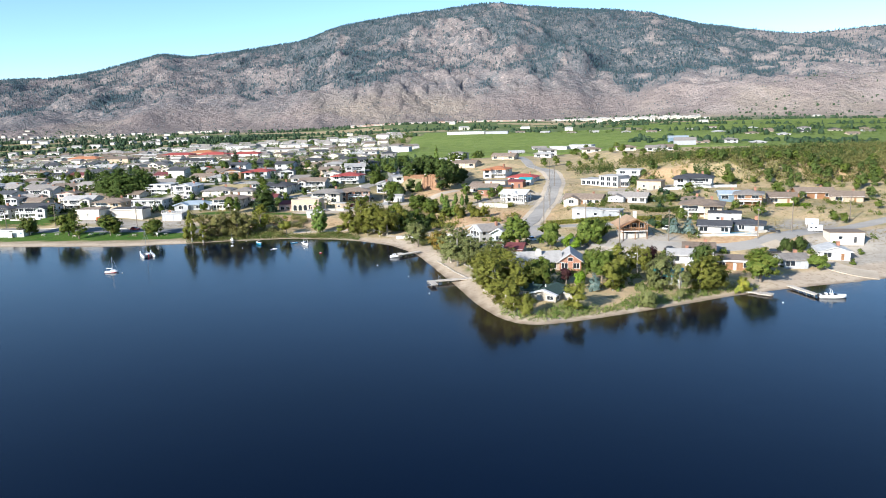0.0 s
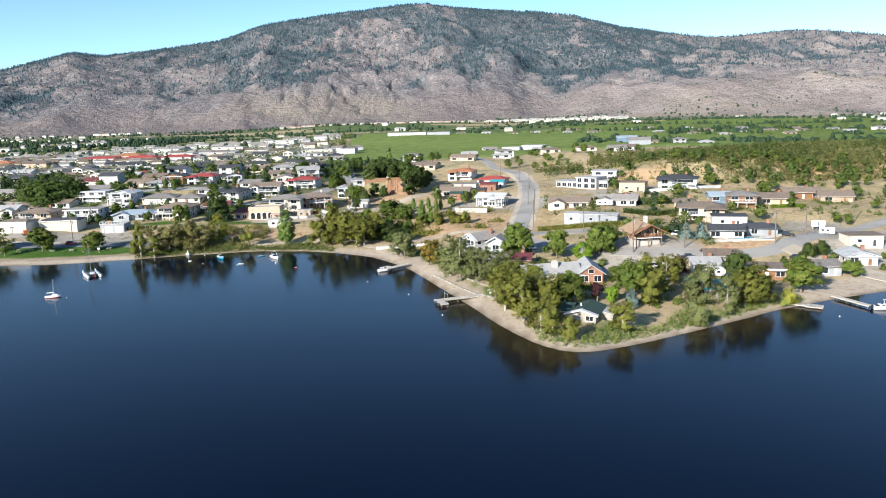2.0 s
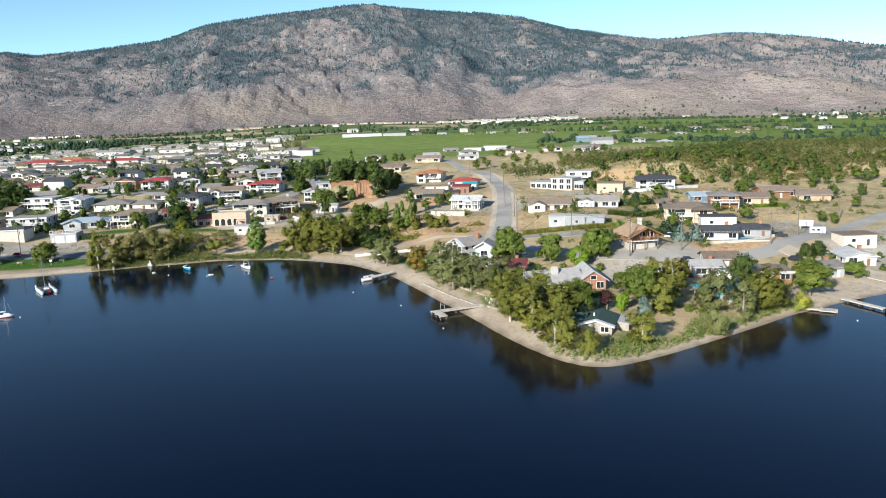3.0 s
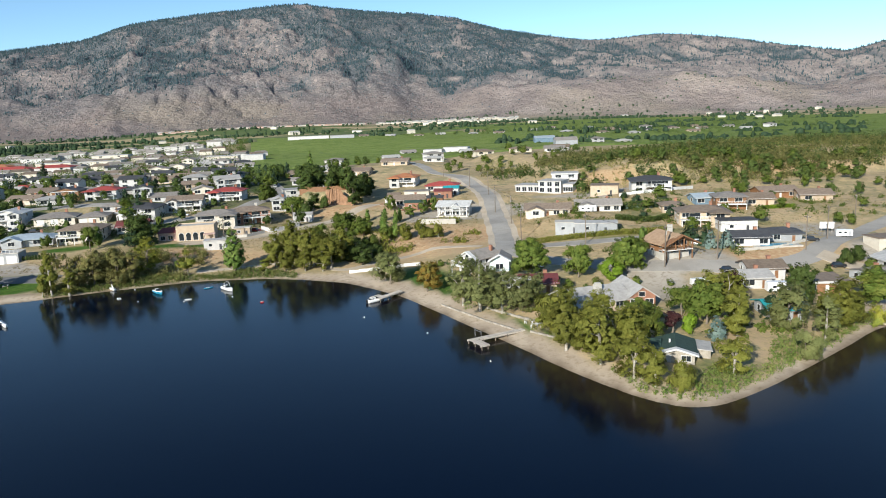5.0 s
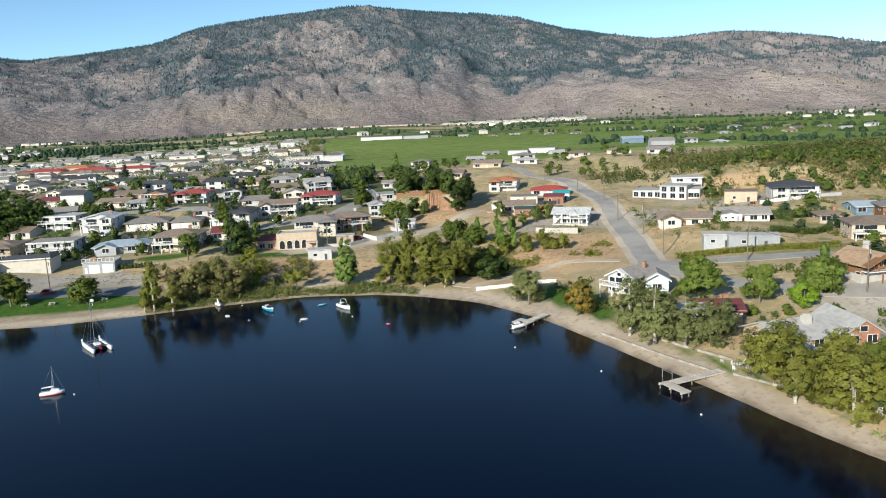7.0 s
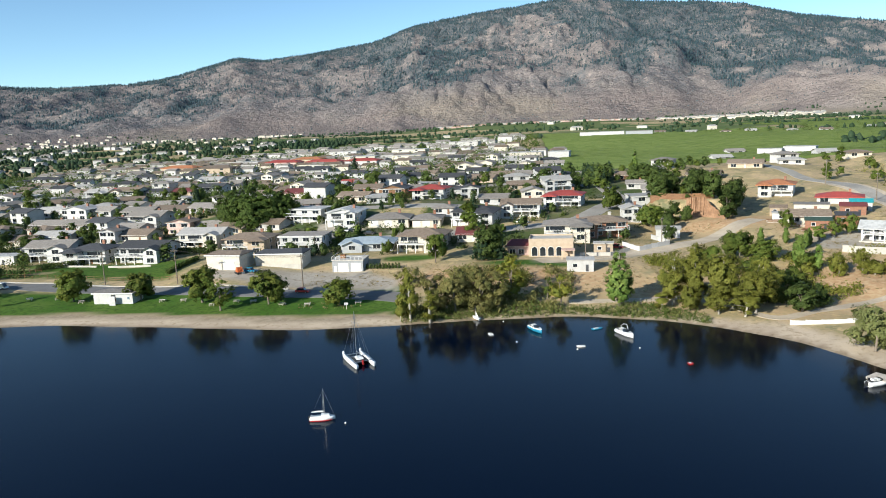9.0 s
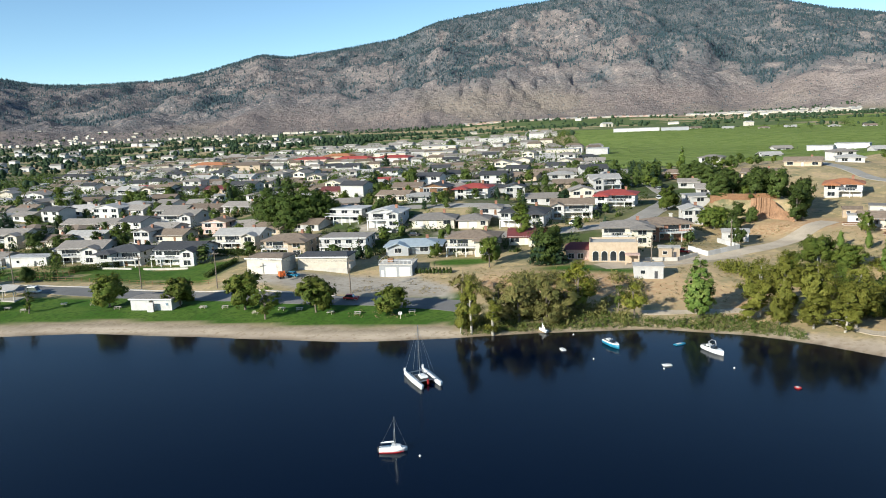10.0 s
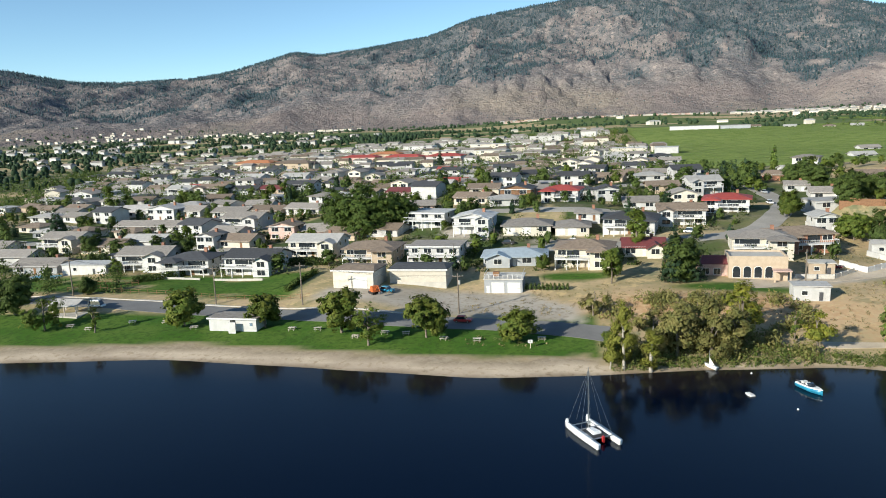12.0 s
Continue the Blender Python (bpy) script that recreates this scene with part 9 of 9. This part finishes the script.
for az0, az1, reach, deep, n, seed in ((8, 46, 905, 16, 300, 1), (20, 46, 640, 26, 200, 2), (-40, 46, 1130, 26, 560, 3), (-44, 46, 1400, 36, 620, 4), (-44, 46, 1640, 50, 620, 5), (26, 46, 760, 30, 160, 6)):
    q = np.random.RandomState(seed)
    a, d = np.radians(q.uniform(az0, az1, n)), reach + deep * q.normal(size=n) * 0.6
    x, y = np.sin(a) * d - 50, np.cos(a) * d + 80
    d = d + 60 * (fbm(x / 260, y * 0, seed, 2) - 0.44)
    x, y = np.sin(a) * d - 50, np.cos(a) * d + 80
    ok = fbm(x / 85, y / 85, 70 + seed, 2) > 0.34
    belts.append(np.stack([x[ok], y[ok]], -1))
far_trees("far_woods", "dark green hedgerows and tree belts between the fields", np.concatenate(belts), 4.6, 3.0, 6, "conif", 12)
pts = spread_over(-1500, 1400, 1300, 2150, 3000, lambda x, y: fbm(x / 160, y / 60, 89, 3) > 0.5, 22)
far_trees("far_woods", "dark tree belts below the mountain", pts, 4.4, 3.0, 6, "conif", 6)
pts = spread_over(-1100, -300, 560, 1500, 4200, lambda x, y: fbm(x / 90, y / 70, 90, 3) > 0.4, 23)
far_trees("far_woods", "dark trees of the far suburb", pts, 4.6, 2.7, 6, "conif", 7)


def far_houses(name, label, xy, size, seed, tops=("r_gray", "r_pale", "r_brown"), walls="white", low=2.8, high=5.5):
    """A far scatter of houses, a few pixels each: walls and gable roofs."""
    r = random.Random(seed)
    g = [Geo(), Geo()]
    for x, y in xy:
        w, d, h, a = size * r.uniform(0.7, 1.3), size * 0.6 * r.uniform(0.8, 1.2), r.uniform(low, high), r.uniform(-0.5, 0.3)
        z = height(x, y)
        c, s = math.cos(a), math.sin(a)
        put = lambda q: (x + q[0] * c - q[1] * s, y + q[0] * s + q[1] * c, z + q[2])
        box = Geo().box(-w / 2, w / 2, -d / 2, d / 2, -1, h)
        g[0].add([put(q) for q in box.v], box.f)
        roof = Geo().add([(-w / 2 - 0.5, -d / 2 - 0.5, h), (w / 2 + 0.5, -d / 2 - 0.5, h), (w / 2 + 0.5, d / 2 + 0.5, h), (-w / 2 - 0.5, d / 2 + 0.5, h), (-w / 2 + 1, 0, h + d * 0.2), (w / 2 - 1, 0, h + d * 0.2)], [(0, 1, 5, 4), (1, 2, 5), (2, 3, 4, 5), (3, 0, 4)])
        g[1].add([put(q) for q in roof.v], roof.f)
    ob = thing(name, xy[0][0], xy[0][1], 0, label, "houses", kind="stuff", z=0)
    ob.location = (0, 0, 0)
    tagged(part("walls", g[0], M[walls], ob), kind="stuff")
    tagged(part("roofs", g[1], M[r.choice(tops)], ob), kind="stuff")


far_houses("far_suburb", "far suburb of small white houses", spread_over(-1150, -430, 520, 1500, 200, lambda x, y: fbm(x / 120, y / 120, 91, 2) > 0.36, 31), 13, 1, ("r_gray",))
far_houses("far_suburb", "far white houses below the mountain", spread_over(-1500, -480, 1500, 2150, 230, lambda x, y: (fbm(x / 160, y / 160, 92, 2) > 0.36) & (x < -620), 32), 11, 2, ("r_gray",), "cream")
def foot_strip(az0, az1, r0, r1, n, deep, seed):
    """Places along a strip below the mountain, from one bearing to another."""
    q = np.random.RandomState(seed)
    k = q.rand(n)
    a, d = np.radians(az0 + (az1 - az0) * k), r0 + (r1 - r0) * k + deep * q.uniform(-1, 1, n)
    return np.stack([np.sin(a) * d - 50, np.cos(a) * d + 80], -1)


far_houses("far_suburb", "rows of small cream houses below the mountain", foot_strip(-6.5, 9, 1700, 1860, 300, 60, 33), 8, 3, ("r_pale",), "cream", 2.0, 3)
far_houses("far_suburb", "rows of small houses with tan roofs below the mountain", foot_strip(-6, 9, 1710, 1870, 240, 70, 34), 8, 8, ("r_tan",), "pink", 2.0, 3)
far_houses("far_sheds", "pale sheds and stockpiles at the mountain's foot", foot_strip(10, 21, 1800, 1760, 150, 60, 35), 9, 9, ("r_pale",), "cream", 2, 4)
far_houses("far_farms", "scattered pale farmhouses on the far plain", spread_over(-200, 1300, 1000, 1700, 70, lambda x, y: fbm(x / 160, y / 160, 93, 2) > 0.42, 34), 13, 4, ("r_pale",), "cream")
far_houses("far_town", "pale houses on the far streets of the town", FAR_TOWN[::2], 13, 6, ("r_gray",))
far_houses("far_town", "cream houses on the far streets of the town", FAR_TOWN[1::2], 13, 7, ("r_brown",), "cream")
far_houses("far_suburb", "white houses at the town's far edge", spread_over(-430, -60, 780, 960, 90, lambda x, y: field_mask(x, y) < 0.3, 35), 14, 5, ("r_gray",))

# ---- from the plan's unit to metres ----
for ob in scene.objects:
    if ob.parent is None and ob.type in ("MESH", "EMPTY"):
        ob.matrix_basis = Matrix.Scale(UNIT, 4) @ ob.matrix_basis
